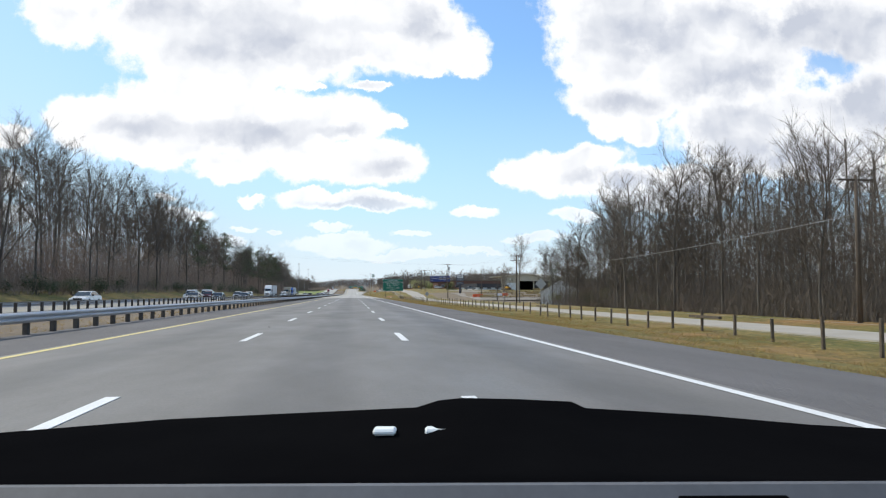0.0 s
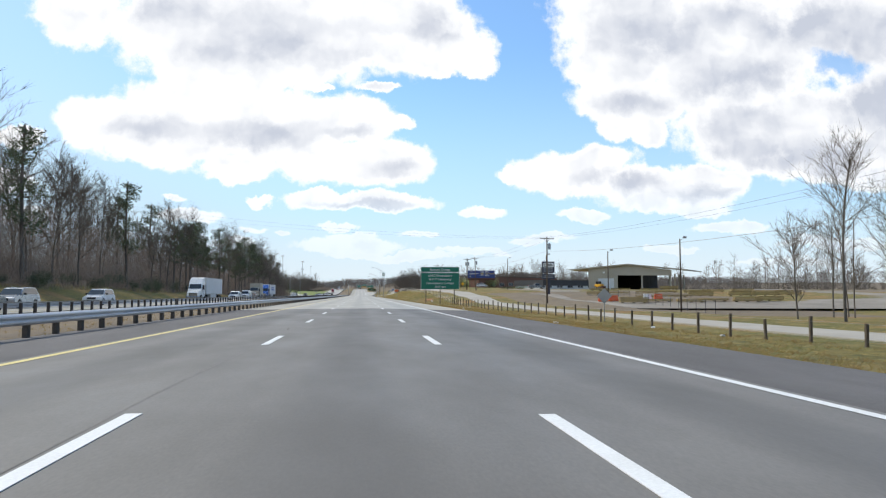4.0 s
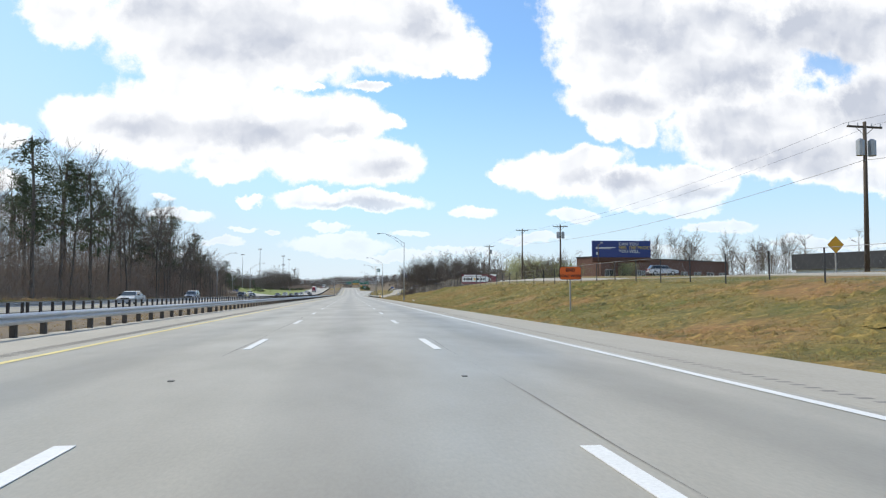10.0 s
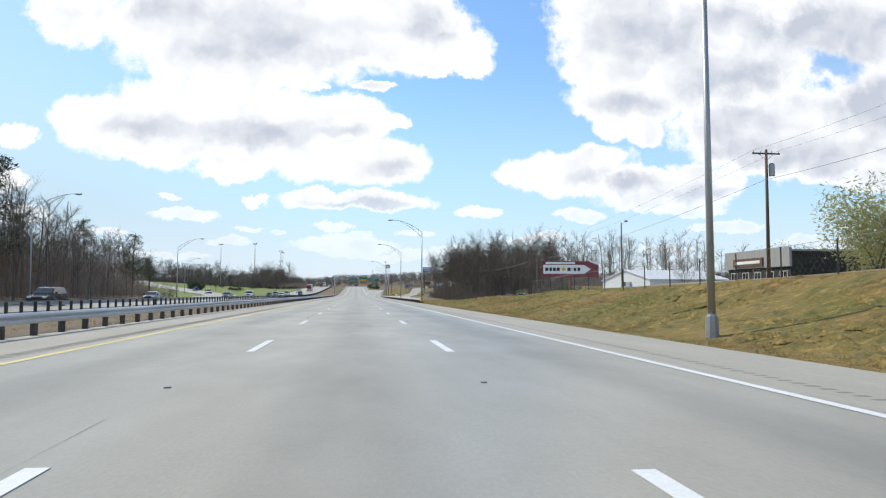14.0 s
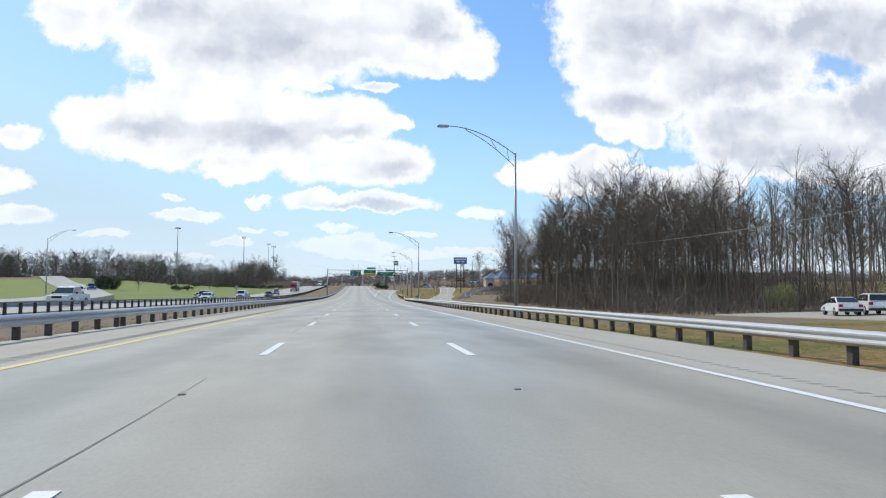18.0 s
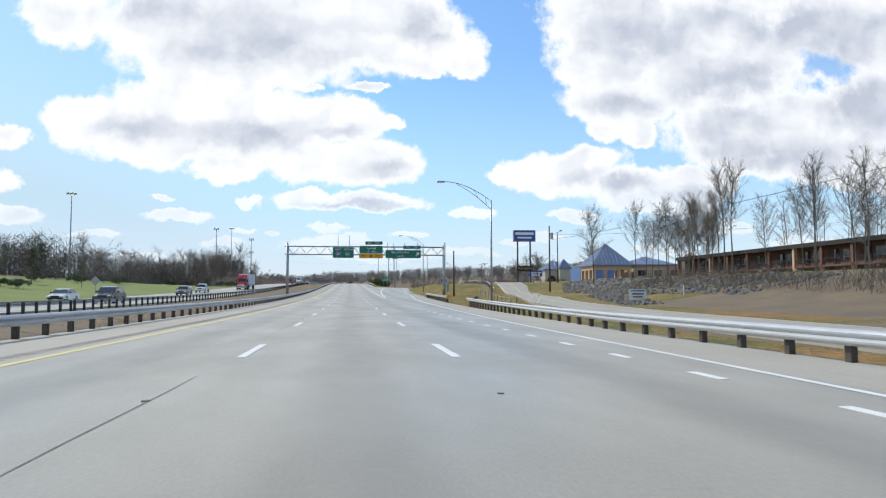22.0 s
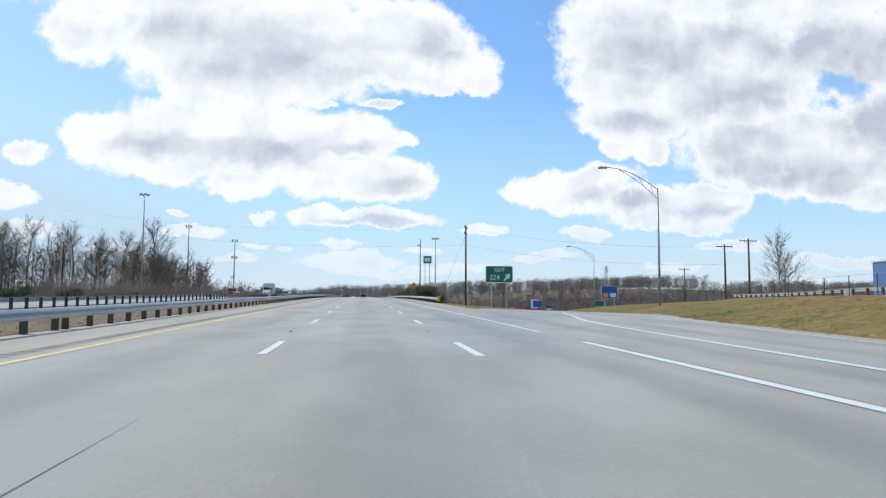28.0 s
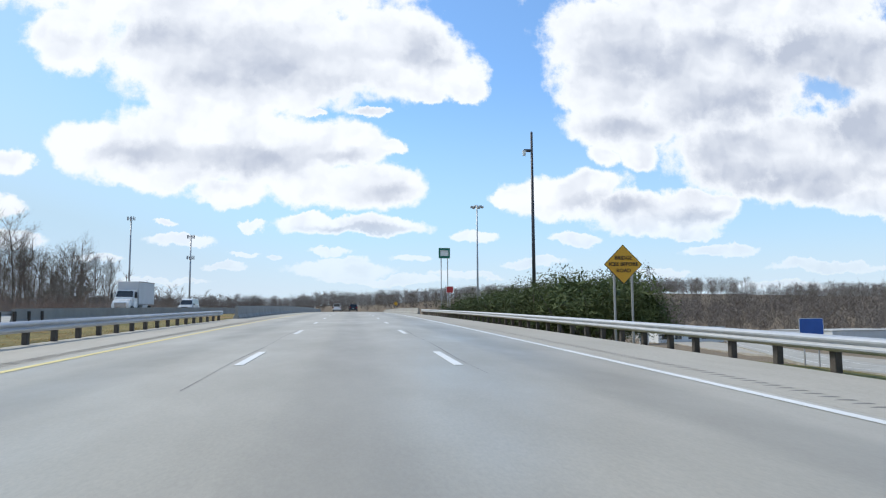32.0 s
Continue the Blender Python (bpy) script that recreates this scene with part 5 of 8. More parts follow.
def street_lamp(height=11.3, reach=4.7, rise=1.9):
    root = thing("street_lamp", "tall grey street lamp with a trussed arm over the shoulder", "street lamp", "street lamps along the shoulder")
    bm = bmesh.new()
    bar(bm, (0, 0, -0.3), (0, 0, height), 0.125, 0.075, 8)
    part("pole", bm, M["pole_metal"], root, smooth=True)
    part("base", bar(bar(bmesh.new(), (0, 0, -0.3), (0, 0, 0.46), 0.22, 0.185, 8), (0, 0, 0.46), (0, 0, 0.54), 0.15, 0.13, 8), M["pole_metal"], root)
    top, bot = [], []
    for i in range(9):
        t = i / 8
        top.append(Vector((-reach * t, 0, height - 0.1 + rise * (1 - (1 - t) ** 1.9))))
        bot.append(Vector((-reach * t * 0.72, 0, height - 0.95 + (rise + 0.85) * (1 - (1 - t * 0.80) ** 1.5) * 0.98)))
    part("arm", pipe(top, 0.035), M["pole_metal"], root)
    part("arm", pipe(bot + [top[6]], 0.028), M["pole_metal"], root)
    for i in (1, 3):
        part("strut", bar(bmesh.new(), bot[i], top[i], 0.02, 0.02, 4), M["pole_metal"], root)
    bm = box(bmesh.new(), -reach - 0.75, -reach + 0.05, -0.16, 0.16, height + rise - 0.20, height + rise - 0.04, 0.05)
    head = part("lamp_head", bm, M["pole_metal"], root)
    part("lens", box(bmesh.new(), -reach - 0.65, -reach - 0.2, -0.11, 0.11, height + rise - 0.24, height + rise - 0.20), M["lens"], head)
    return root


LAMP = street_lamp()
for i, (x, y, top) in enumerate(((10.45, 450.7, 12.5), (10.4, 546.3, 11.1), (10.4, 601.6, 10.9), (10.4, 683.2, 10.5), (13.8, 746, 10.5), (16.0, 836, 12.4), (25.9, 920, 14.3), (44.5, 995, 14.1))):
    m = pose(x, y, min(top - 11.3, land(x, y) + 0.1))
    if i == 0:
        LAMP.matrix_basis = m
    else:
        copy_thing(LAMP, m)
for x, y, rz in ((-37.6, 519, 180), (-63, 707, 180), (-38, 590, 180)):
    tagged(copy_thing(LAMP, pose(x, y, land(x, y), 0, 0, rz)), "tall grey street lamp beside the oncoming lanes", "", "street lamps along the oncoming lanes")


def high_mast(x, y, top, label):
    z = land(x, y)
    root = thing("mast_light", label, "mast light", "high-mast lights", at=pose(x, y, z))
    h = top - z
    part("pole", bar(bmesh.new(), (0, 0, -1), (0, 0, h), 0.32, 0.13, 8), M["pole_metal"], root, smooth=True)
    bm = bmesh.new()
    for i in range(12):
        a, b = 2 * math.pi * i / 12, 2 * math.pi * (i + 1) / 12
        bar(bm, (math.cos(a) * 1.0, math.sin(a) * 1.0, h - 0.5), (math.cos(b) * 1.0, math.sin(b) * 1.0, h - 0.5), 0.06, 0.06, 4)
    for i in range(3):
        a = 2 * math.pi * i / 3
        bar(bm, (0, 0, h - 0.3), (math.cos(a), math.sin(a), h - 0.5), 0.05, 0.05, 4)
    part("ring", bm, M["pole_metal"], root)
    for i in range(6):
        a = 2 * math.pi * i / 6
        part("floodlight", box(bmesh.new(), math.cos(a) * 1.25 - 0.28, math.cos(a) * 1.25 + 0.28, math.sin(a) * 1.25 - 0.28, math.sin(a) * 1.25 + 0.28, h - 0.85, h - 0.35, 0.08), M["pole_metal"], root)


high_mast(-88, 916, 34, "very tall high-mast light behind the green infield")
high_mast(-64, 1076, 37.5, "very tall high-mast light beside the oncoming bridge")
high_mast(28.4, 1144, 32.6, "very tall high-mast light beyond the bridge")


def cell_tower(x, y, top, label, rings):
    z = land(x, y)
    root = thing("cell_tower", label, "cell tower", at=pose(x, y, z))
    h = top - z
    part("pole", bar(bmesh.new(), (0, 0, -1), (0, 0, h), 0.75, 0.4, 8), M["pole_metal"], root, smooth=True)
    for r in rings:
        bm = bmesh.new()
        for i in range(3):
            a = 2 * math.pi * i / 3
            bar(bm, (0, 0, h * r), (math.cos(a) * 2.2, math.sin(a) * 2.2, h * r), 0.1, 0.1, 4)
        part("platform", bm, M["pole_metal"], root)
        for i in range(9):
            a = 2 * math.pi * i / 9
            part("antenna", box(bmesh.new(), math.cos(a) * 2.3 - 0.16, math.cos(a) * 2.3 + 0.16, math.sin(a) * 2.3 - 0.16, math.sin(a) * 2.3 + 0.16, h * r - 1.1, h * r + 1.2), M["pole_metal"], root)


cell_tower(-140, 1457, 72, "distant slim cell tower with antenna clusters", (0.98,))
cell_tower(-106, 1471, 62, "distant cell tower with two antenna clusters", (0.98, 0.76))


def pylon(x, y, h):
    z = land(x, y)
    root = thing("pylon", "distant lattice steel power pylon above the woods", "pylon", at=pose(x, y, z))
    bm = bmesh.new()
    lv = [(0, 4.2), (h * 0.35, 2.6), (h * 0.62, 1.4), (h * 0.82, 1.1), (h, 0.6)]
    for (za, ra), (zb, rb) in zip(lv, lv[1:]):
        for sx, sy, tx, ty in ((1, 1, 1, -1), (1, -1, -1, -1), (-1, -1, -1, 1), (-1, 1, 1, 1)):
            bar(bm, (sx * ra, sy * ra, za), (sx * rb, sy * rb, zb), 0.16, 0.14, 4)
            bar(bm, (sx * ra, sy * ra, za), (tx * rb, ty * rb, zb), 0.09, 0.09, 3)
            bar(bm, (tx * ra, ty * ra, za), (sx * rb, sy * rb, zb), 0.09, 0.09, 3)
    part("tower", bm, M["pole_metal"], root)
    for zf in (0.66, 0.8, 0.93):
        part("crossarm", bar(bar(bmesh.new(), (-5.5, 0, h * zf), (5.5, 0, h * zf), 0.13, 0.13, 4), (-5.5, 0, h * zf), (0, 0, h * zf + 1.6), 0.08, 0.08, 3), M["pole_metal"], root)


pylon(227, 1515, 44)

# ---------- utility poles and cables ----------
def utility_pole(x, y, top, label, cans=0, arm=True, lean=0.0, double=False, turn=0.0):
    z = land(x, y)
    root = thing("utility_pole", label, "utility pole", "utility poles along the frontage road", at=pose(x, y, z, 0, lean, turn))
    h = top - z
    part("pole", bar(bmesh.new(), (0, 0, -0.5), (0, 0, h), 0.17, 0.11, 8), M["pole_wood"], root, smooth=True)
    if arm:
        for k in range(2 if double else 1):
            zz = h - 0.35 - 0.9 * k
            cr = part("crossarm", box(bmesh.new(), -1.25, 1.25, -0.06, 0.06, zz - 0.06, zz + 0.06), M["pole_wood"], root)
            for px in (-1.15, -0.5, 0.5, 1.15):
                part("insulator", bar(bmesh.new(), (px, 0, zz + 0.06), (px, 0, zz + 0.26), 0.05, 0.03, 6), M["pole_metal"], cr)
            bm = bmesh.new()
            bar(bm, (-0.7, 0, zz), (0, 0, zz - 0.6), 0.02, 0.02, 4)
            bar(bm, (0.7, 0, zz), (0, 0, zz - 0.6), 0.02, 0.02, 4)
            part("brace", bm, M["dark_metal"], root)
    for i in range(cans):
        cx = (0.42, -0.42, 0.0)[i]
        part("transformer", bar(bar(bmesh.new(), (cx, -0.1, h - 2.3), (cx, -0.1, h - 1.3), 0.26, 0.26, 8), (cx, -0.1, h - 1.3), (cx, -0.1, h - 1.18), 0.26, 0.12, 8), M["pole_metal"], root, "grey transformer can")
    return root


POLES = ((33, 43.2, 8.7, 0, True), (33, 142, 8.8, 0, True), (33.5, 251, 11.4, 1, True), (33.7, 333, 11.9, 1, True), (33.6, 351, 12.4, 2, True), (34.2, 423, 12.4, 2, True), (34.5, 451, 14.2, 0, True), (34.8, 488, 13.4, 1, True), (34.9, 574, 10.1, 0, True), (34.6, 660, 11.0, 0, False))
for x, y, top, cans, arm in POLES:
    lab = "brown wooden utility pole with crossarm" + (" and grey transformers" if cans else " beside the frontage road")
    utility_pole(x, y, top, lab, cans, arm, lean=-2.0 if y == 333 else (1.2 if y == 351 else 0.4), double=y in (142, 574))
utility_pole(34.4, 798, 13.0, "tall dark utility pole with a transformer before the motel", 1, False)
utility_pole(17.6, 799, 8.6, "short thick dark wooden pole beside the gantry", 0, False)
utility_pole(15.1, 966, 16.2, "very tall dark utility pole beside the bridge guardrail", 0, True, double=True, turn=72)
utility_pole(51.5, 957, 13.0, "tall utility pole with crossarm beside the exit ramp", 0, True)
utility_pole(51.5, 950.5, 13.2, "tall utility pole with crossarm beside the exit ramp", 0, True)
utility_pole(71.3, 1013, 13.1, "utility pole with crossarm beyond the exit ramp", 0, True)
utility_pole(40.5, 590, 9.0, "utility pole with crossarm beside the tile yard", 0, True)
utility_pole(96, 940, 14.0, "distant utility pole with crossarm beyond the motel", 0, True)
utility_pole(-56, 1000, 16.0, "wooden pole beside the oncoming lanes", 0, False)


def cable(a, b, sag, label, r=0.010, n=14, material=None):
    a, b = Vector(a), Vector(b)
    bm = bmesh.new()
    pts = [a.lerp(b, i / n) - Vector((0, 0, sag * 4 * (i / n) * (1 - i / n))) for i in range(n + 1)]
    q = (b - a).to_track_quat("Z", "Y")
    rings = [[bm.verts.new(p + q @ Vector((r * cx, r * cy, 0))) for cx, cy in ((1, 0), (0, 1), (-1, 0), (0, -1))] for p in pts]
    for u, v in zip(rings, rings[1:]):
        for i in range(4):
            bm.faces.new((u[i], u[(i + 1) % 4], v[(i + 1) % 4], v[i]))
    me = bpy.data.meshes.new("power_cable")
    bm.to_mesh(me)
    bm.free()
    me.materials.append(material or M["cable"])
    tagged(new("power_cable", me), label, "cable", "overhead cables")


for p, q in zip(POLES, POLES[1:]):
    d = q[1] - p[1]
    for dx, dz in ((-1.15, -0.1), (1.15, -0.1), (0.0, -2.6)):
        cable((p[0] + dx, p[1], p[2] + dz), (q[0] + dx, q[1], q[2] + dz), 0.008 * d + 0.2, "thin black overhead cable between the utility poles", 0.008 if dz > -1 else 0.018, 14, None if dz > -1 else M["steel"])
cable((33.5, 251, 11.1), (-45, 262, 17), 1.4, "thin overhead cable crossing the motorway", 0.006, 24)
cable((33.5, 251, 11.3), (-45, 258, 17.6), 1.4, "thin overhead cable crossing the motorway", 0.006, 24)
for dz, dx in ((0, -1.0), (-2.6, 0.0)):
    cable((15.1 + dx, 966, 15.8 + dz), (-56, 1000, 22 + dz), 1.6, "thin overhead cable crossing the motorway", 0.006, 24)
    cable((15.1 + dx, 966, 15.8 + dz), (51.5, 957, 12.7 + dz), 1.0, "thin overhead cable beyond the guardrail", 0.008)
guy = thing("guy_wire", "taut steel guy wire with a yellow plastic sleeve", "cable")
part("wire", bar(bmesh.new(), (15.1, 966, 14.8), (11.3, 972, 3.9), 0.01, 0.01, 5), M["cable"], guy)
part("sleeve", bar(bmesh.new(), (12.45, 970.2, 7.2), (11.35, 971.92, 4.05), 0.018, 0.018, 6), M["yellow_line"], guy, "yellow plastic sleeve")
cable((34.4, 798, 11.5), (90, 770, 13), 0.8, "thin cable to the motel", 0.016)
cable((34.4, 798, 10.5), (34.6, 660, 10.4), 1.2, "thin black overhead cable between the utility poles", 0.02)


def yard_lamp(x, y, top, label):
    z = land(x, y)
    root = thing("yard_lamp", label, "street lamp", "yard lamps", at=pose(x, y, z))
    h = top - z
    part("pole", bar(bmesh.new(), (0, 0, -0.4), (0, 0, h - 0.2), 0.13, 0.09, 8), M["pole_wood"], root, smooth=True)
    part("bracket", bar(bmesh.new(), (0, 0, h - 0.5), (0.6, -0.1, h), 0.03, 0.03, 5), M["pole_metal"], root)
    part("floodlight", box(bmesh.new(), 0.45, 0.95, -0.25, 0.1, h - 0.1, h + 0.18, 0.05), M["pole_metal"], root)


for x, y, top in ((44.9, 295, 10.7), (44.8, 341, 12.1), (46, 254, 9.2), (45, 221, 9.0), (49.5, 448, 11.2), (40, 536, 12), (41.3, 816.6, 13.8), (112, 905, 14)):
    yard_lamp(x, y, top, "dark pole with a floodlight beside the yard")

# ---------- fences ----------
def post_fence():
    root = thing("post_fence", "weathered wooden fence posts with thin wire beside the frontage road", "fence")
    bm = box(bmesh.new(), -0.055, 0.055, -0.055, 0.055, -0.3, 1.12, 0.01)
    me = bpy.data.meshes.new("post")
    bm.to_mesh(me)
    bm.free()
    me.materials.append(M["post"])
    rng = random.Random(4)
    y, last = 6.0, None
    wires = bmesh.new()
    while y < 262:
        x = 17.2 + rng.uniform(-0.1, 0.1)
        ob = new("post", me)
        ob.matrix_basis = pose(x, y, land(x, y), rng.uniform(-2, 2), rng.uniform(-2, 2), 0) @ Matrix.Diagonal((1, 1, rng.uniform(0.82, 1.08), 1))
        ob.parent = root
        for h in (0.35, 0.95):
            if last:
                bar(wires, (last[0], last[1], last[2] + h), (x, y, land(x, y) + h), 0.004, 0.004, 3)
        last = (x, y, land(x, y))
        y += 3.05
    part("wire", wires, M["steel"], root)
    for y in (31.5, 61.8):
        part("rail", box(bmesh.new(), 17.13, 17.27, y, y + 3.0, land(17.2, y) + 0.78, land(17.2, y) + 0.9), M["post"], root)


post_fence()
M["mesh_wire"] = surface("fence_wire", (0.42, 0.42, 0.41), scale=3, rough=0.5, metal=0.6)


def wire_fence(path, height, label, gap=3.05, mesh=0.35, barbed=True, wire=0.0014):
    root = thing("wire_fence", label, "fence")
    bm = bar(bmesh.new(), (0, 0, -0.3), (0, 0, height), 0.035, 0.035, 6)
    me = bpy.data.meshes.new("post")
    bm.to_mesh(me)
    bm.free()
    me.materials.append(M["dark_metal"])
    ys, xs = [p[1] for p in path], [p[0] for p in path]
    spots, y = [], ys[0]
    while y <= ys[-1]:
        x = float(np.interp(y, ys, xs))
        spots.append((x, y, land(x, y)))
        ob = new("post", me)
        ob.matrix_basis = pose(x, y, land(x, y))
        ob.parent = root
        y += gap
    w = bmesh.new()
    for (xa, ya, za), (xb, yb, zb) in zip(spots, spots[1:]):
        bar(w, (xa, ya, za + height), (xb, yb, zb + height), 0.009, 0.009, 4)
        n = int(gap / mesh)
        for i in range(n + 1):
            t0, t1 = i / n, min(1, (i + height / mesh) / n)
            bar(w, (xa + (xb - xa) * t0, ya + (yb - ya) * t0, za + 0.05), (xa + (xb - xa) * t1, ya + (yb - ya) * t1, za + 0.05 + (t1 - t0) * gap), wire, wire, 3)
            bar(w, (xa + (xb - xa) * (1 - t0), ya + (yb - ya) * (1 - t0), za + 0.05), (xa + (xb - xa) * (1 - t1), ya + (yb - ya) * (1 - t1), za + 0.05 + (t1 - t0) * gap), wire, wire, 3)
    part("wire_mesh", w, M["mesh_wire"], root)


wire_fence([(17.5, 246), (17.5, 505)], 1.35, "thin chain-link fence on slender posts above the grassy bank", 3.6)
wire_fence([(25.5, 808), (28.5, 845), (31, 878), (35, 912), (43, 948)], 1.5, "chain-link fence along the grassy bank", 3.4)
wire_fence([(15.4, 742), (17.8, 763), (19.3, 776), (21.5, 797)], 1.1, "thin wire fence on slender posts below the side road", 5.0, 0.55)
wire_fence([(44, 150), (60, 186)], 1.7, "grey chain-link fence behind the white house", 2.6)
wire_fence([(47, 215), (47, 252)], 1.7, "chain-link fence round the rental yard", 2.8)

# ---------- frontage road ----------
front = tagged(strip("frontage_road", lambda y: np.interp(y, (-40, 240, 300, 360), (22.2, 22.2, 23, 23.5)), lambda y: np.interp(y, (-40, 240, 300, 360), (26.6, 26.6, 28, 29)),
                     steps(-40, 520, 5), 0.07, M["side_road"], thick=0.4, zfun=land), "narrow pale frontage road beyond the fence", "road", kind="structure")
FR = ((655, 14.6), (680, 15.4), (700, 16.4), (721, 18.4), (735, 20.2), (755, 23.0), (775, 26.4), (793, 29.2), (815, 32.0), (850, 35.6), (880, 38.2), (910, 42.2), (945, 51))
front_b = tagged(strip("frontage_road", lambda y: np.interp(y, [f[0] for f in FR], [f[1] for f in FR]) - 2.7, lambda y: np.interp(y, [f[0] for f in FR], [f[1] for f in FR]) + 2.7,
                       steps(655, 944, 4), 0.16, M["side_road"], thick=0.8, zfun=lambda x, y: land(np.interp(y, [f[0] for f in FR], [f[1] for f in FR]), y)),
                 "pale side road climbing from the motorway towards the motel", "road", kind="structure")
for off, mt in ((-2.7, "white_line"), (0.0, "yellow_line"), (2.7, "white_line")):
    strip("line", lambda y, o=off: np.interp(y, [f[0] for f in FR], [f[1] for f in FR]) + o - 0.06, lambda y, o=off: np.interp(y, [f[0] for f in FR], [f[1] for f in FR]) + o + 0.06,
          steps(655, 944, 4), 0.17, M[mt], front_b, zfun=lambda x, y: land(np.interp(y, [f[0] for f in FR], [f[1] for f in FR]), y))
SL = ((590, -34), (650, -39.5), (690, -49), (740, -68), (790, -91), (870, -128), (940, -168))
tagged(strip("slip_road", lambda y: np.interp(y, [f[0] for f in SL], [f[1] for f in SL]) - 4.6, lambda y: np.interp(y, [f[0] for f in SL], [f[1] for f in SL]) + 4.6,
             steps(590, 940, 4), 0.40, M["concrete"], thick=0.9, zfun=lambda x, y: land(np.interp(y, [f[0] for f in SL], [f[1] for f in SL]), y) + 0.25),
       "pale slip road climbing away from the oncoming lanes", "road", kind="structure")
for nm, x0, x1, y0, y1, lab in (("lot", 33, 66, 560, 618, "pale paved yard of the tile shop"), ("lot", 46, 120, 300, 360, "gravel yard of the rental depot"), ("lot", 40, 110, 225, 292, "gravel yard of the rental depot"), ("lot", 44, 60, 862, 900, "motel car park")):
    tagged(strip(nm, const(x0), const(x1), steps(y0, y1, 4), 0.08, M["side_road" if "paved" in lab else "gravel"], thick=0.6, zfun=lambda x, y, a=x0, b=x1: land((a + b) / 2, y) if abs(land(a, y) - land(b, y)) > 3 else land(x, y)), lab, "yard", kind="structure")
# red clay scar on the bank
for cx, cy, ra, rb in ((12.8, 268, 1.7, 4.2), (14.6, 276, 1.2, 3.0), (11.6, 261, 0.8, 2.0)):
    verts, faces = [(cx, cy, land(cx, cy) + relief(cx, cy) + 0.05)], []
    for ring in (0.35, 0.7, 1.0):
        for k in range(18):
            a = 2 * math.pi * k / 18
            w = ring * (1 + 0.35 * noise.noise((math.cos(a) * 1.5, math.sin(a) * 1.5, cy)) * ring)
            px, py = cx + ra * w * math.cos(a), cy + rb * w * math.sin(a)
            verts.append((px, py, land(px, py) + relief(px, py) + (0.05 if ring < 1 else -0.06)))
    for k in range(18):
        n = (k + 1) % 18
        faces.append((0, 1 + k, 1 + n))
        for g in (0, 18):
            faces.append((1 + g + k, 19 + g + k, 19 + g + n, 1 + g + n))
    tagged(new("clay_patch", mesh_of("clay_patch", verts, faces, M["clay"], True)), "bare red clay scar on the grassy bank", "soil", kind="structure")

# ---------- signs ----------
M["sign_green"] = surface("green_reflective_sheet", (0.0, 0.165, 0.105), (0.0, 0.14, 0.09), scale=0.8, rough=0.4, fine=20, amount=0.5)
M["sign_white"] = surface("white_reflective_sheet", (0.82, 0.84, 0.82), (0.74, 0.76, 0.74), scale=1, rough=0.4, fine=20)
M["sign_yellow"] = surface("amber_reflective_sheet", (0.80, 0.42, 0.02), (0.72, 0.36, 0.02), scale=1, rough=0.4, fine=20)
M["sign_blue"] = surface("blue_reflective_sheet", (0.02, 0.10, 0.42), (0.015, 0.08, 0.35), scale=1, rough=0.4, fine=20)
M["sign_red"] = surface("red_reflective_sheet", (0.50, 0.03, 0.03), (0.42, 0.03, 0.03), scale=1, rough=0.4, fine=20)
M["sign_orange"] = surface("orange_reflective_sheet", (0.95, 0.17, 0.02), (0.85, 0.14, 0.02), scale=1, rough=0.5, fine=20)
M["ink"] = surface("black_lettering", (0.02, 0.02, 0.02), scale=2, rough=0.5)
M["sign_back"] = surface("aluminium_sign_back", (0.42, 0.43, 0.43), (0.34, 0.35, 0.35), scale=1.5, rough=0.45, metal=0.5, fine=25)


def rounded(w, h, r=0.12, n=3):
    pts = []
    for cx, cz, a0 in ((w - r, h - r, 0), (r, h - r, 90), (r, r, 180), (w - r, r, 270)):
        for i in range(n + 1):
            a = radians(a0 + 90 * i / n)
            pts.append((cx + r * math.cos(a), cz + r * math.sin(a)))
    return pts


def panel(parent, x0, x1, z0, z1, face, edge=None, y=0.0, name="panel", border=0.05, label=""):
    """A sign panel facing -y with a rim line: rim sheet, face sheet 4 mm proud of it."""
    w, h = x1 - x0, z1 - z0
    r = min(0.16, h * 0.2)
    p = part(name, solid(rounded(w, h, r), 0.03), edge or M["sign_white"], parent, label, m=pose(x0, y, z0))
    part("sheet", solid(rounded(w - 2 * border, h - 2 * border, max(0.02, r - border)), 0.012), face, p, m=pose(border, -0.010, border))
    return p


def posts(parent, xs, z0, z1, y=0.08, r=0.07, material=None):
    for x in xs:
        part("post", box(bmesh.new(), x - r, x + r, y, y + 2 * r, z0, z1), material or M["post"], parent)


# college sign on three timber posts
cs = thing("road_sign", "large green motorway sign with white lettering on three timber posts", "road sign", at=pose(14.6, 255.8, -0.12) @ Matrix.Scale(1.05, 4))
panel(cs, -3.4, 3.4, 4.98, 5.9, M["sign_green"])
panel(cs, -3.4, 3.4, 1.95, 4.88, M["sign_green"])
letters("Bennett College", 0.56, M["sign_white"], cs, 0, 5.42)
for txt, z, s in (("UNC Greensboro", 4.36, 0.58), ("A & T University", 3.70, 0.58), ("Greensboro College", 3.04, 0.58), ("EXIT  224", 2.38, 0.46)):
    letters(txt, s, M["sign_white"], cs, 0, z)
posts(cs, (-2.5, 0, 2.5), -1.3, 5.85)

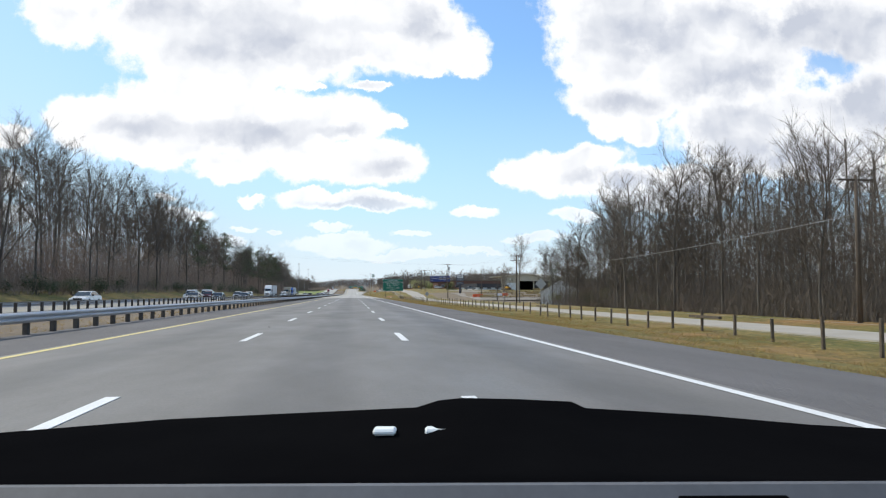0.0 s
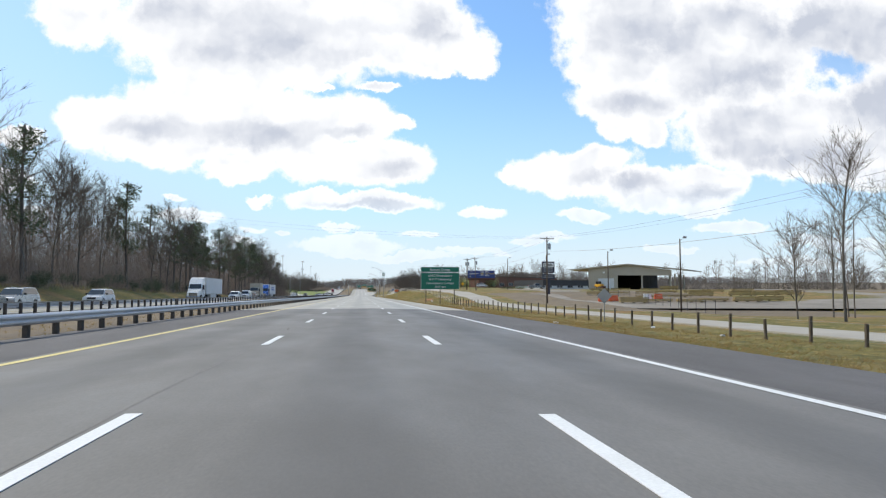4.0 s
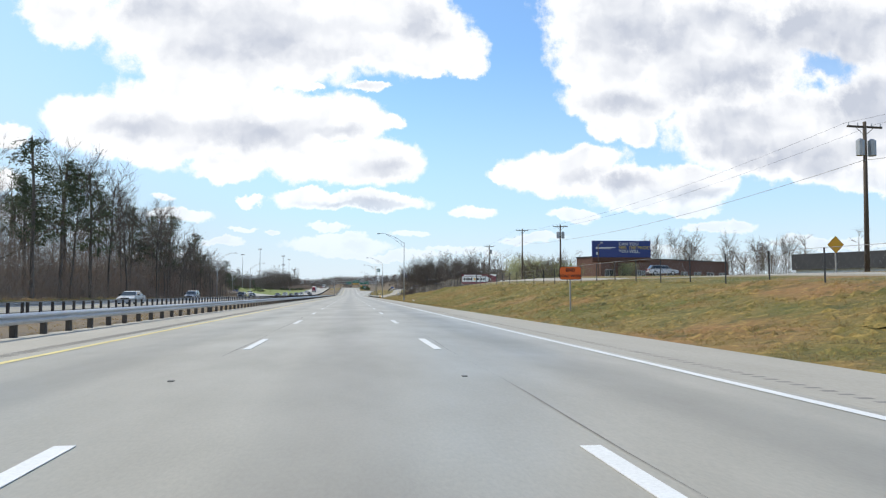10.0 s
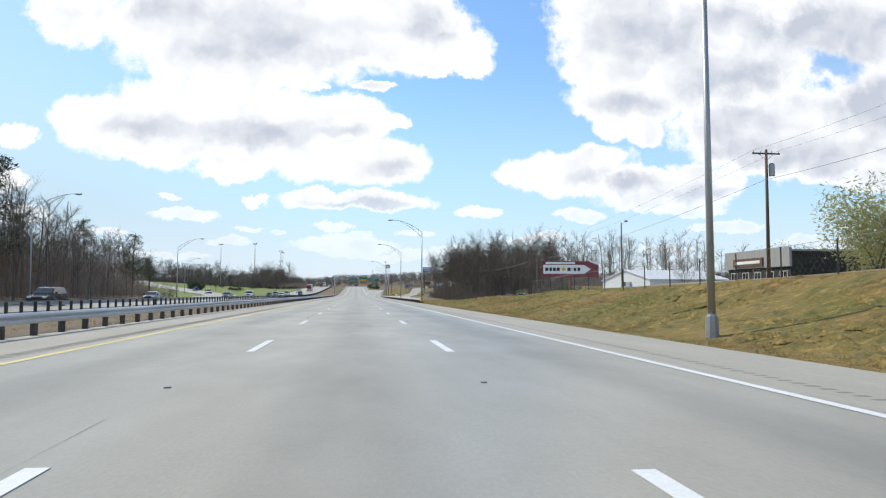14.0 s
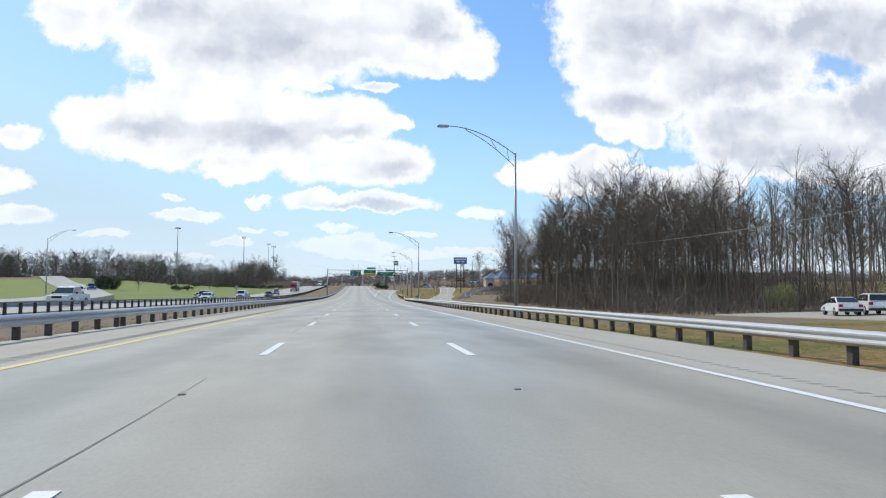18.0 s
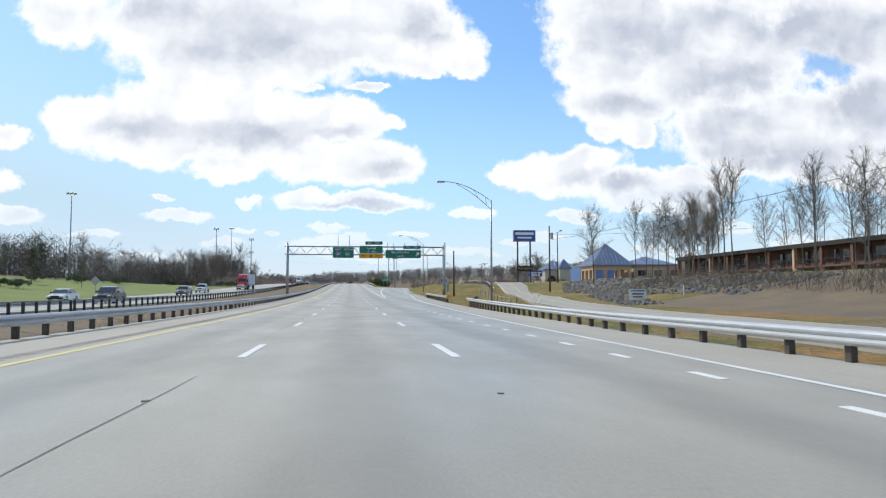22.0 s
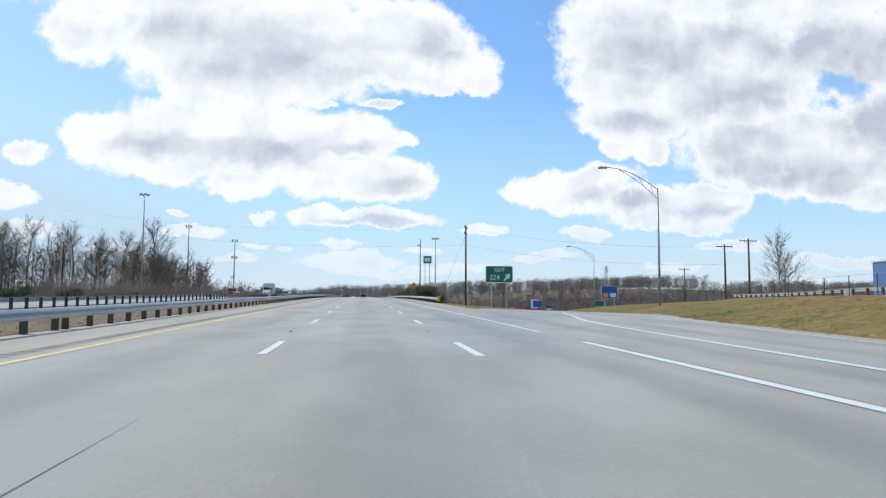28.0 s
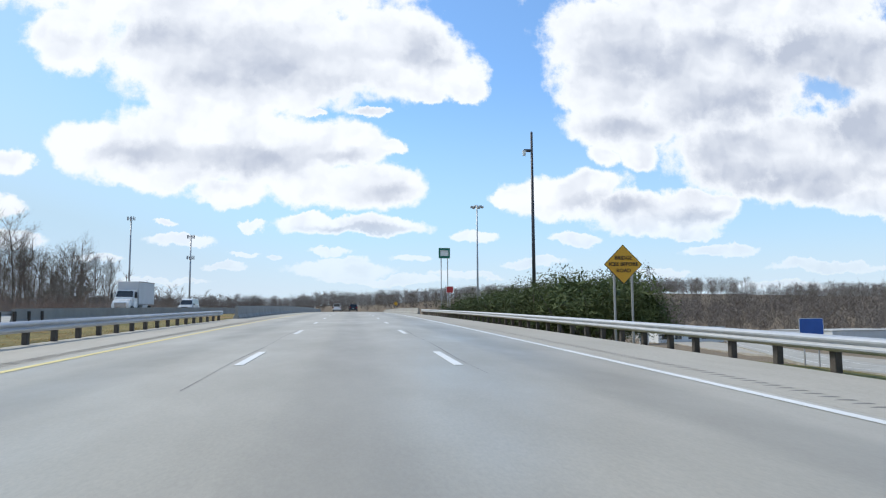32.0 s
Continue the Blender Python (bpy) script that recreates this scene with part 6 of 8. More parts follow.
# overhead gantry
GY = 803.0
gz = road_z(GY)
gan = thing("sign_gantry", "grey steel truss sign gantry spanning the carriageway", "sign gantry", at=pose(0, GY, 0))
for x in (-11.0, 16.4):
    for dy in (-0.9, 0.9):
        part("column", bar(bmesh.new(), (x, dy, gz - 0.6), (x, dy, 10.2 if dy < 0 else 9.9), 0.17, 0.15, 10), M["pole_metal"], gan, smooth=True)
    bm = bmesh.new()
    zz = np.linspace(gz + 0.2, 8.0, 6)
    for i in range(5):
        s = 0.9 if i % 2 else -0.9
        bar(bm, (x, s, zz[i]), (x, -s, zz[i + 1]), 0.05, 0.05, 5)
    part("bracing", bm, M["pole_metal"], gan)
for dy in (-0.75, 0.75):
    for z in (8.15, 9.55):
        part("chord", bar(bmesh.new(), (-11.5, dy, z), (16.6, dy, z - 0.12), 0.075, 0.075, 8), M["pole_metal"], gan, smooth=True)
for i in range(24):
    xa, xb = -11.2 + i * 1.15, -11.2 + (i + 1) * 1.15
    bm = bmesh.new()
    for dy in (-0.75, 0.75):
        bar(bm, (xa, dy, 8.15 if i % 2 else 9.55), (xb, dy, 9.5 if i % 2 else 8.12), 0.03, 0.03, 4)
    bar(bm, (xa, -0.75, 9.52), (xb, 0.75, 9.5), 0.025, 0.025, 4)
    bar(bm, (xa, 0.75, 8.14), (xb, -0.75, 8.12), 0.025, 0.025, 4)
    part("lattice", bm, M["pole_metal"], gan)
for x in (-2.3, -0.35):
    part("hanger", bar(bmesh.new(), (x, -0.85, 7.4), (x, -0.85, 11.4), 0.05, 0.05, 5), M["pole_metal"], gan)
for x, t in ((6.3, 10.2), (7.3, 10.15), (9.3, 10.1), (11.6, 10.05), (2.7, 10.3), (4.8, 10.3)):
    part("hanger", bar(bmesh.new(), (x, -0.85, 7.5), (x, -0.85, t), 0.05, 0.05, 5), M["pole_metal"], gan)
SY = -0.97
gs = thing("overhead_sign", "green overhead sign with two route shields on the gantry", "road sign", "signs on the gantry", at=pose(0, GY + SY, 0))
panel(gs, -3.25, 0.42, 7.45, 9.37, M["sign_green"])
letters("WEST", 0.44, M["sign_white"], gs, -2.32, 8.94)
letters("SOUTH", 0.44, M["sign_white"], gs, -0.55, 8.94)


def shield(parent, cx, cz, top, body, number):
    o = [(0.0, -0.42), (0.30, -0.22), (0.40, 0.08), (0.34, 0.36), (0.17, 0.33), (0.0, 0.38), (-0.17, 0.33), (-0.34, 0.36), (-0.40, 0.08), (-0.30, -0.22)]
    s = part("shield", solid([(cx + a, cz + b) for a, b in o], 0.02), M["sign_white"], parent, m=pose(0, -0.035, 0))
    part("shield_face", solid([(cx + a * 0.90, cz + b * 0.90) for a, b in o], 0.02), body, s, m=pose(0, -0.012, 0))
    part("shield_top", box(bmesh.new(), cx - 0.30, cx + 0.30, -0.02, 0.0, cz + 0.17, cz + 0.30), top, s)
    letters(number, 0.46, M["sign_white"], s, cx, cz - 0.07, -0.035)


shield(gs, -2.32, 8.14, M["sign_red"], M["sign_blue"], "40")
shield(gs, -0.62, 8.14, M["sign_green"], M["sign_green"], "85")
g2 = thing("overhead_sign", "green and amber overhead exit sign on the gantry", "road sign", "signs on the gantry", at=pose(0, GY + SY, 0))
panel(g2, 1.36, 5.48, 8.3, 9.61, M["sign_green"])
panel(g2, 1.36, 5.48, 7.42, 8.28, M["sign_yellow"], M["ink"])
panel(g2, 2.39, 5.44, 9.78, 10.4, M["sign_green"])
letters("EXIT", 0.34, M["sign_white"], g2, 3.25, 10.08)
letters("222", 0.46, M["sign_white"], g2, 4.5, 10.08)
letters("Sanford", 0.52, M["sign_white"], g2, 3.42, 9.17)
letters("2", 0.46, M["sign_white"], g2, 2.9, 8.60)
letters("MILES", 0.34, M["sign_white"], g2, 3.75, 8.60)
letters("EXIT", 0.46, M["ink"], g2, 2.15, 7.86)
letters("ONLY", 0.46, M["ink"], g2, 4.65, 7.86)
part("arrow", solid([(3.42, 7.55), (3.78, 7.9), (3.62, 7.92), (3.5, 7.84), (3.5, 8.14), (3.34, 8.14), (3.34, 7.84), (3.22, 7.92), (3.06, 7.9)], 0.02), M["ink"], g2, m=pose(0, -0.035, 0))
g3 = thing("overhead_sign", "green overhead exit sign with a white arrow on the gantry", "road sign", "signs on the gantry", at=pose(0, GY + SY, 0))
panel(g3, 5.9, 12.2, 7.43, 8.9, M["sign_green"])
panel(g3, 9.03, 12.15, 9.05, 9.66, M["sign_green"])
letters("EXIT", 0.34, M["sign_white"], g3, 9.9, 9.35)
letters("224", 0.46, M["sign_white"], g3, 11.2, 9.35)
letters("Gate City Blvd", 0.52, M["sign_white"], g3, 8.5, 8.48)
letters("Lee St", 0.52, M["sign_white"], g3, 8.5, 7.82)
ARROW = [(-0.36, -0.30), (-0.26, -0.40), (0.12, -0.02), (0.12, -0.20), (0.30, -0.06), (0.34, 0.34), (-0.06, 0.30), (-0.20, 0.12), (-0.02, 0.12)]
part("arrow", solid([(11.55 + a, 8.15 + b) for a, b in ARROW], 0.02), M["sign_white"], g3, m=pose(0, -0.035, 0))

ex = thing("exit_sign", "green exit sign with white arrow on two steel posts", "road sign", at=pose(0, 921, 0))
panel(ex, 10.4, 12.85, 5.75, 7.25, M["sign_green"])
letters("EXIT", 0.46, M["sign_white"], ex, 11.65, 6.88)
letters("224", 0.62, M["sign_white"], ex, 11.2, 6.22)
part("arrow", solid([(12.3 + a * 0.85, 6.25 + b * 0.85) for a, b in ARROW], 0.02), M["sign_white"], ex, m=pose(0, -0.035, 0))
posts(ex, (10.95, 12.3), 3.2, 7.2, r=0.05, material=M["steel"])


def diamond(x, y, zc, half, face, words, label, legs=(-0.35, 0.35), back=False):
    root = thing("warning_sign", label, "road sign", at=pose(x, y, 0))
    f = M["sign_back"] if back else face
    p = part("panel", solid([(0, -half), (half, 0), (0, half), (-half, 0)], 0.02), M["sign_back"] if back else M["ink"], root, m=pose(0, 0, zc))
    q = half * 0.955
    part("sheet", solid([(0, -q), (q, 0), (0, q), (-q, 0)], 0.012), f, p, m=pose(0, -0.010, 0))
    for i, wd in enumerate(words):
        letters(wd, half * 0.27, M["ink"], root, 0, zc + half * (0.32 - 0.32 * i), -0.03)
    posts(root, legs, land(x, y) - 0.4, zc + half * 0.4, 0.03, 0.035, M["steel"])
    return root


diamond(10.1, 1006.6, 8.42, 0.76, M["sign_yellow"], ("BRIDGE", "ICES BEFORE", "ROAD"), "amber diamond bridge ice warning sign on two steel posts")
diamond(11.0, 1167, 10.2, 0.6, M["sign_yellow"], (), "small amber diamond warning sign beyond the bridge", (0,))
diamond(32.5, 352.5, 4.3, 0.6, M["sign_yellow"], (), "amber diamond warning sign on the frontage road", (0,))
diamond(20.3, 75, 2.0, 0.62, None, (), "grey back of a diamond road sign on the frontage road", (0,), True)
diamond(18.6, 177, 0.9, 0.6, None, (), "dark back of a diamond road sign beside the fence", (0,), True)
diamond(-40, 795, 3.4, 0.75, None, (), "grey back of a diamond road sign on the infield", (0,), True)

ow = thing("work_sign", "orange rectangular road work sign on a slim post", "road sign", at=pose(10.85, 342.5, 0))
panel(ow, -0.56, 0.56, 1.75, 2.4, M["sign_orange"], M["ink"], border=0.02)
letters("END", 0.24, M["ink"], ow, 0, 2.22)
letters("ROAD WORK", 0.19, M["ink"], ow, 0, 1.93)
posts(ow, (0,), land(10.85, 342.5) - 0.3, 2.3, 0.03, 0.03, M["steel"])

bs = thing("service_sign", "blue service sign with small logo plates on steel posts", "road sign", at=pose(0, 966, 0))
panel(bs, 36.1, 38.7, 5.2, 7.2, M["sign_blue"])
part("plate", box(bmesh.new(), 36.4, 37.2, -0.04, -0.02, 5.45, 6.1), M["sign_yellow"], bs)
part("plate", box(bmesh.new(), 37.5, 38.4, -0.04, -0.02, 5.45, 6.1), M["sign_white"], bs)
posts(bs, (36.6, 38.2), 2.9, 7.1, r=0.06, material=M["steel"])
for x, y, z0, z1, w, mt, lab in ((46.6, 1049.5, 4.3, 6.2, 2.7, "sign_blue", "blue panel sign beside the junction"), (54.3, 1021, 4.4, 5.85, 2.8, "sign_green", "green direction sign beside the ramp"),
                                 (70, 1150, 4.5, 8.1, 3.0, "sign_white", "white fuel price sign with a green emblem"), (76, 965, 4.4, 6.4, 2.4, "sign_white", "white business sign beyond the ramp")):
    r = thing("roadside_sign", lab, "road sign", at=pose(x, y, 0))
    panel(r, -w / 2, w / 2, z0, z1, M[mt])
    posts(r, (-w * 0.3, w * 0.3), land(x, y) - 0.4, z1, r=0.06, material=M["steel"])
ms = thing("mile_marker", "narrow green mile marker sign on a steel post", "road sign", at=pose(13.1, 773.6, 0))
panel(ms, -0.17, 0.17, 1.45, 2.75, M["sign_green"], border=0.02)
for i, c in enumerate("224"):
    letters(c, 0.36, M["sign_white"], ms, 0, 2.45 - 0.36 * i)
posts(ms, (0,), 0.0, 2.7, 0.03, 0.03, M["steel"])
tp = thing("pylon_sign", "tall two-legged sign with a green panel far beyond the bridge", "business sign", at=pose(36, 1264, 0))
panel(tp, -2.3, 2.3, 30.0, 34.2, M["sign_green"])
part("emblem", box(bmesh.new(), -1.6, 1.6, -0.05, -0.03, 31.0, 33.2, 0.0), M["sign_white"], tp)
posts(tp, (-1.3, 1.3), -3, 30.2, 0.0, 0.16, M["pole_metal"])
rs = thing("business_sign", "small red and white sign beyond the bridge", "business sign", at=pose(16, 1100, 0))
panel(rs, -0.6, 0.6, 10.6, 11.7, M["sign_red"])
posts(rs, (0,), 0, 10.8, 0.0, 0.08, M["pole_metal"])
cp = thing("camera_pole", "very tall slim steel pole with a traffic camera", "pole", at=pose(13.6, 1034, land(13.6, 1034)))
part("pole", bar(bmesh.new(), (0, 0, -1), (0, 0, 20.8 - land(13.6, 1034)), 0.17, 0.09, 8), M["dark_metal"], cp, smooth=True)
part("camera_arm", box(bmesh.new(), -0.6, 0, -0.08, 0.08, 14.6, 14.8), M["dark_metal"], cp)
part("camera_dome", bar(bmesh.new(), (-0.6, 0, 14.3), (-0.6, 0, 14.7), 0.12, 0.16, 8), M["sign_white"], cp)

# rental depot sign
rd = thing("business_sign", "dark pylon sign with a white logo panel before the depot", "business sign", at=pose(43, 285.8, 0))
M["navy"] = surface("dark_blue_sign_face", (0.02, 0.025, 0.045), (0.03, 0.035, 0.06), scale=1, rough=0.4)
part("column", box(bmesh.new(), -0.35, 0.35, 0.0, 0.5, 0.6, 5.5, 0.03), M["navy"], rd)
part("upper_panel", box(bmesh.new(), -1.45, 1.45, -0.05, 0.45, 5.9, 8.5, 0.05), M["navy"], rd)
part("lower_panel", box(bmesh.new(), -1.45, 1.45, -0.05, 0.45, 4.4, 5.6, 0.05), M["navy"], rd)
part("logo_field", solid(rounded(2.5, 1.05, 0.3), 0.02), M["sign_white"], rd, m=pose(-1.25, -0.075, 7.15))
bm = bmesh.new()
for i in range(20):
    a, b = 2 * math.pi * i / 20, 2 * math.pi * (i + 1) / 20
    bar(bm, (-0.78 + 0.3 * math.cos(a), 0, 7.67 + 0.3 * math.sin(a)), (-0.78 + 0.3 * math.cos(b), 0, 7.67 + 0.3 * math.sin(b)), 0.07, 0.07, 4)
part("emblem", bm, M["ink"], rd, m=pose(0, -0.09, 0))
for z, w in ((7.82, 1.1), (7.5, 1.3)):
    part("bar", box(bmesh.new(), -0.35, -0.35 + w, -0.1, -0.075, z - 0.09, z + 0.09), M["ink"], rd)
for z in (6.85, 6.55, 6.25, 5.2, 4.85):
    part("bar", box(bmesh.new(), -1.15, 1.05, -0.075, -0.055, z - 0.05, z + 0.05), M["sign_back"], rd)

# blue billboard
bb = thing("billboard", "wide blue billboard with white and yellow lettering on a steel post", "billboard", at=pose(54.8, 449, 0))
M["bill_blue"] = surface("billboard_blue_vinyl", (0.022, 0.05, 0.23), (0.02, 0.042, 0.19), scale=0.3, rough=0.45, fine=8)
M["bill_yellow"] = surface("billboard_yellow", (0.75, 0.55, 0.06), scale=1, rough=0.5)
M["rust"] = surface("rusty_brown_steel", (0.15, 0.07, 0.045), (0.09, 0.05, 0.035), scale=0.8, rough=0.8, fine=12)
part("face", box(bmesh.new(), -6.2, 6.2, 0, 0.35, 8.35, 11.75, 0.02), M["bill_blue"], bb)
part("apron", box(bmesh.new(), -6.2, 6.2, 0.05, 0.3, 7.3, 8.34, 0.02), M["rust"], bb)
part("column", bar(bmesh.new(), (-1.0, 0.6, 2.5), (-1.0, 0.6, 8.4), 0.38, 0.38, 10), M["rust"], bb, smooth=True)
part("walkway", box(bmesh.new(), -6.2, 6.2, -0.9, -0.05, 7.6, 7.66), M["rust"], bb)
letters("CAN YOU", 0.92, M["sign_white"], bb, -0.6, 11.05, -0.03, "LEFT")
letters("FEEL THE PRIDE?", 0.92, M["bill_yellow"], bb, -0.6, 10.3, -0.03, "LEFT")
letters("YOU WILL.", 0.92, M["sign_white"], bb, -0.6, 9.55, -0.03, "LEFT")
for x0, x1, z0, z1 in ((-4.9, -1.3, 10.28, 10.42), (-4.9, -2.2, 10.08, 10.18), (-5.4, -5.1, 10.05, 10.45), (-5.4, -4.9, 8.9, 9.4)):
    part("bar", box(bmesh.new(), x0, x1, -0.03, -0.005, z0, z1), M["sign_white"], bb)

# arrow-shaped tile billboard
tb = thing("billboard", "dark red billboard with a white arrow panel before the wood", "billboard", at=pose(0, 606.5, 0))
M["maroon"] = surface("maroon_vinyl", (0.20, 0.03, 0.045), (0.16, 0.025, 0.035), scale=0.4, rough=0.5, fine=8)
part("face", solid([(46.1, 5.2), (60.6, 5.0), (60.6, 9.1), (46.1, 9.1)], 0.35), M["maroon"], tb)
part("arrow_panel", solid([(46.3, 5.95), (56.8, 5.95), (58.6, 7.1), (56.8, 8.2), (46.3, 8.2)], 0.03), M["sign_white"], tb, m=pose(0, -0.035, 0))
part("bar", box(bmesh.new(), 46.9, 54.5, -0.04, -0.01, 8.42, 8.9), M["sign_white"], tb, m=pose(0, 0, 0))
part("notch", solid([(57.9, 9.15), (60.7, 9.15), (60.7, 8.5), (60.3, 8.2)], 0.04), M["sign_white"], tb, m=pose(0, -0.04, 0))
for x0, x1 in ((46.8, 47.6), (47.85, 48.5), (48.75, 49.5), (49.7, 50.5), (52.5, 53.3), (53.6, 53.75), (54.1, 54.8), (55.1, 55.8)):
    part("bar", box(bmesh.new(), x0, x1, -0.06, -0.035, 6.65, 7.5), M["ink"], tb)
part("emblem", solid([(51.5, 6.5), (52.15, 7.1), (51.5, 7.7), (50.85, 7.1)], 0.03), M["sign_yellow"], tb, m=pose(0, -0.065, 0))
part("column", bar(bmesh.new(), (53.5, 0.6, -1), (53.5, 0.6, 5.3), 0.35, 0.35, 10), M["rust"], tb, smooth=True)

# motel pylon sign
mo = thing("motel_sign", "blue motel pylon sign on two dark posts above a message board", "business sign", at=pose(40.1, 839.5, 0))
M["motel_blue"] = surface("motel_blue_face", (0.035, 0.10, 0.42), (0.03, 0.085, 0.36), scale=0.5, rough=0.35)
part("cabinet", box(bmesh.new(), -2.65, 2.65, -0.1, 0.6, 13.3, 16.0, 0.08), M["pole_metal"], mo)
part("face", box(bmesh.new(), -2.5, 2.5, -0.13, -0.10, 13.45, 15.85), M["motel_blue"], mo)
for x0, x1, z0, z1 in ((-2.2, 2.2, 14.85, 15.45), (-1.7, 1.7, 14.0, 14.4)):
    part("bar", box(bmesh.new(), x0, x1, -0.155, -0.13, z0, z1), M["sign_white"], mo)
part("message_board", box(bmesh.new(), -1.9, 1.9, -0.1, 0.5, 6.4, 7.6, 0.04), M["ink"], mo)
letters("THIS EXIT", 0.66, M["sign_yellow"], mo, -0.25, 7.0, -0.12)
part("arrow", solid([(1.3, 6.95), (1.5, 6.95), (1.5, 6.8), (1.75, 7.0), (1.5, 7.2), (1.5, 7.05), (1.3, 7.05)], 0.02), M["sign_yellow"], mo, m=pose(0, -0.12, 0))
posts(mo, (-1.6, 1.4), 2.5, 13.4, 0.1, 0.16, M["dark_metal"])
m2 = thing("motel_sign", "low blue motel name sign on the lawn", "business sign", at=pose(50, 868, 0))
part("face", box(bmesh.new(), -2.0, 2.0, -0.1, 0.3, 5.9, 7.4, 0.05), M["motel_blue"], m2)
for z, w in ((6.85, 1.7), (6.25, 1.3)):
    part("bar", box(bmesh.new(), -w, w, -0.125, -0.10, z - 0.2, z + 0.2), M["sign_white"], m2)
posts(m2, (-1.5, 1.5), 3.5, 6.0, 0.0, 0.12, M["pole_metal"])
for x, y, z0, z1, w, lab in ((29.0, 746, 0.40, 1.5, 1.85, "white notice board on the fence below the rock bank"), (36.5, 729.8, 0.2, 1.05, 3.4, "white equipment banner on the fence below the motel")):
    r = thing("banner", lab, "sign", at=pose(x, y, 0))
    part("sheet", box(bmesh.new(), -w / 2, w / 2, -0.02, 0.02, z0, z1), M["sign_white"], r)
    for i in range(3):
        part("bar", box(bmesh.new(), -w * 0.4 + 0.1 * i, w * 0.4 - 0.12 * i, -0.045, -0.02, z1 - 0.14 - (z1 - z0) * 0.28 * i - 0.06, z1 - 0.14 - (z1 - z0) * 0.28 * i + 0.06), M["ink"] if i else M["sign_blue"], r)
    posts(r, (-w * 0.45, w * 0.45), land(x, y) - 0.3, z1, 0.02, 0.03, M["dark_metal"])

# ---------- buildings ----------
M["white_wall"] = surface("white_painted_siding", (0.74, 0.75, 0.75), (0.64, 0.65, 0.65), scale=0.5, rough=0.6, bump=0.1, fine=12)
M["corrugated"] = surface("white_corrugated_steel", (0.70, 0.71, 0.71), (0.60, 0.61, 0.62), scale=0.4, rough=0.5, fine=10, stretch=(6, 6, 0.4))
M["beige"] = surface("beige_wall", (0.48, 0.44, 0.36), (0.40, 0.37, 0.30), scale=0.3, rough=0.7, bump=0.1, fine=10)
M["stucco"] = surface("peach_stucco", (0.60, 0.42, 0.28), (0.52, 0.36, 0.24), scale=0.4, rough=0.8, bump=0.15, fine=14)
M["brick_wall"] = surface("brown_brick", (0.19, 0.095, 0.065), (0.12, 0.065, 0.05), scale=1.5, rough=0.85, bump=0.2, fine=14)
M["roof_grey"] = surface("pale_grey_roof", (0.46, 0.46, 0.44), (0.36, 0.36, 0.35), scale=0.6, rough=0.7, fine=14)
M["roof_dark"] = surface("black_roof", (0.035, 0.035, 0.038), (0.055, 0.055, 0.06), scale=0.5, rough=0.6, fine=10)
M["roof_blue"] = surface("blue_metal_roof", (0.15, 0.195, 0.29), (0.115, 0.155, 0.24), scale=0.5, rough=0.35, metal=0.2, fine=10)
M["blue_wall"] = surface("blue_corrugated_wall", (0.10, 0.20, 0.42), (0.07, 0.15, 0.34), scale=0.5, rough=0.5, fine=10, stretch=(6, 6, 0.4))
M["window"] = glass_mat("dark_window_glass", (0.03, 0.035, 0.04))
M["trim"] = surface("white_trim", (0.76, 0.76, 0.75), scale=1, rough=0.6)
# Near-black: shade of openings put into colour; also a plain dark wall and roof.
M["shade_dark"] = surface("opening_shade_and_dark_finish", (0.04, 0.038, 0.035), (0.025, 0.024, 0.022), scale=0.6, rough=0.9)
M["hvac"] = surface("grey_unit_metal", (0.45, 0.46, 0.46), scale=2, rough=0.5, metal=0.4)


def window_on(parent, x0, x1, z0, z1, y, name="window"):
    """A framed window on a wall whose outer face is the plane y, facing -y."""
    f = bmesh.new()
    t = 0.07
    for a, b, c, d in ((x0 - t, x1 + t, z0 - t, z0), (x0 - t, x1 + t, z1, z1 + t), (x0 - t, x0, z0, z1), (x1, x1 + t, z0, z1), ((x0 + x1) / 2 - 0.02, (x0 + x1) / 2 + 0.02, z0, z1)):
        box(f, a, b, y - 0.05, y + 0.02, c, d)
    w = part(name, f, M["trim"], parent)
    part("pane", box(bmesh.new(), x0, x1, y - 0.02, y + 0.01, z0, z1), M["window"], w)
    return w


def gable_house(x, y, z, rz, w, d, eave, ridge, wall, roof, label, name="house", along="y", over=0.35, category="house"):
    """Gable facing local -y; ridge along local y. Walls as four slabs, roof as two."""
    root = thing(name, label, category, at=pose(x, y, z, 0, 0, rz))
    t = 0.2
    g = solid([(0, -0.6), (w, -0.6), (w, eave), (w / 2, ridge), (0, eave)], t)
    part("wall", g, wall, root)
    part("wall", solid([(0, -0.6), (w, -0.6), (w, eave), (w / 2, ridge), (0, eave)], t), wall, root, m=pose(0, d - t, 0))
    for xa in (0, w - t):
        part("wall", box(bmesh.new(), xa, xa + t, t, d - t, -0.6, eave), wall, root)
    for s in (0, 1):
        k = (ridge - eave) / (w / 2)
        pts = [(-over, eave - over * k + 0.02), (w / 2, ridge + 0.02), (w / 2, ridge + 0.17), (-over, eave - over * k + 0.17)]
        if s:
            pts = [(w - a, b) for a, b in pts]
        part("roof", solid(pts, d + 2 * over), roof, root, m=pose(0, -over, 0))
    return root


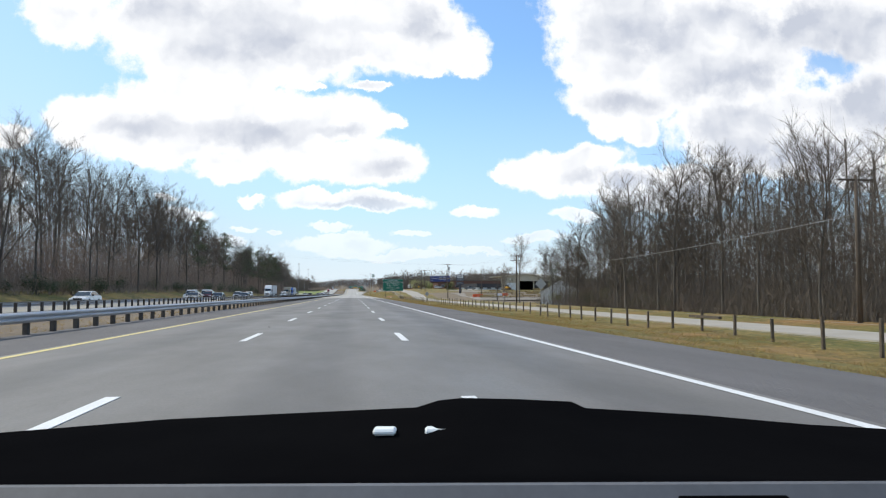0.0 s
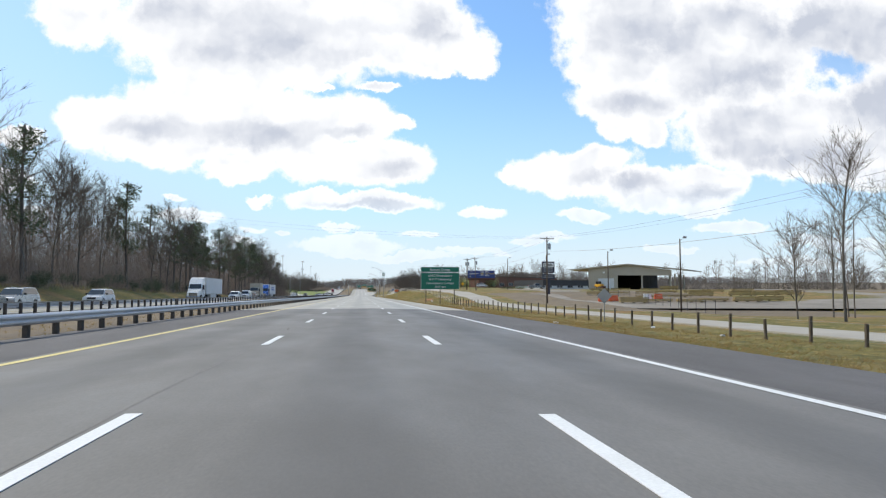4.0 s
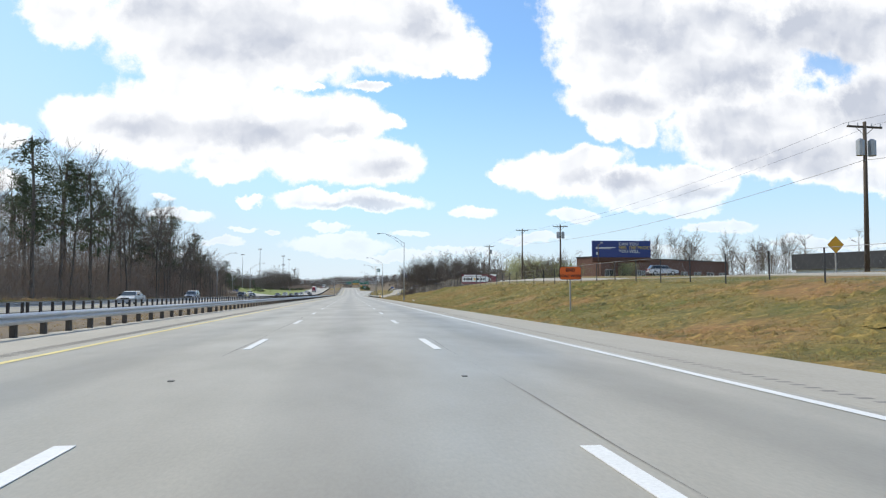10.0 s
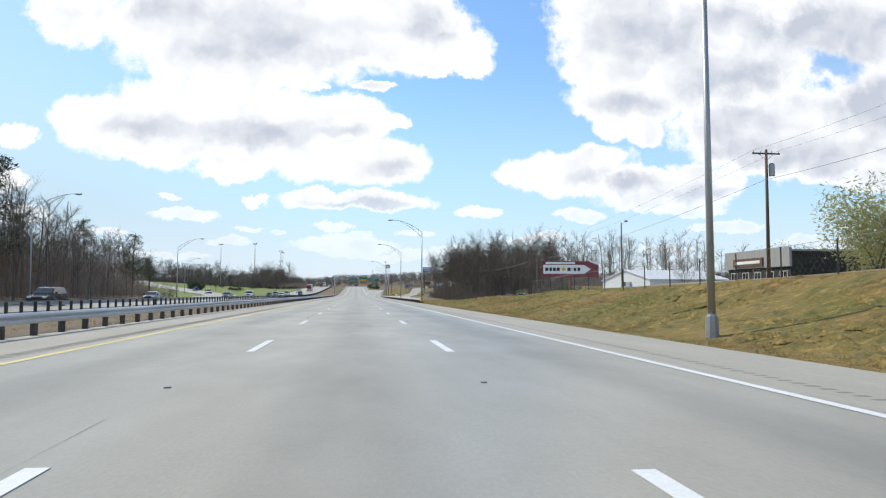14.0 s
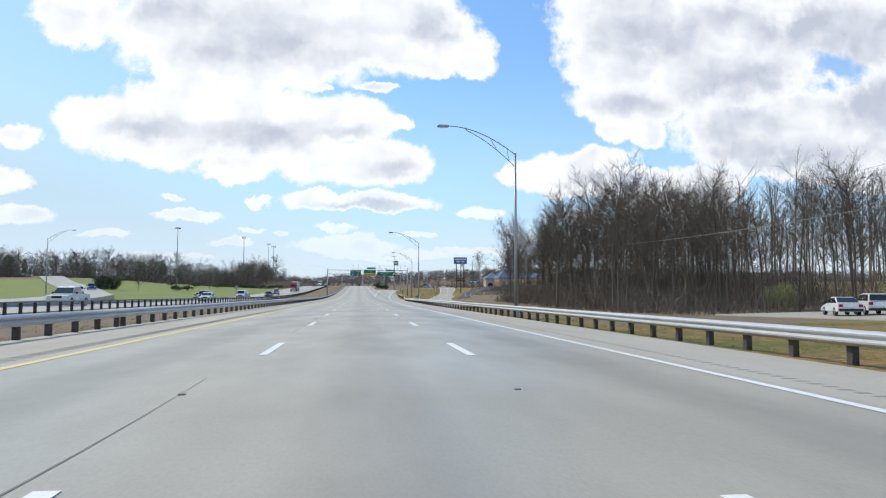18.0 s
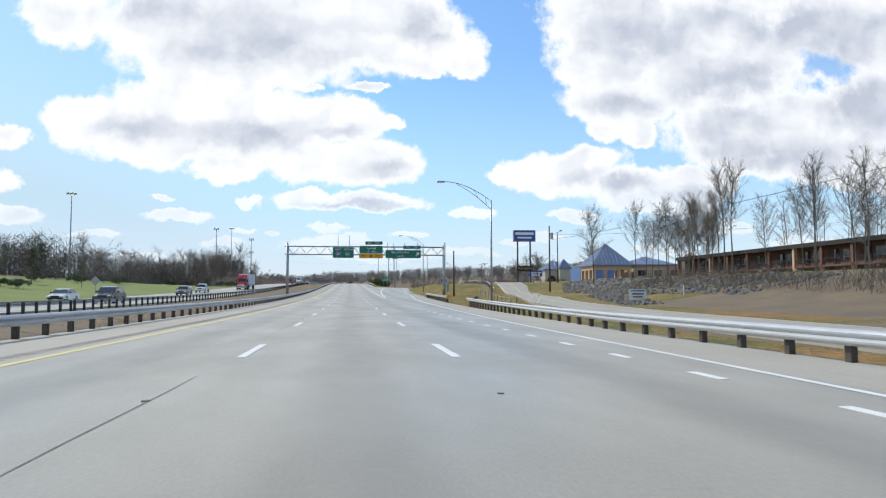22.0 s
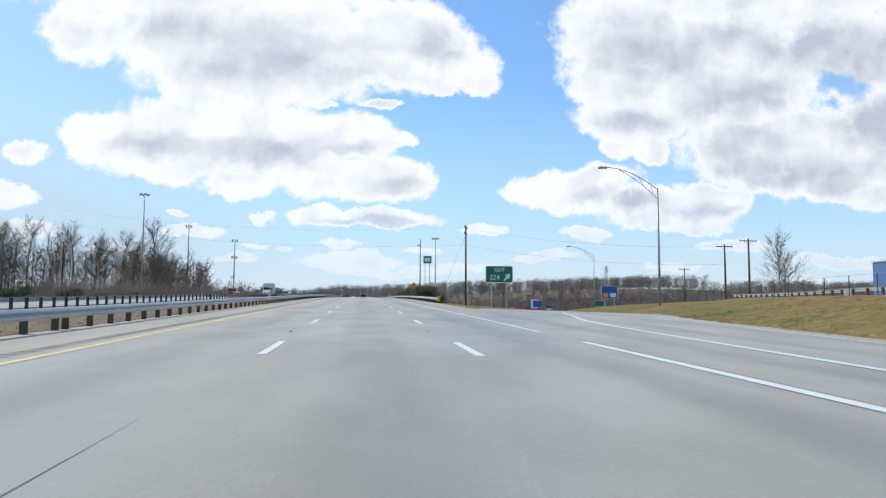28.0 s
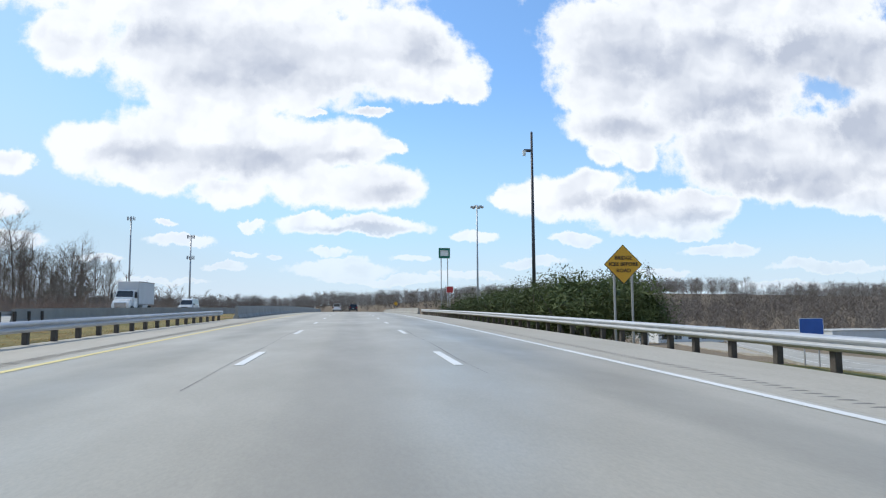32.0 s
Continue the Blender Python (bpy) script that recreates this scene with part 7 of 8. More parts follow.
h = gable_house(41.5, 155.5, -1.6, -21.7, 8.2, 5.6, 2.75, 5.2, M["white_wall"], M["roof_grey"], "small white house with a grey gable roof beside the frontage road")
window_on(h, 3.4, 4.5, 1.0, 2.1, 0.0)
part("air_conditioner", box(bmesh.new(), 5.4, 6.3, -0.5, 0.0, 0.9, 1.7, 0.03), M["hvac"], h, "grey air conditioner on the wall")
part("meter", box(bmesh.new(), 6.6, 6.9, -0.15, 0.0, 1.1, 1.7, 0.02), M["hvac"], h)
for a in (1.0, 3.6):
    w = window_on(h, 0, 1.0, 0.9, 2.1, 0.0)
    w.matrix_basis = pose(0, a + 1.0, 0, 0, 0, -90)
part("chimney_pipe", bar(bmesh.new(), (5.8, 3, 3.5), (5.8, 3, 5.0), 0.07, 0.07, 6), M["hvac"], h)

# open shed of the rental depot
sh = thing("depot_shed", "large beige open shed with a low gable roof and dark interior", "shed", at=pose(68.5, 351, 2.0, 0, 0, -36.5))
part("roof", solid([(-1, 6.6), (18, 8.0), (36, 5.9), (36, 6.25), (18, 8.35), (-1, 6.95)], 22), M["beige"], sh, m=pose(0, -1.0, 0))
part("fascia", solid([(5, 5.0), (31, 4.5), (31, 6.2), (18, 7.95), (5, 7.0)], 0.25), M["beige"], sh)
part("wall", box(bmesh.new(), 5, 14.0, 0.26, 0.5, -0.5, 5.0), M["beige"], sh)
part("wall", box(bmesh.new(), 5, 5.3, 0.5, 20, -0.5, 6.6), M["beige"], sh)
# inner walls coloured near-black to stand in for shade in the open bay
part("back_wall", box(bmesh.new(), 5, 22, 19.6, 20, -0.5, 7), M["shade_dark"], sh)
part("side_wall", box(bmesh.new(), 21.6, 22, 0.6, 20, -0.5, 5), M["shade_dark"], sh)
part("roller_door", box(bmesh.new(), 8.2, 13.2, 0.18, 0.26, -0.4, 3.9), M["white_wall"], sh)
for x, y in ((14.2, 0.4), (22, 0.4), (30.6, 0.4), (30.6, 6.5), (30.6, 13), (30.6, 19.5), (26, 19.5)):
    part("column", box(bmesh.new(), x - 0.22, x + 0.22, y - 0.22, y + 0.22, -0.5, 5.2), M["beige"], sh)
part("lamp", box(bmesh.new(), 9.8, 10.4, -0.2, 0.0, 5.5, 6.0), M["sign_white"], sh)


def block(name, x, y, z, rz, w, d, hgt, wall, label, roof=None, band=None, windows=0, category="building", sill=1.0, head=2.4):
    """A flat-roofed building: walls as slabs, roof slab with parapet, windows in the local -y and -x faces."""
    root = thing(name, label, category, at=pose(x, y, z, 0, 0, rz))
    t = 0.25
    for a, b, c, e in ((0, w, 0, t), (0, w, d - t, d), (0, t, t, d - t), (w - t, w, t, d - t)):
        part("wall", box(bmesh.new(), a, b, c, e, -0.8, hgt), wall, root)
    part("roof", box(bmesh.new(), -0.15, w + 0.15, -0.15, d + 0.15, hgt, hgt + 0.22), roof or M["roof_grey"], root)
    if band:
        part("fascia", box(bmesh.new(), -0.35, w + 0.35, -0.35, -0.02, hgt - band, hgt + 0.5), roof or M["roof_grey"], root)
        part("fascia", box(bmesh.new(), -0.35, -0.02, -0.02, d + 0.35, hgt - band, hgt + 0.5), roof or M["roof_grey"], root)
    for i in range(windows):
        x0 = w * (i + 0.25) / windows
        window_on(root, x0, x0 + w / windows * 0.5, sill, head, 0.0)
    return root


block("warehouse", 67, 384, 2.3, 28, 38, 16, 3.4, M["corrugated"], "long low grey warehouse with a black mansard roof", M["roof_dark"], 1.6, 7)
block("shop", 56.2, 465.5, 4.0, 32, 55, 7, 5.3, M["brick_wall"], "long low brown brick building behind the billboard", M["roof_dark"], 0, 9)
M["ribbed"] = surface("grey_ribbed_fascia", (0.38, 0.375, 0.36), (0.27, 0.265, 0.255), scale=0.5, rough=0.5, fine=10, stretch=(8, 8, 0.3))
gb = block("shop", 53.4, 529, 1.4, -90, 15, 22, 4.9, M["shade_dark"], "low shop with a grey ribbed metal fascia and dark windows", M["ribbed"], 1.9, 5, sill=0.4)
part("name_board", box(bmesh.new(), 2.2, 9.6, -0.55, -0.36, 3.25, 4.35, 0.03), M["rust"], gb)
part("bar", box(bmesh.new(), 2.8, 9.0, -0.58, -0.55, 3.6, 4.0), M["sign_white"], gb)
wb = gable_house(56, 590, -0.3, -77, 17.5, 20, 4.2, 6.3, M["corrugated"], M["trim"], "white corrugated steel building with a shallow gable roof", "workshop", category="building")
part("air_conditioner", box(bmesh.new(), 9.5, 11.0, -0.5, 0.0, 2.6, 3.8, 0.03), M["hvac"], wb)
window_on(wb, 8.0, 9.2, 2.8, 3.8, 0.0)
part("door", box(bmesh.new(), 10.2, 11.2, -0.06, 0.0, -0.2, 1.9), M["window"], wb)
tile = block("showroom", 69.2, 628, -0.4, -28, 12.5, 14, 6.4, M["white_wall"], "white flat-roofed tile showroom with a blue door canopy", M["roof_grey"])
for x0, x1 in ((3.2, 5.2), (6.9, 8.6)):
    part("bar", box(bmesh.new(), x0, x1, -0.03, 0.0, 3.35, 4.05), M["ink"], tile)
part("emblem", solid([(6.05, 3.2), (6.5, 3.8), (6.05, 4.4), (5.6, 3.8)], 0.03), M["sign_back"], tile, m=pose(0, -0.035, 0))
letters("SHOWROOM", 0.5, M["ink"], tile, 5.9, 2.7, -0.03)
part("canopy", solid([(9.6, 2.6), (12.4, 2.9), (12.4, 3.05), (9.6, 2.75)], 1.4), M["motel_blue"], tile, m=pose(0, -1.4, 0))
part("door", box(bmesh.new(), 10.3, 11.6, -0.05, 0.0, -0.3, 2.2), M["window"], tile)


def hip_roof(parent, x0, x1, y0, y1, eave, apex, material, over=0.6, name="roof"):
    bm = bmesh.new()
    c = [(x0 - over, y0 - over, eave), (x1 + over, y0 - over, eave), (x1 + over, y1 + over, eave), (x0 - over, y1 + over, eave)]
    vs = [bm.verts.new(p) for p in c] + [bm.verts.new(((x0 + x1) / 2, (y0 + y1) / 2, apex))]
    low = [bm.verts.new((p[0], p[1], p[2] - 0.3)) for p in c]
    for i in range(4):
        j = (i + 1) % 4
        bm.faces.new((vs[i], vs[j], vs[4]))
        bm.faces.new((low[i], low[j], vs[j], vs[i]))
    bm.faces.new(list(reversed(low)))
    r = part(name, bm, material, parent)
    n = int((x1 - x0) / 1.1)
    for s in range(4):
        rib = bmesh.new()
        for i in range(1, n):
            t = i / n
            a = Vector(c[s]).lerp(Vector(c[(s + 1) % 4]), t)
            k = 1 - abs(2 * t - 1)
            b = Vector(c[s]).lerp(Vector(c[(s + 1) % 4]), 0.5).lerp(Vector(((x0 + x1) / 2, (y0 + y1) / 2, apex)), k)
            mid = a + (Vector(((x0 + x1) / 2, (y0 + y1) / 2, apex)) - Vector(c[s]).lerp(Vector(c[(s + 1) % 4]), 0.5)) * k
            bar(rib, a, mid, 0.04, 0.04, 4)
        part("rib", rib, material, r)
    return r


pv = thing("motel_pavilion", "peach stucco motel entrance pavilion with a blue pyramid roof", "motel", at=pose(54.8, 834.3, land(56, 838)) @ Matrix.Diagonal((0.70, 0.70, 1, 1)))
pz = 13.0 - land(56, 838)
hip_roof(pv, 0, 13, 0, 13, 3.7, pz, M["roof_blue"])
part("beam", box(bmesh.new(), 0, 13, 0, 0.5, 2.5, 3.5), M["stucco"], pv)
part("beam", box(bmesh.new(), 0, 0.5, 0.5, 13, 2.5, 3.5), M["stucco"], pv)
part("beam", box(bmesh.new(), 12.5, 13, 0.5, 13, 2.5, 3.5), M["stucco"], pv)
part("ceiling", box(bmesh.new(), 0.1, 12.9, 0.1, 12.9, 3.42, 3.5), M["trim"], pv)
for x, y in ((0, 0), (3.8, 0), (8.2, 0), (12, 0), (0, 4), (0, 8), (0, 12), (12, 12), (12, 6)):
    part("column", box(bmesh.new(), x, x + 1.0, y, y + 1.0, -0.8, 2.6, 0.04), M["stucco"], pv)
part("flagpole", bar(bmesh.new(), (1.0, -6, -0.8), (1.0, -6, 9.5), 0.06, 0.04, 6), M["steel"], pv)
bg1 = block("motel_wing", 65.5, 837, 4.2, 0, 16, 12, 3.4, M["stucco"], "peach stucco motel wing with a blue hipped roof", M["roof_blue"], 0, 4)
hip_roof(bg1, 0, 10.4, 0, 12, 3.7, 5.9, M["roof_blue"], 0.5)
part("gable", solid([(10.6, -0.8), (16.0, -0.8), (16.0, 4.6), (13.3, 6.6), (10.6, 4.6)], 0.4), M["stucco"], bg1, m=pose(0, -1.6, 0))
# dark plate on the gable stands in for the shaded hollow of an arch
part("archway", solid([(11.9, -0.6), (14.7, -0.6), (14.7, 2.2), (14.3, 3.1), (13.3, 3.6), (12.3, 3.1), (11.9, 2.2)], 0.08), M["shade_dark"], bg1, m=pose(0, -1.69, 0))
br = thing("motel_block", "long two-storey brown brick motel block with balconies", "motel", at=pose(64.5, 812, 2.2, 0, 0, -90))
part("wall", box(bmesh.new(), 0, 56.7, 1.6, 14, -0.8, 5.4), M["brick_wall"], br)
part("roof", box(bmesh.new(), -0.4, 57.1, -0.2, 14.4, 5.4, 6.0), M["shade_dark"], br)
part("balcony", box(bmesh.new(), 0, 56.7, 0, 1.6, 2.5, 2.75), M["brick_wall"], br)
for i in range(10):
    part("column", box(bmesh.new(), i * 6.3, i * 6.3 + 0.5, 0, 0.5, -0.8, 5.4), M["stucco"] if i % 4 == 2 else M["brick_wall"], br)
    for z in (0.1, 2.9):
        if i < 9:
            part("door", box(bmesh.new(), i * 6.3 + 1.0, i * 6.3 + 2.0, 1.5, 1.6, z, z + 2.0), M["window"], br)
            part("window", box(bmesh.new(), i * 6.3 + 2.8, i * 6.3 + 4.8, 1.5, 1.6, z + 0.5, z + 1.9), M["window"], br)
    if i < 9:
        rl = bmesh.new()
        box(rl, i * 6.3 + 0.5, i * 6.3 + 6.3, 0.05, 0.12, 3.6, 3.7)
        for k in range(12):
            box(rl, i * 6.3 + 0.7 + k * 0.48, i * 6.3 + 0.74 + k * 0.48, 0.06, 0.10, 2.75, 3.6)
        part("railing", rl, M["dark_metal"], br)
of = block("motel_office", 60.5, 896, 4.2, 0, 7, 7, 4.3, M["beige"], "beige motel office with blue hipped metal roofs", M["trim"])
hip_roof(of, 0, 7, 0, 7, 4.6, 7.8, M["roof_blue"], 0.5)
part("porch", box(bmesh.new(), 4.0, 7.4, -2.6, 0.0, -0.8, 4.9), M["beige"], of)
hip_roof(of, 4.0, 7.4, -2.6, 0.8, 5.0, 7.9, M["roof_blue"], 0.4)
# arch-shaped dark plate: the opening's shade is drawn, the wall stays closed
part("archway", solid([(0.8, -0.6), (3.4, -0.6), (3.4, 1.4), (3.0, 2.3), (2.1, 2.7), (1.2, 2.3), (0.8, 1.4)], 0.08), M["shade_dark"], of, m=pose(0, -0.09, 0))
part("weathervane", bar(bmesh.new(), (3.5, 3.5, 7.6), (3.5, 3.5, 9.2), 0.03, 0.02, 5), M["dark_metal"], of)
block("warehouse", 92, 958, 4.5, -6, 40, 26, 8.0, M["blue_wall"], "long blue corrugated warehouse behind the motel", M["roof_grey"])
block("warehouse", 104, 1012, 1.8, -5, 20, 12, 2.8, M["white_wall"], "long low white building below the bridge approach", M["roof_grey"])
block("warehouse", 120, 1150, -1.5, 15, 40, 20, 4.0, M["corrugated"], "distant low white building beyond the junction", M["roof_grey"])
far = tagged(strip("side_street", lambda y: 60 + (y - 1060) * 0.25, lambda y: 71 + (y - 1060) * 0.27, steps(1030, 1420, 10), 0.25, M["side_road"], thick=0.8, zfun=land), "pale street running away below the bridge", "road", kind="structure")

fc = thing("fuel_canopy", "flat fuel station canopy with a red edge band below the bridge", "fuel station", at=pose(66, 1170, land(72, 1172)))
part("roof", box(bmesh.new(), 0, 17, 0, 9, 5.2, 5.5), M["trim"], fc)
part("edge_band", box(bmesh.new(), -0.2, 17.2, -0.2, -0.02, 4.9, 6.0), M["sign_red"], fc, "red edge band")
part("edge_band", box(bmesh.new(), -0.2, -0.02, -0.02, 9.2, 4.9, 6.0), M["sign_red"], fc, "red edge band")
for x in (2.5, 14.5):
    for y in (2, 7):
        part("column", box(bmesh.new(), x - 0.25, x + 0.25, y - 0.25, y + 0.25, -0.5, 5.2), M["trim"], fc)
shop = block("shop", 88, 1182, land(92, 1186), 8, 22, 10, 4.2, M["white_wall"], "low white shop beside the fuel station", M["roof_grey"], 0.6, 5)

# ---------- rock bank ----------
M["rock"] = surface("grey_riprap_rock", (0.28, 0.262, 0.238), (0.155, 0.145, 0.13), scale=1.2, rough=0.9, bump=0.4, fine=10, tint=0.35)
rock_meshes = []
for i in range(6):
    r = random.Random(60 + i)
    bm = bmesh.new()
    bmesh.ops.create_icosphere(bm, subdivisions=1, radius=0.5)
    for v in bm.verts:
        v.co = Vector((v.co.x * r.uniform(0.8, 1.2), v.co.y * r.uniform(0.7, 1.1), v.co.z * r.uniform(0.55, 0.85)))
    me = bpy.data.meshes.new("rock")
    bm.to_mesh(me)
    bm.free()
    me.materials.append(M["rock"])
    rock_meshes.append(me)
bank = thing("rock_bank", "bank of loose grey riprap rocks below the motel", "rocks")
r = random.Random(77)
for i in range(300):
    y = r.uniform(742, 806)
    x = np.interp(y, (742, 806), (37.5, 35)) + r.uniform(0, 8) + max(0, y - 785) * 0.25
    ob = new("rock", rock_meshes[i % 6])
    s = r.uniform(0.35, 0.8)
    ob.matrix_basis = pose(x, y, land(x, y) + 0.05, r.uniform(0, 90), r.uniform(0, 90), r.uniform(0, 360)) @ Matrix.Diagonal((s, s, s, 1))
    ob.parent = bank
tv, tf = [], []
base = rock_meshes[0]
bv, bf = [v.co.copy() for v in base.vertices], [tuple(p.vertices) for p in base.polygons]
for i in range(2600):
    y = r.uniform(735, 812)
    x = np.interp(y, (735, 760, 812), (35, 33, 35)) + r.uniform(-1, 9) + max(0, y - 785) * 0.25
    if i % 7 == 0:
        y = r.uniform(736, 768)
        x = np.interp(y, (736, 768), (24, 31)) + r.uniform(0, 3.5)
    m = pose(x, y, land(x, y), r.uniform(0, 90), r.uniform(0, 90), r.uniform(0, 360)) @ Matrix.Scale(r.uniform(0.25, 0.7), 4)
    k = len(tv)
    tv += [m @ v for v in bv]
    tf += [tuple(k + q for q in f) for f in bf]
tagged(new("rubble", mesh_of("rubble", tv, tf, M["rock"])), "loose grey rubble along the bank", "rocks", kind="stuff")

# ---------- vehicles ----------
def paint(name, c, metal=0.3):
    m = surface(name, c, tuple(k * 0.9 for k in c), scale=1.5, rough=0.28, metal=metal, fine=25, amount=0.3, coat=0.6)
    return m


M["car_white"] = paint("white_car_paint", (0.78, 0.79, 0.79), 0.0)
M["car_black"] = paint("black_car_paint", (0.012, 0.012, 0.014))
M["car_silver"] = paint("silver_car_paint", (0.42, 0.43, 0.45), 0.6)
M["car_grey"] = paint("grey_car_paint", (0.13, 0.135, 0.14), 0.5)
M["car_tan"] = paint("champagne_car_paint", (0.40, 0.36, 0.29), 0.5)
M["car_maroon"] = paint("maroon_car_paint", (0.14, 0.012, 0.015))
M["car_red"] = paint("red_car_paint", (0.40, 0.02, 0.02), 0.1)
M["car_blue"] = paint("blue_car_paint", (0.04, 0.13, 0.42), 0.2)
M["tyre"] = surface("black_tyre_rubber", (0.022, 0.022, 0.022), (0.035, 0.034, 0.033), scale=6, rough=0.9, bump=0.3, fine=40)
M["rim"] = surface("alloy_rim", (0.45, 0.45, 0.46), scale=4, rough=0.35, metal=0.8)
M["plastic"] = surface("black_plastic_trim", (0.025, 0.025, 0.026), scale=4, rough=0.6)
M["car_glass"] = glass_mat("tinted_car_glass", (0.015, 0.018, 0.02), 0.03)
M["head_lens"] = glass_mat("headlight_lens", (0.75, 0.76, 0.76), 0.08)
M["tail_lens"] = glass_mat("tail_light_lens", (0.32, 0.01, 0.01), 0.15)
M["trailer"] = surface("white_trailer_side", (0.62, 0.63, 0.64), (0.54, 0.55, 0.56), scale=0.5, rough=0.5, fine=10)
M["chrome"] = surface("chrome_trim", (0.6, 0.6, 0.62), scale=3, rough=0.15, metal=0.95)


def hull(points, wide, top_z=None, taper=0.0, base_z=0.0):
    """A body from a side outline (y, z), as wide as given, narrowing towards the top."""
    bm = bmesh.new()
    zt = top_z or max(p[1] for p in points)
    sides = []
    for s in (-1, 1):
        sides.append([bm.verts.new((s * (wide / 2 - taper * max(0, (z - base_z) / max(0.01, zt - base_z))), y, z)) for y, z in points])
    n = len(points)
    bm.faces.new(sides[0])
    bm.faces.new(list(reversed(sides[1])))
    for i in range(n):
        j = (i + 1) % n
        bm.faces.new((sides[0][j], sides[0][i], sides[1][i], sides[1][j]))
    bmesh.ops.recalc_face_normals(bm, faces=bm.faces)
    bmesh.ops.bevel(bm, geom=list(bm.edges), offset=0.045, segments=2, affect="EDGES")
    return bm


def flat(points):
    """A thin plate through four or more points in space."""
    bm = bmesh.new()
    vs = [bm.verts.new(p) for p in points]
    f = bm.faces.new(vs)
    bm.normal_update()
    r = bmesh.ops.extrude_face_region(bm, geom=[f])
    up = f.normal.copy()
    for g in r["geom"]:
        if isinstance(g, bmesh.types.BMVert):
            g.co += up * 0.012
    bmesh.ops.recalc_face_normals(bm, faces=bm.faces)
    return bm


def wheel(parent, x, y, r=0.34, w=0.22, rim=True):
    bm = bmesh.new()
    n = 18
    prof = ((r * 0.62, -w / 2), (r * 0.94, -w / 2), (r, -w / 2 + 0.04), (r, w / 2 - 0.04), (r * 0.94, w / 2), (r * 0.62, w / 2))
    rings = [[bm.verts.new((b, a * math.cos(2 * math.pi * i / n), a * math.sin(2 * math.pi * i / n))) for i in range(n)] for a, b in prof]
    for k in range(len(prof)):
        l = (k + 1) % len(prof)
        for i in range(n):
            j = (i + 1) % n
            bm.faces.new((rings[k][i], rings[k][j], rings[l][j], rings[l][i]))
    bmesh.ops.recalc_face_normals(bm, faces=bm.faces)
    t = part("wheel", bm, M["tyre"], parent, m=pose(x, y, r), smooth=True)
    if rim:
        part("rim", bar(bmesh.new(), (-w * 0.38, 0, 0), (w * 0.38, 0, 0), r * 0.61, r * 0.61, 14), M["rim"], t)


SHAPES = {}
SHAPES["sedan"] = dict(L=4.8, W=1.82, body=((0.05, 0.32), (0.0, 0.62), (0.25, 0.72), (1.25, 0.90), (3.95, 0.98), (4.72, 0.96), (4.8, 0.62), (4.72, 0.32)), cab=((1.15, 0.88), (2.0, 1.40), (2.5, 1.46), (3.3, 1.44), (4.25, 0.96)), r=0.33, ax=(0.92, 3.75))
SHAPES["suv"] = dict(L=4.75, W=1.88, body=((0.06, 0.36), (0.0, 0.72), (0.2, 0.88), (1.2, 1.05), (4.6, 1.10), (4.75, 0.70), (4.68, 0.36)), cab=((1.1, 1.02), (1.85, 1.62), (2.5, 1.72), (4.2, 1.68), (4.62, 1.08)), r=0.37, ax=(0.92, 3.72))
SHAPES["van"] = dict(L=5.6, W=2.0, body=((0.06, 0.36), (0.0, 0.80), (0.15, 0.98), (1.0, 1.15), (5.5, 1.2), (5.6, 0.7), (5.5, 0.36)), cab=((0.85, 1.1), (1.55, 1.95), (2.0, 2.08), (5.35, 2.08), (5.5, 1.18)), r=0.37, ax=(0.95, 4.3))
SHAPES["pickup"] = dict(L=5.8, W=1.98, body=((0.06, 0.42), (0.0, 0.86), (0.2, 1.02), (1.45, 1.14), (5.7, 1.16), (5.8, 0.75), (5.72, 0.42)), cab=((1.4, 1.1), (2.1, 1.78), (2.5, 1.88), (3.5, 1.86), (3.85, 1.14)), r=0.40, ax=(1.05, 4.6))


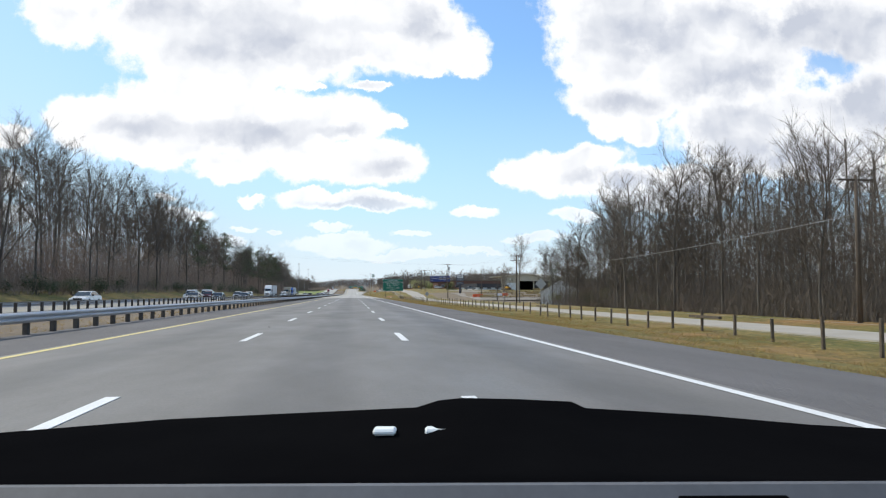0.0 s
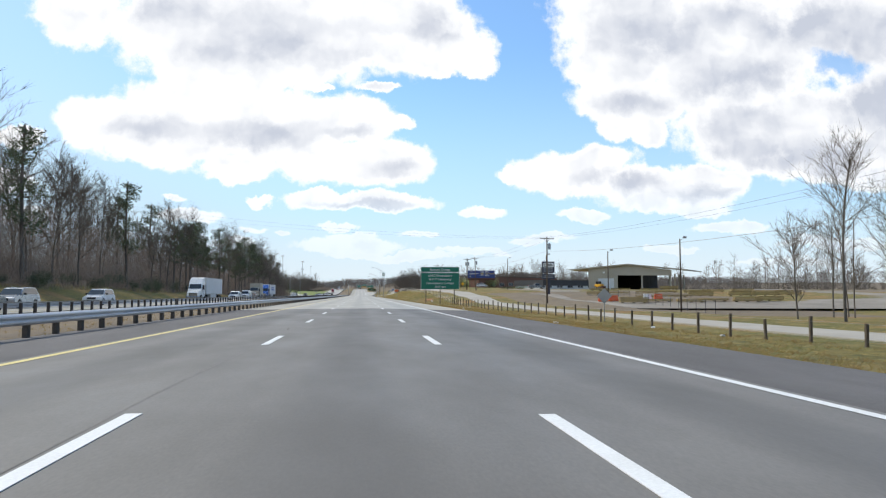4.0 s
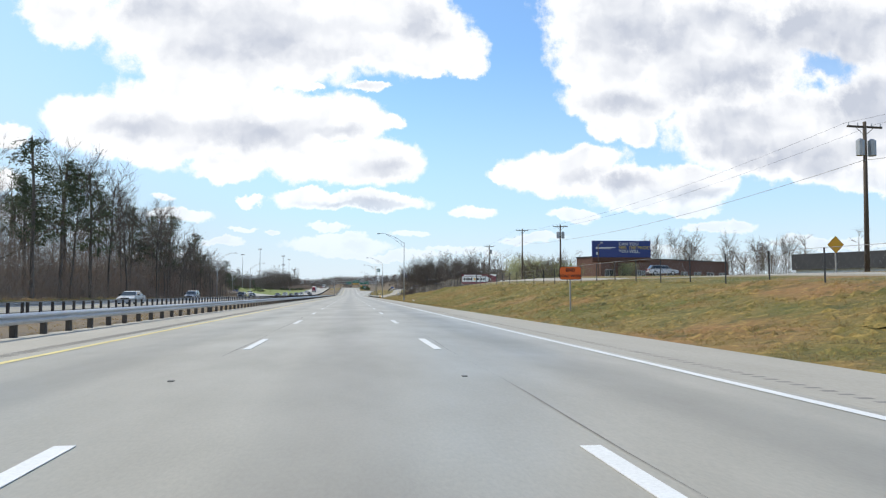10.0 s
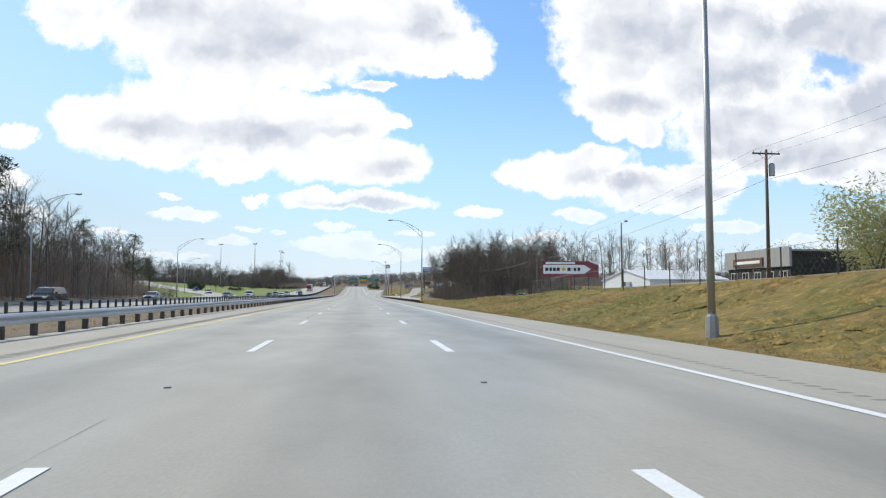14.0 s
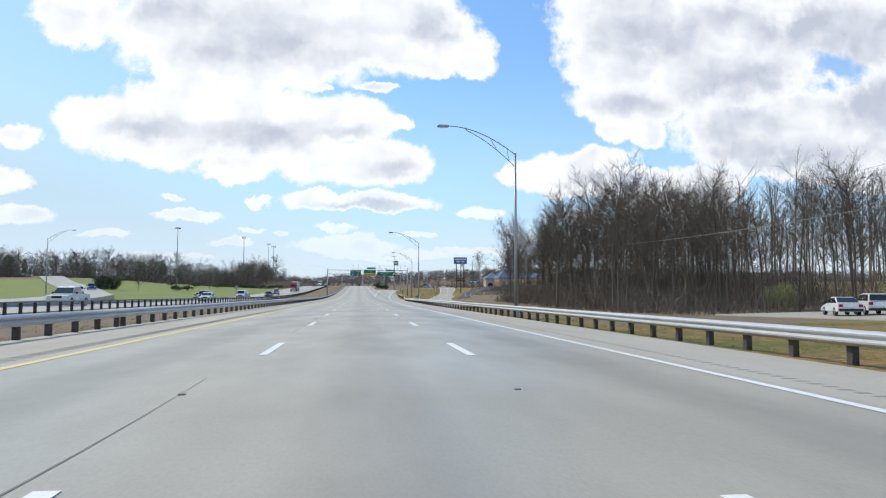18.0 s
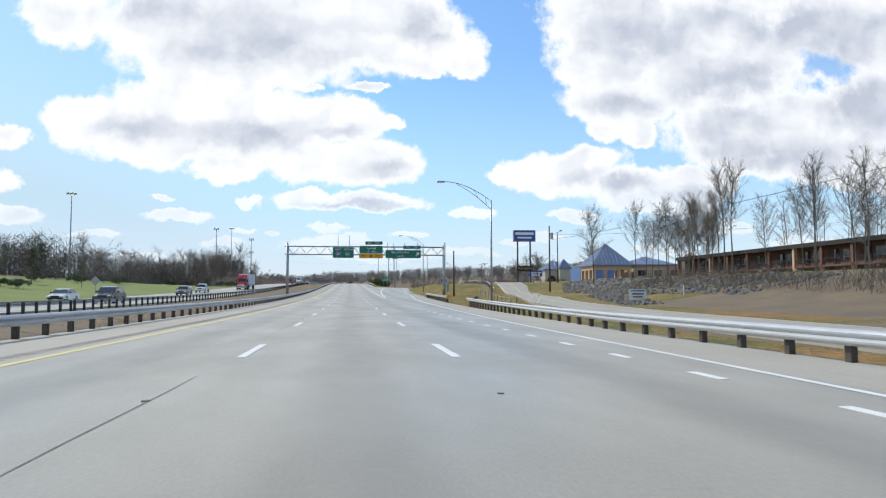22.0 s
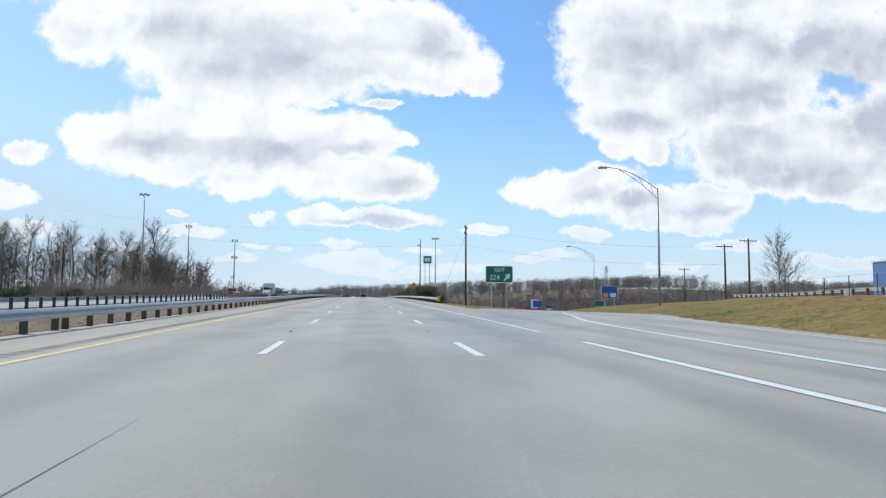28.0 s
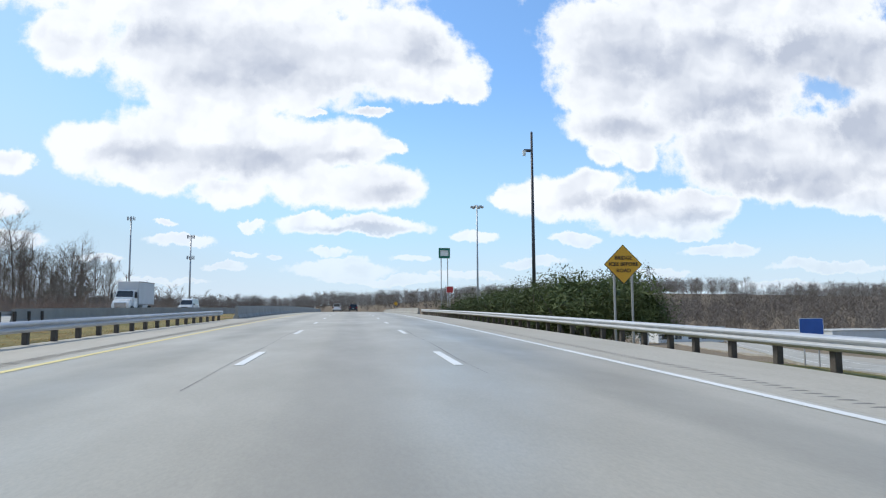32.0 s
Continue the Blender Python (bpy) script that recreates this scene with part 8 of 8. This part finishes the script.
def car(kind, colour, label, rack=False):
    """A car whose front points to -y, with its middle at the origin."""
    s = SHAPES[kind]
    L, W = s["L"], s["W"]
    root = thing("pickup_truck" if kind == "pickup" else ("van" if kind == "van" else "car"), label, "pickup" if kind == "pickup" else ("van" if kind == "van" else "car"))
    o = -L / 2
    mv = lambda pts: [(y + o, z) for y, z in pts]
    part("body", hull(mv(s["body"]), W, taper=0.05, base_z=0.3), colour, root, smooth=False)
    cab = s["cab"]
    cw = W - 0.10
    zt = max(p[1] for p in cab)
    tp = 0.17
    part("roof", hull(mv(cab), cw, taper=tp, base_z=cab[0][1]), colour, root)
    zb = cab[0][1]
    half = lambda z: cw / 2 - tp * (z - zb) / (zt - zb)
    c = (sum(p[0] for p in cab) / len(cab), sum(p[1] for p in cab) / len(cab))
    inner = [((c[0] + (y - c[0]) * 0.90), max(zb + 0.10, min(zt - 0.09, c[1] + (z - c[1]) * 0.86))) for y, z in cab]
    for sgn in (-1, 1):
        pts = [(sgn * (half(z) + 0.004), y + o, z) for y, z in inner]
        if sgn > 0:
            pts.reverse()
        part("side_window", flat(pts), M["car_glass"], root)
        ym = c[0] + o
        part("pillar", box(bmesh.new(), sgn * (half(zb + 0.3)) - 0.02, sgn * (half(zb + 0.3)) + 0.02, ym - 0.06, ym + 0.06, zb + 0.08, zb + 0.3), colour, root)
        part("mirror", box(bmesh.new(), sgn * (W / 2 + 0.09) - 0.11, sgn * (W / 2 + 0.09) + 0.11, cab[0][0] + o + 0.42, cab[0][0] + o + 0.56, zb + 0.06, zb + 0.24, 0.03), M["plastic"], root)
        part("headlight", box(bmesh.new(), sgn * (W / 2 - 0.30) - 0.20, sgn * (W / 2 - 0.30) + 0.20, o - 0.02 + 0.06, o + 0.25, s["body"][2][1] - 0.20, s["body"][2][1] - 0.03, 0.03), M["head_lens"], root)
        zr = s["body"][-3][1]
        part("tail_light", box(bmesh.new(), sgn * (W / 2 - 0.22) - 0.15, sgn * (W / 2 - 0.22) + 0.15, L / 2 - 0.20, L / 2 + 0.005, zr - 0.28, zr - 0.06, 0.03), M["tail_lens"], root)
    a, b = cab[0], cab[1]
    g = lambda p, q, t: (p[0] + (q[0] - p[0]) * t, p[1] + (q[1] - p[1]) * t)
    for name, p, q in (("windscreen", a, b), ("rear_window", cab[-1], cab[-2])):
        u, v = g(p, q, 0.14), g(p, q, 0.90)
        nrm = Vector((0, -(v[1] - u[1]), v[0] - u[0])).normalized() if name == "windscreen" else Vector((0, v[1] - u[1], u[0] - v[0])).normalized()
        off = nrm * 0.03 if name == "windscreen" else nrm * 0.03
        pts = [Vector((-half(u[1]) + 0.06, u[0] + o, u[1])) + off, Vector((half(u[1]) - 0.06, u[0] + o, u[1])) + off, Vector((half(v[1]) - 0.06, v[0] + o, v[1])) + off, Vector((-half(v[1]) + 0.06, v[0] + o, v[1])) + off]
        if name != "windscreen":
            pts.reverse()
        part(name, flat(pts), M["car_glass"], root)
    zg = s["body"][1][1]
    part("grille", box(bmesh.new(), -0.45, 0.45, o - 0.025, o + 0.1, zg - 0.12, zg + 0.10, 0.02), M["plastic"], root)
    part("front_bumper", box(bmesh.new(), -W / 2 + 0.08, W / 2 - 0.08, o - 0.05, o + 0.12, 0.34, 0.52, 0.04), M["plastic"] if kind != "pickup" else M["chrome"], root)
    part("rear_bumper", box(bmesh.new(), -W / 2 + 0.06, W / 2 - 0.06, L / 2 - 0.1, L / 2 + 0.06, 0.36, 0.56, 0.04), M["plastic"] if kind != "pickup" else M["chrome"], root)
    part("plate", box(bmesh.new(), -0.15, 0.15, L / 2 + 0.0, L / 2 + 0.05 + 0.02, 0.66, 0.80), M["sign_white"], root)
    if kind == "pickup":
        part("bed", box(bmesh.new(), -W / 2 + 0.14, W / 2 - 0.14, 3.95 + o, 5.6 + o, 1.145, 1.175), M["plastic"], root)
    if rack:
        for y in (1.9, 3.0, 4.1):
            part("roof_rack", bar(bmesh.new(), (-0.8, y + o, zt + 0.06), (0.8, y + o, zt + 0.06), 0.03, 0.03, 5), M["plastic"], root)
    for sgn in (-1, 1):
        for y in s["ax"]:
            wheel(root, sgn * (W / 2 - 0.10), y + o, s["r"])
    return root


def truck(cab_mat, box_mat, label, trailer=14.5, sleeper=True, bars=(), front=0.0):
    root = thing("lorry", label, "lorry")
    o = 0.0
    part("cab", hull([(o + 1.3, 0.7), (o + 1.25, 1.9), (o + 1.5, 2.05), (o + 2.05, 2.95), (o + 3.7 if sleeper else o + 3.0, 3.0), (o + 3.7 if sleeper else o + 3.0, 0.7)], 2.4, taper=0.12, base_z=1.5), cab_mat, root)
    part("bonnet", hull([(o, 0.5), (o, 1.35), (o + 0.25, 1.6), (o + 1.4, 1.85), (o + 1.4, 0.5)], 2.1, taper=0.1, base_z=0.5), cab_mat, root)
    if sleeper:
        part("roof_fairing", hull([(o + 2.0, 2.9), (o + 2.9, 3.85), (o + 3.7, 4.0), (o + 3.7, 2.9)], 2.3, taper=0.1, base_z=2.9), cab_mat, root)
    part("windscreen", flat([(-1.0, o + 1.46, 2.1), (1.0, o + 1.46, 2.1), (0.93, o + 1.94, 2.85), (-0.93, o + 1.94, 2.85)]), M["car_glass"], root)
    part("grille", box(bmesh.new(), -0.7, 0.7, o - 0.04, o + 0.05, 0.75, 1.4, 0.03), M["chrome"], root)
    part("bumper", box(bmesh.new(), -1.2, 1.2, o - 0.12, o + 0.2, 0.4, 0.75, 0.05), M["chrome"], root)
    for s in (-1, 1):
        part("headlight", box(bmesh.new(), s * 0.85 - 0.2, s * 0.85 + 0.2, o - 0.04, o + 0.2, 0.95, 1.2, 0.03), M["head_lens"], root)
        part("mirror", box(bmesh.new(), s * 1.45 - 0.1, s * 1.45 + 0.1, o + 1.35, o + 1.5, 1.9, 2.6, 0.02), M["plastic"], root)
        part("side_window", box(bmesh.new(), s * 1.19 - 0.03, s * 1.19 + 0.02, o + 1.75, o + 2.6, 1.95, 2.7), M["car_glass"], root)
    y0 = o + (4.3 if sleeper else 3.1)
    t = part("trailer", box(bmesh.new(), -1.29, 1.29, y0, y0 + trailer, 1.15, 4.05, 0.03), box_mat, root)
    rails = bmesh.new()
    for z in (1.18, 4.0):
        for s in (-1.3, 1.3):
            box(rails, s - 0.02, s + 0.02, y0, y0 + trailer, z - 0.06, z + 0.06)
    part("trailer_rail", rails, M["steel"], t)
    for a, b, z0, z1 in bars:
        part("bar", box(bmesh.new(), 1.295, 1.32, y0 + a, y0 + b, z0, z1), M["sign_blue"], t)
    part("chassis", box(bmesh.new(), -0.5, 0.5, o + 0.6, y0 + trailer - 0.3, 0.75, 1.15), M["plastic"], root)
    part("skirt", box(bmesh.new(), -1.2, 1.2, y0 + trailer * 0.28, y0 + trailer * 0.62, 0.55, 1.15), M["trailer"], root)
    ax = [o + 0.95, y0 + 0.2, y0 + trailer - 2.6, y0 + trailer - 1.3] + ([y0 + 1.4] if sleeper else [])
    for y in ax:
        for s in (-1, 1):
            wheel(root, s * 1.05, y, 0.5, 0.34)
    return root


def settle(ob, x, y, rz=0, z=None):
    zz = (road_z(y) + (fall(x) if x > -19 else 0)) if z is None else z
    slope = math.degrees(math.atan((road_z(y + 2) - road_z(y - 2)) / 4)) if z is None else 0
    ob.matrix_basis = pose(x, y, zz + 0.01, slope, 0, rz)
    return ob


ONC = "oncoming traffic"
SHOP = {}


def oncoming(kind, colour, x, y, label, rack=False):
    key = (kind, colour, rack)
    if key not in SHOP:
        SHOP[key] = car(kind, M[colour], label, rack)
        ob = SHOP[key]
    else:
        ob = copy_thing(SHOP[key], pose(0, 0, 0))
    settle(ob, x, y)
    return tagged(ob, label, "", ONC)


LN = (-24.3, -28.0, -31.7)
oncoming("sedan", "car_white", LN[1], 82, "white sedan in the oncoming lanes")
oncoming("pickup", "car_white", LN[1], 134, "white pickup truck in the oncoming lanes")
oncoming("sedan", "car_black", LN[0], 139, "black sedan in the oncoming lanes")
oncoming("suv", "car_white", LN[1], 205, "white sport utility vehicle in the oncoming lanes")
oncoming("sedan", "car_tan", LN[0], 118, "champagne sedan in the oncoming lanes")
oncoming("suv", "car_maroon", LN[1], 149, "maroon sport utility vehicle in the oncoming lanes")
oncoming("van", "car_white", LN[2], 166, "white van in the oncoming lanes")
oncoming("sedan", "car_grey", LN[0], 172, "grey sedan in the oncoming lanes")
oncoming("suv", "car_silver", LN[1], 186, "silver sport utility vehicle in the oncoming lanes")
oncoming("suv", "car_white", LN[0], 268, "white sport utility vehicle beside the lorry in the oncoming lanes")
oncoming("van", "car_white", LN[1], 306, "white van with a roof rack in the oncoming lanes", True)
oncoming("sedan", "car_white", LN[0], 392, "white sedan in the oncoming lanes")
oncoming("suv", "car_silver", LN[1], 441, "silver sport utility vehicle in the oncoming lanes")
oncoming("sedan", "car_silver", LN[1], 593, "silver sedan in the oncoming lanes")
oncoming("pickup", "car_white", LN[1], 626, "white pickup truck in the oncoming lanes")
oncoming("sedan", "car_white", LN[0], 672, "white sedan in the oncoming lanes")
oncoming("pickup", "car_silver", LN[1], 688, "silver pickup truck in the oncoming lanes")
oncoming("sedan", "car_black", LN[2], 702, "black sedan in the oncoming lanes")
oncoming("van", "car_white", LN[1], 730, "white van in the oncoming lanes")
oncoming("suv", "car_grey", LN[0], 752, "grey sport utility vehicle in the oncoming lanes")
oncoming("suv", "car_tan", LN[1], 802, "champagne sport utility vehicle in the oncoming lanes")
oncoming("sedan", "car_white", LN[2], 760, "white sedan in the oncoming lanes")
oncoming("pickup", "car_white", LN[2], 836, "white pickup truck in the oncoming lanes")
oncoming("pickup", "car_red", LN[1], 1018, "red pickup truck in the oncoming lanes")
oncoming("van", "car_white", LN[0], 1092, "white van in the oncoming lanes")
oncoming("suv", "car_black", LN[1], 500, "black sport utility vehicle in the oncoming lanes")
oncoming("sedan", "car_silver", LN[2], 548, "silver sedan in the oncoming lanes")
settle(tagged(truck(M["car_white"], M["trailer"], "white articulated lorry with a long plain trailer", bars=()), "", "", ONC), LN[1], 249)
settle(tagged(truck(M["car_blue"], M["trailer"], "blue articulated lorry with a white trailer", bars=((4, 10, 2.9, 3.3), (4, 10, 2.3, 2.7))), "", "", ONC), LN[1], 338)
settle(tagged(truck(M["car_red"], M["trailer"], "red articulated lorry with a white box trailer", 13.0), "", "", ONC), LN[1], 866)
settle(tagged(truck(M["car_white"], M["trailer"], "white box lorry in the oncoming lanes", 7.0, False), "", "", ONC), LN[1], 1072)
settle(tagged(truck(M["car_tan"], M["beige"], "cream box-shaped motorhome in the oncoming lanes", 6.0, False), "", "", ONC), LN[1], 318)

# traffic far ahead in the same direction
lead = car("suv", M["car_black"], "black sport utility vehicle ahead in the same lane")
settle(lead, 0.1, 1150, 180)
lead_van = car("van", M["car_white"], "white van ahead in the inner lane")
settle(lead_van, -3.9, 1163, 180)
for x, y, kind, col, z, rz, lab in ((36.0, 997, "suv", "car_silver", ramp_z(0, 997) + 0.05, 164, "silver sport utility vehicle on the exit ramp"), (52, 1042, "sedan", "car_blue", ramp_z(0, 1042) + 0.05, 158, "blue sedan on the exit ramp"),
                                    (-66.5, 742, "pickup", "car_blue", None, 22, "blue pickup truck on the slip road"), (-52, 694, "suv", "car_white", None, 20, "white sport utility vehicle on the slip road")):
    ob = car(kind, M[col], lab)
    settle(ob, x, y, rz, z if z is not None else land(x, y) + 0.42)
# parked cars at the tile yard and the motel
for x, y, kind, col, rz, lab in ((37.6, 606, "sedan", "car_white", 160, "white sedan parked in the tile yard"), (41, 607, "suv", "car_white", 158, "white sport utility vehicle parked in the tile yard"), (48.5, 609, "suv", "car_silver", 150, "silver sport utility vehicle parked in the tile yard"),
                                 (60.5, 613, "pickup", "car_white", 100, "white pickup truck parked before the showroom"), (60, 366, "pickup", "car_grey", 90, "dark pickup truck parked by the frontage road"), (50, 419, "suv", "car_silver", 80, "silver sport utility vehicle parked before the brick building"),
                                 (64, 590, "sedan", "car_black", 40, "black sedan parked beside the workshop")):
    settle(car(kind, M[col], lab), x, y, rz, land(x, y) + 0.14)

# ---------- yard goods, barrels and other loose things ----------
M["yellow_timber"] = surface("yellow_scaffold_boards", (0.42, 0.29, 0.09), (0.26, 0.19, 0.09), scale=1.2, rough=0.7, fine=14, tint=0.2)
M["orange_plastic"] = surface("orange_plastic", (0.80, 0.13, 0.03), (0.68, 0.11, 0.03), scale=1, rough=0.5, fine=12)


def stack(x, y, rz, label):
    root = thing("board_stack", label, "stack", "stacks in the rental yard", at=pose(x, y, land(x, y) + 0.1, 0, 0, rz))
    r = random.Random(int(x * 7 + y))
    for k in range(3):
        part("bearer", box(bmesh.new(), -1.8 + 1.8 * k - 0.08, -1.8 + 1.8 * k + 0.08, -0.5, 0.5, 0, 0.14), M["post"], root)
    n = r.randint(3, 7)
    for i in range(n):
        part("board", box(bmesh.new(), -2.3 + r.uniform(-0.1, 0.1), 2.3 + r.uniform(-0.1, 0.1), -0.55, 0.55, 0.14 + i * 0.13, 0.24 + i * 0.13), M["yellow_timber"], root)


for i in range(7):
    stack(50 + i * 5.4, 272 + (i % 2) * 2.5, -20, "stack of yellow scaffold boards in the rental yard")
for i in range(6):
    stack(53 + i * 6, 252 + (i % 3) * 2.0, -15, "stack of yellow scaffold boards in the rental yard")
for i in range(6):
    stack(45 + i * 5.0, 239 + (i % 2) * 1.8, -8, "stack of worn scaffold boards along the edge of the yard")
for i in range(4):
    stack(60 + i * 6.5, 300 + (i % 2) * 3, -30, "stack of yellow scaffold boards in the rental yard")


def barrier(x, y, rz, mat, label):
    root = thing("barrier", label, "barrier", "plastic barriers", at=pose(x, y, land(x, y) + 0.05, 0, 0, rz))
    part("body", hull([(-0.28, 0), (-0.28, 0.18), (-0.12, 0.4), (-0.09, 0.95), (0.09, 0.95), (0.12, 0.4), (0.28, 0.18), (0.28, 0)], 1.8), mat, root)
    part("foot", box(bmesh.new(), -0.7, -0.3, -0.3, 0.3, -0.06, 0.03), mat, root)


for x, y, rz, mt in ((42.5, 247, 20, "orange_plastic"), (44.3, 246.6, 15, "orange_plastic"), (51.5, 249, 20, "sign_white"), (53.4, 248.6, 20, "orange_plastic")):
    barrier(x, y, rz, M[mt], "plastic water-filled barrier in the rental yard")
con = thing("loader", "small yellow loader parked before the depot", "machine", at=pose(75, 345, land(75, 345) + 0.1, 0, 0, 30))
part("body", box(bmesh.new(), -0.8, 0.8, -1.2, 1.2, 0.5, 1.5, 0.08), M["sign_yellow"], con)
part("cab", box(bmesh.new(), -0.6, 0.6, -0.4, 0.9, 1.5, 2.4, 0.05), M["car_glass"], con)
part("bucket", box(bmesh.new(), -0.9, 0.9, -2.0, -1.3, 0.2, 0.9, 0.05), M["rust"], con)
for s in (-1, 1):
    for y in (-0.7, 0.7):
        wheel(con, s * 0.75, y, 0.42, 0.3)


def barrel(x, y):
    root = thing("traffic_barrel", "orange and white striped traffic barrel beside the guardrail", "traffic barrel", "traffic barrels", at=pose(x, y, road_z(y) - 0.15))
    part("base", bar(bmesh.new(), (0, 0, 0), (0, 0, 0.08), 0.36, 0.36, 14), M["tyre"], root)
    for i in range(5):
        part("band", bar(bmesh.new(), (0, 0, 0.08 + i * 0.18), (0, 0, 0.08 + (i + 1) * 0.18), 0.29 - i * 0.018, 0.272 - i * 0.018, 14), M["sign_white"] if i % 2 else M["orange_plastic"], root)
    part("handle", box(bmesh.new(), -0.12, 0.12, -0.02, 0.02, 0.98, 1.08), M["orange_plastic"], root)


barrel(-18.4, 1003)
ty = thing("tyre", "old black lorry tyre lying in the grass", "tyre", at=pose(17.4, 777.5, land(17.4, 777.5) - 0.22, 10, 38, 30))
wheel(ty, 0, 0, 0.48, 0.28, False)
# cable markers and hydrant by the side road
for x, y in ((20.2, 752), (22.5, 764), (33, 744)):
    mk = thing("marker_post", "slim white marker post in the grass", "marker post", at=pose(x, y, land(x, y)))
    part("post", bar(bmesh.new(), (0, 0, -0.2), (0, 0, 0.95), 0.05, 0.05, 6), M["sign_white"], mk)
    part("cap", bar(bmesh.new(), (0, 0, 0.95), (0, 0, 1.1), 0.055, 0.03, 6), M["ink"], mk)
# litter beside the fence
r = random.Random(8)
for i in range(16):
    y = r.uniform(60, 480)
    x = r.uniform(9.5, 17)
    ob = part("litter", box(bmesh.new(), -0.12, 0.12, -0.08, 0.08, 0, 0.07, 0.02), M["sign_white"], None, m=pose(x, y, land(x, y) + 0.02, r.uniform(-20, 20), r.uniform(-20, 20), r.uniform(0, 360)))
    tagged(ob, "scrap of pale litter in the verge grass", "litter", "litter on the verge")

# raised road reflectors in the seams
refl = bpy.data.meshes.new("reflector")
bm = box(bmesh.new(), -0.035, 0.035, -0.035, 0.035, -0.01, 0.008, 0.0)
bm.to_mesh(refl)
bm.free()
refl.materials.append(M["seam"])
for k in range(0, 80, 2):
    y = 17.95 + P_DASH * k + 6.1
    for x in (-2.03, 1.63):
        ob = new("reflector", refl)
        ob.matrix_basis = pose(x - 0.2, y, road_z(y) + fall(x) + 0.004)
        ob.parent = road if y < JOIN else road_b
# rumble strips on the shoulders
tv, tf = [], []
for a, b, x in ((190, 640, 5.62), (190, 640, -6.3), (905, 1040, 5.62), (640, 1040, -6.3)):
    y = a
    while y < b:
        k = len(tv)
        z = road_z(y) + fall(x) + 0.003
        tv += [(x - 0.2, y - 0.06, z), (x + 0.2, y - 0.06, z + fall(x + 0.2) - fall(x)), (x + 0.2, y + 0.05, z + fall(x + 0.2) - fall(x)), (x - 0.2, y + 0.05, z)]
        tf.append((k, k + 1, k + 2, k + 3))
        y += 0.305
M["rumble"] = surface("rumble_groove", (0.24, 0.225, 0.205), (0.19, 0.18, 0.165), scale=3, rough=0.9)
tagged(new("rumble_strip", mesh_of("rumble_strip", tv, tf, M["rumble"])), "worn rumble grooves cut into the shoulder", "road shoulder", kind="stuff")

# ---------- dashboard of the filming car, left standing at the start ----------
# Gloss-free near-black: shade of the absent car roof is put into the colour.
M["dash"] = surface("roof_shaded_black_dashboard", (0.004, 0.004, 0.0045), (0.006, 0.006, 0.0065), scale=5, rough=1.0, fine=80)
M["dash"].node_tree.nodes["Principled BSDF"].inputs["Specular IOR Level"].default_value = 0.0
M["dash_grey"] = surface("grey_console_plastic", (0.11, 0.11, 0.115), (0.085, 0.085, 0.09), scale=5, rough=0.6, fine=60)
dc = thing("dashboard", "black car dashboard with a grey front trim", "dashboard", at=pose(0.44, 0, 0, 0, 0, -7.12))
EDGE = ((-0.75, 0.175), (-0.50, 0.151), (-0.30, 0.136), (-0.03, 0.1245), (-0.005, 0.117), (0.02, 0.1145), (0.08, 0.116), (0.14, 0.119), (0.155, 0.126), (0.28, 0.134), (0.40, 0.145), (0.50, 0.151), (0.75, 0.17))
top = bmesh.new()
rows = []
for d, k, drop in ((0.80, 1.0, 0.20), (0.82, 1.0, 0.02), (0.80, 1.0, 0.0), (0.77, 1.0, 0.004), (0.60, 0.35, 0.020), (0.545, 0.2, 0.012), (0.535, 0.2, 0.03), (0.53, 0.2, 0.2)):
    rows.append([top.verts.new((x, d, 1.07 - (0.128 + (z - 0.128) * k) - drop)) for x, z in EDGE])
for u, v in zip(rows, rows[1:]):
    for i in range(len(EDGE) - 1):
        top.faces.new((u[i], u[i + 1], v[i + 1], v[i]))
bmesh.ops.recalc_face_normals(top, faces=top.faces)
part("dash_top", top, M["dash"], dc, smooth=True)
part("trim", box(bmesh.new(), -0.7, 0.7, 0.50, 0.527, 0.78, 0.937, 0.01), M["dash_grey"], dc)
part("pocket", box(bmesh.new(), 0.155, 0.24, 0.495, 0.52, 0.80, 0.931, 0.006), M["dash"], dc)
part("body", box(bmesh.new(), -0.6, 0.6, 0.56, 0.76, -0.02, 0.88), M["dash"], dc)
# Small white slips stand in for reflections in the windscreen.
for x, w in ((-0.068, 0.022), (-0.018, 0.024)):
    part("white_tag", box(bmesh.new(), x, x + w, 0.70, 0.72, 0.934, 0.940, 0.002), M["sign_white"], dc)
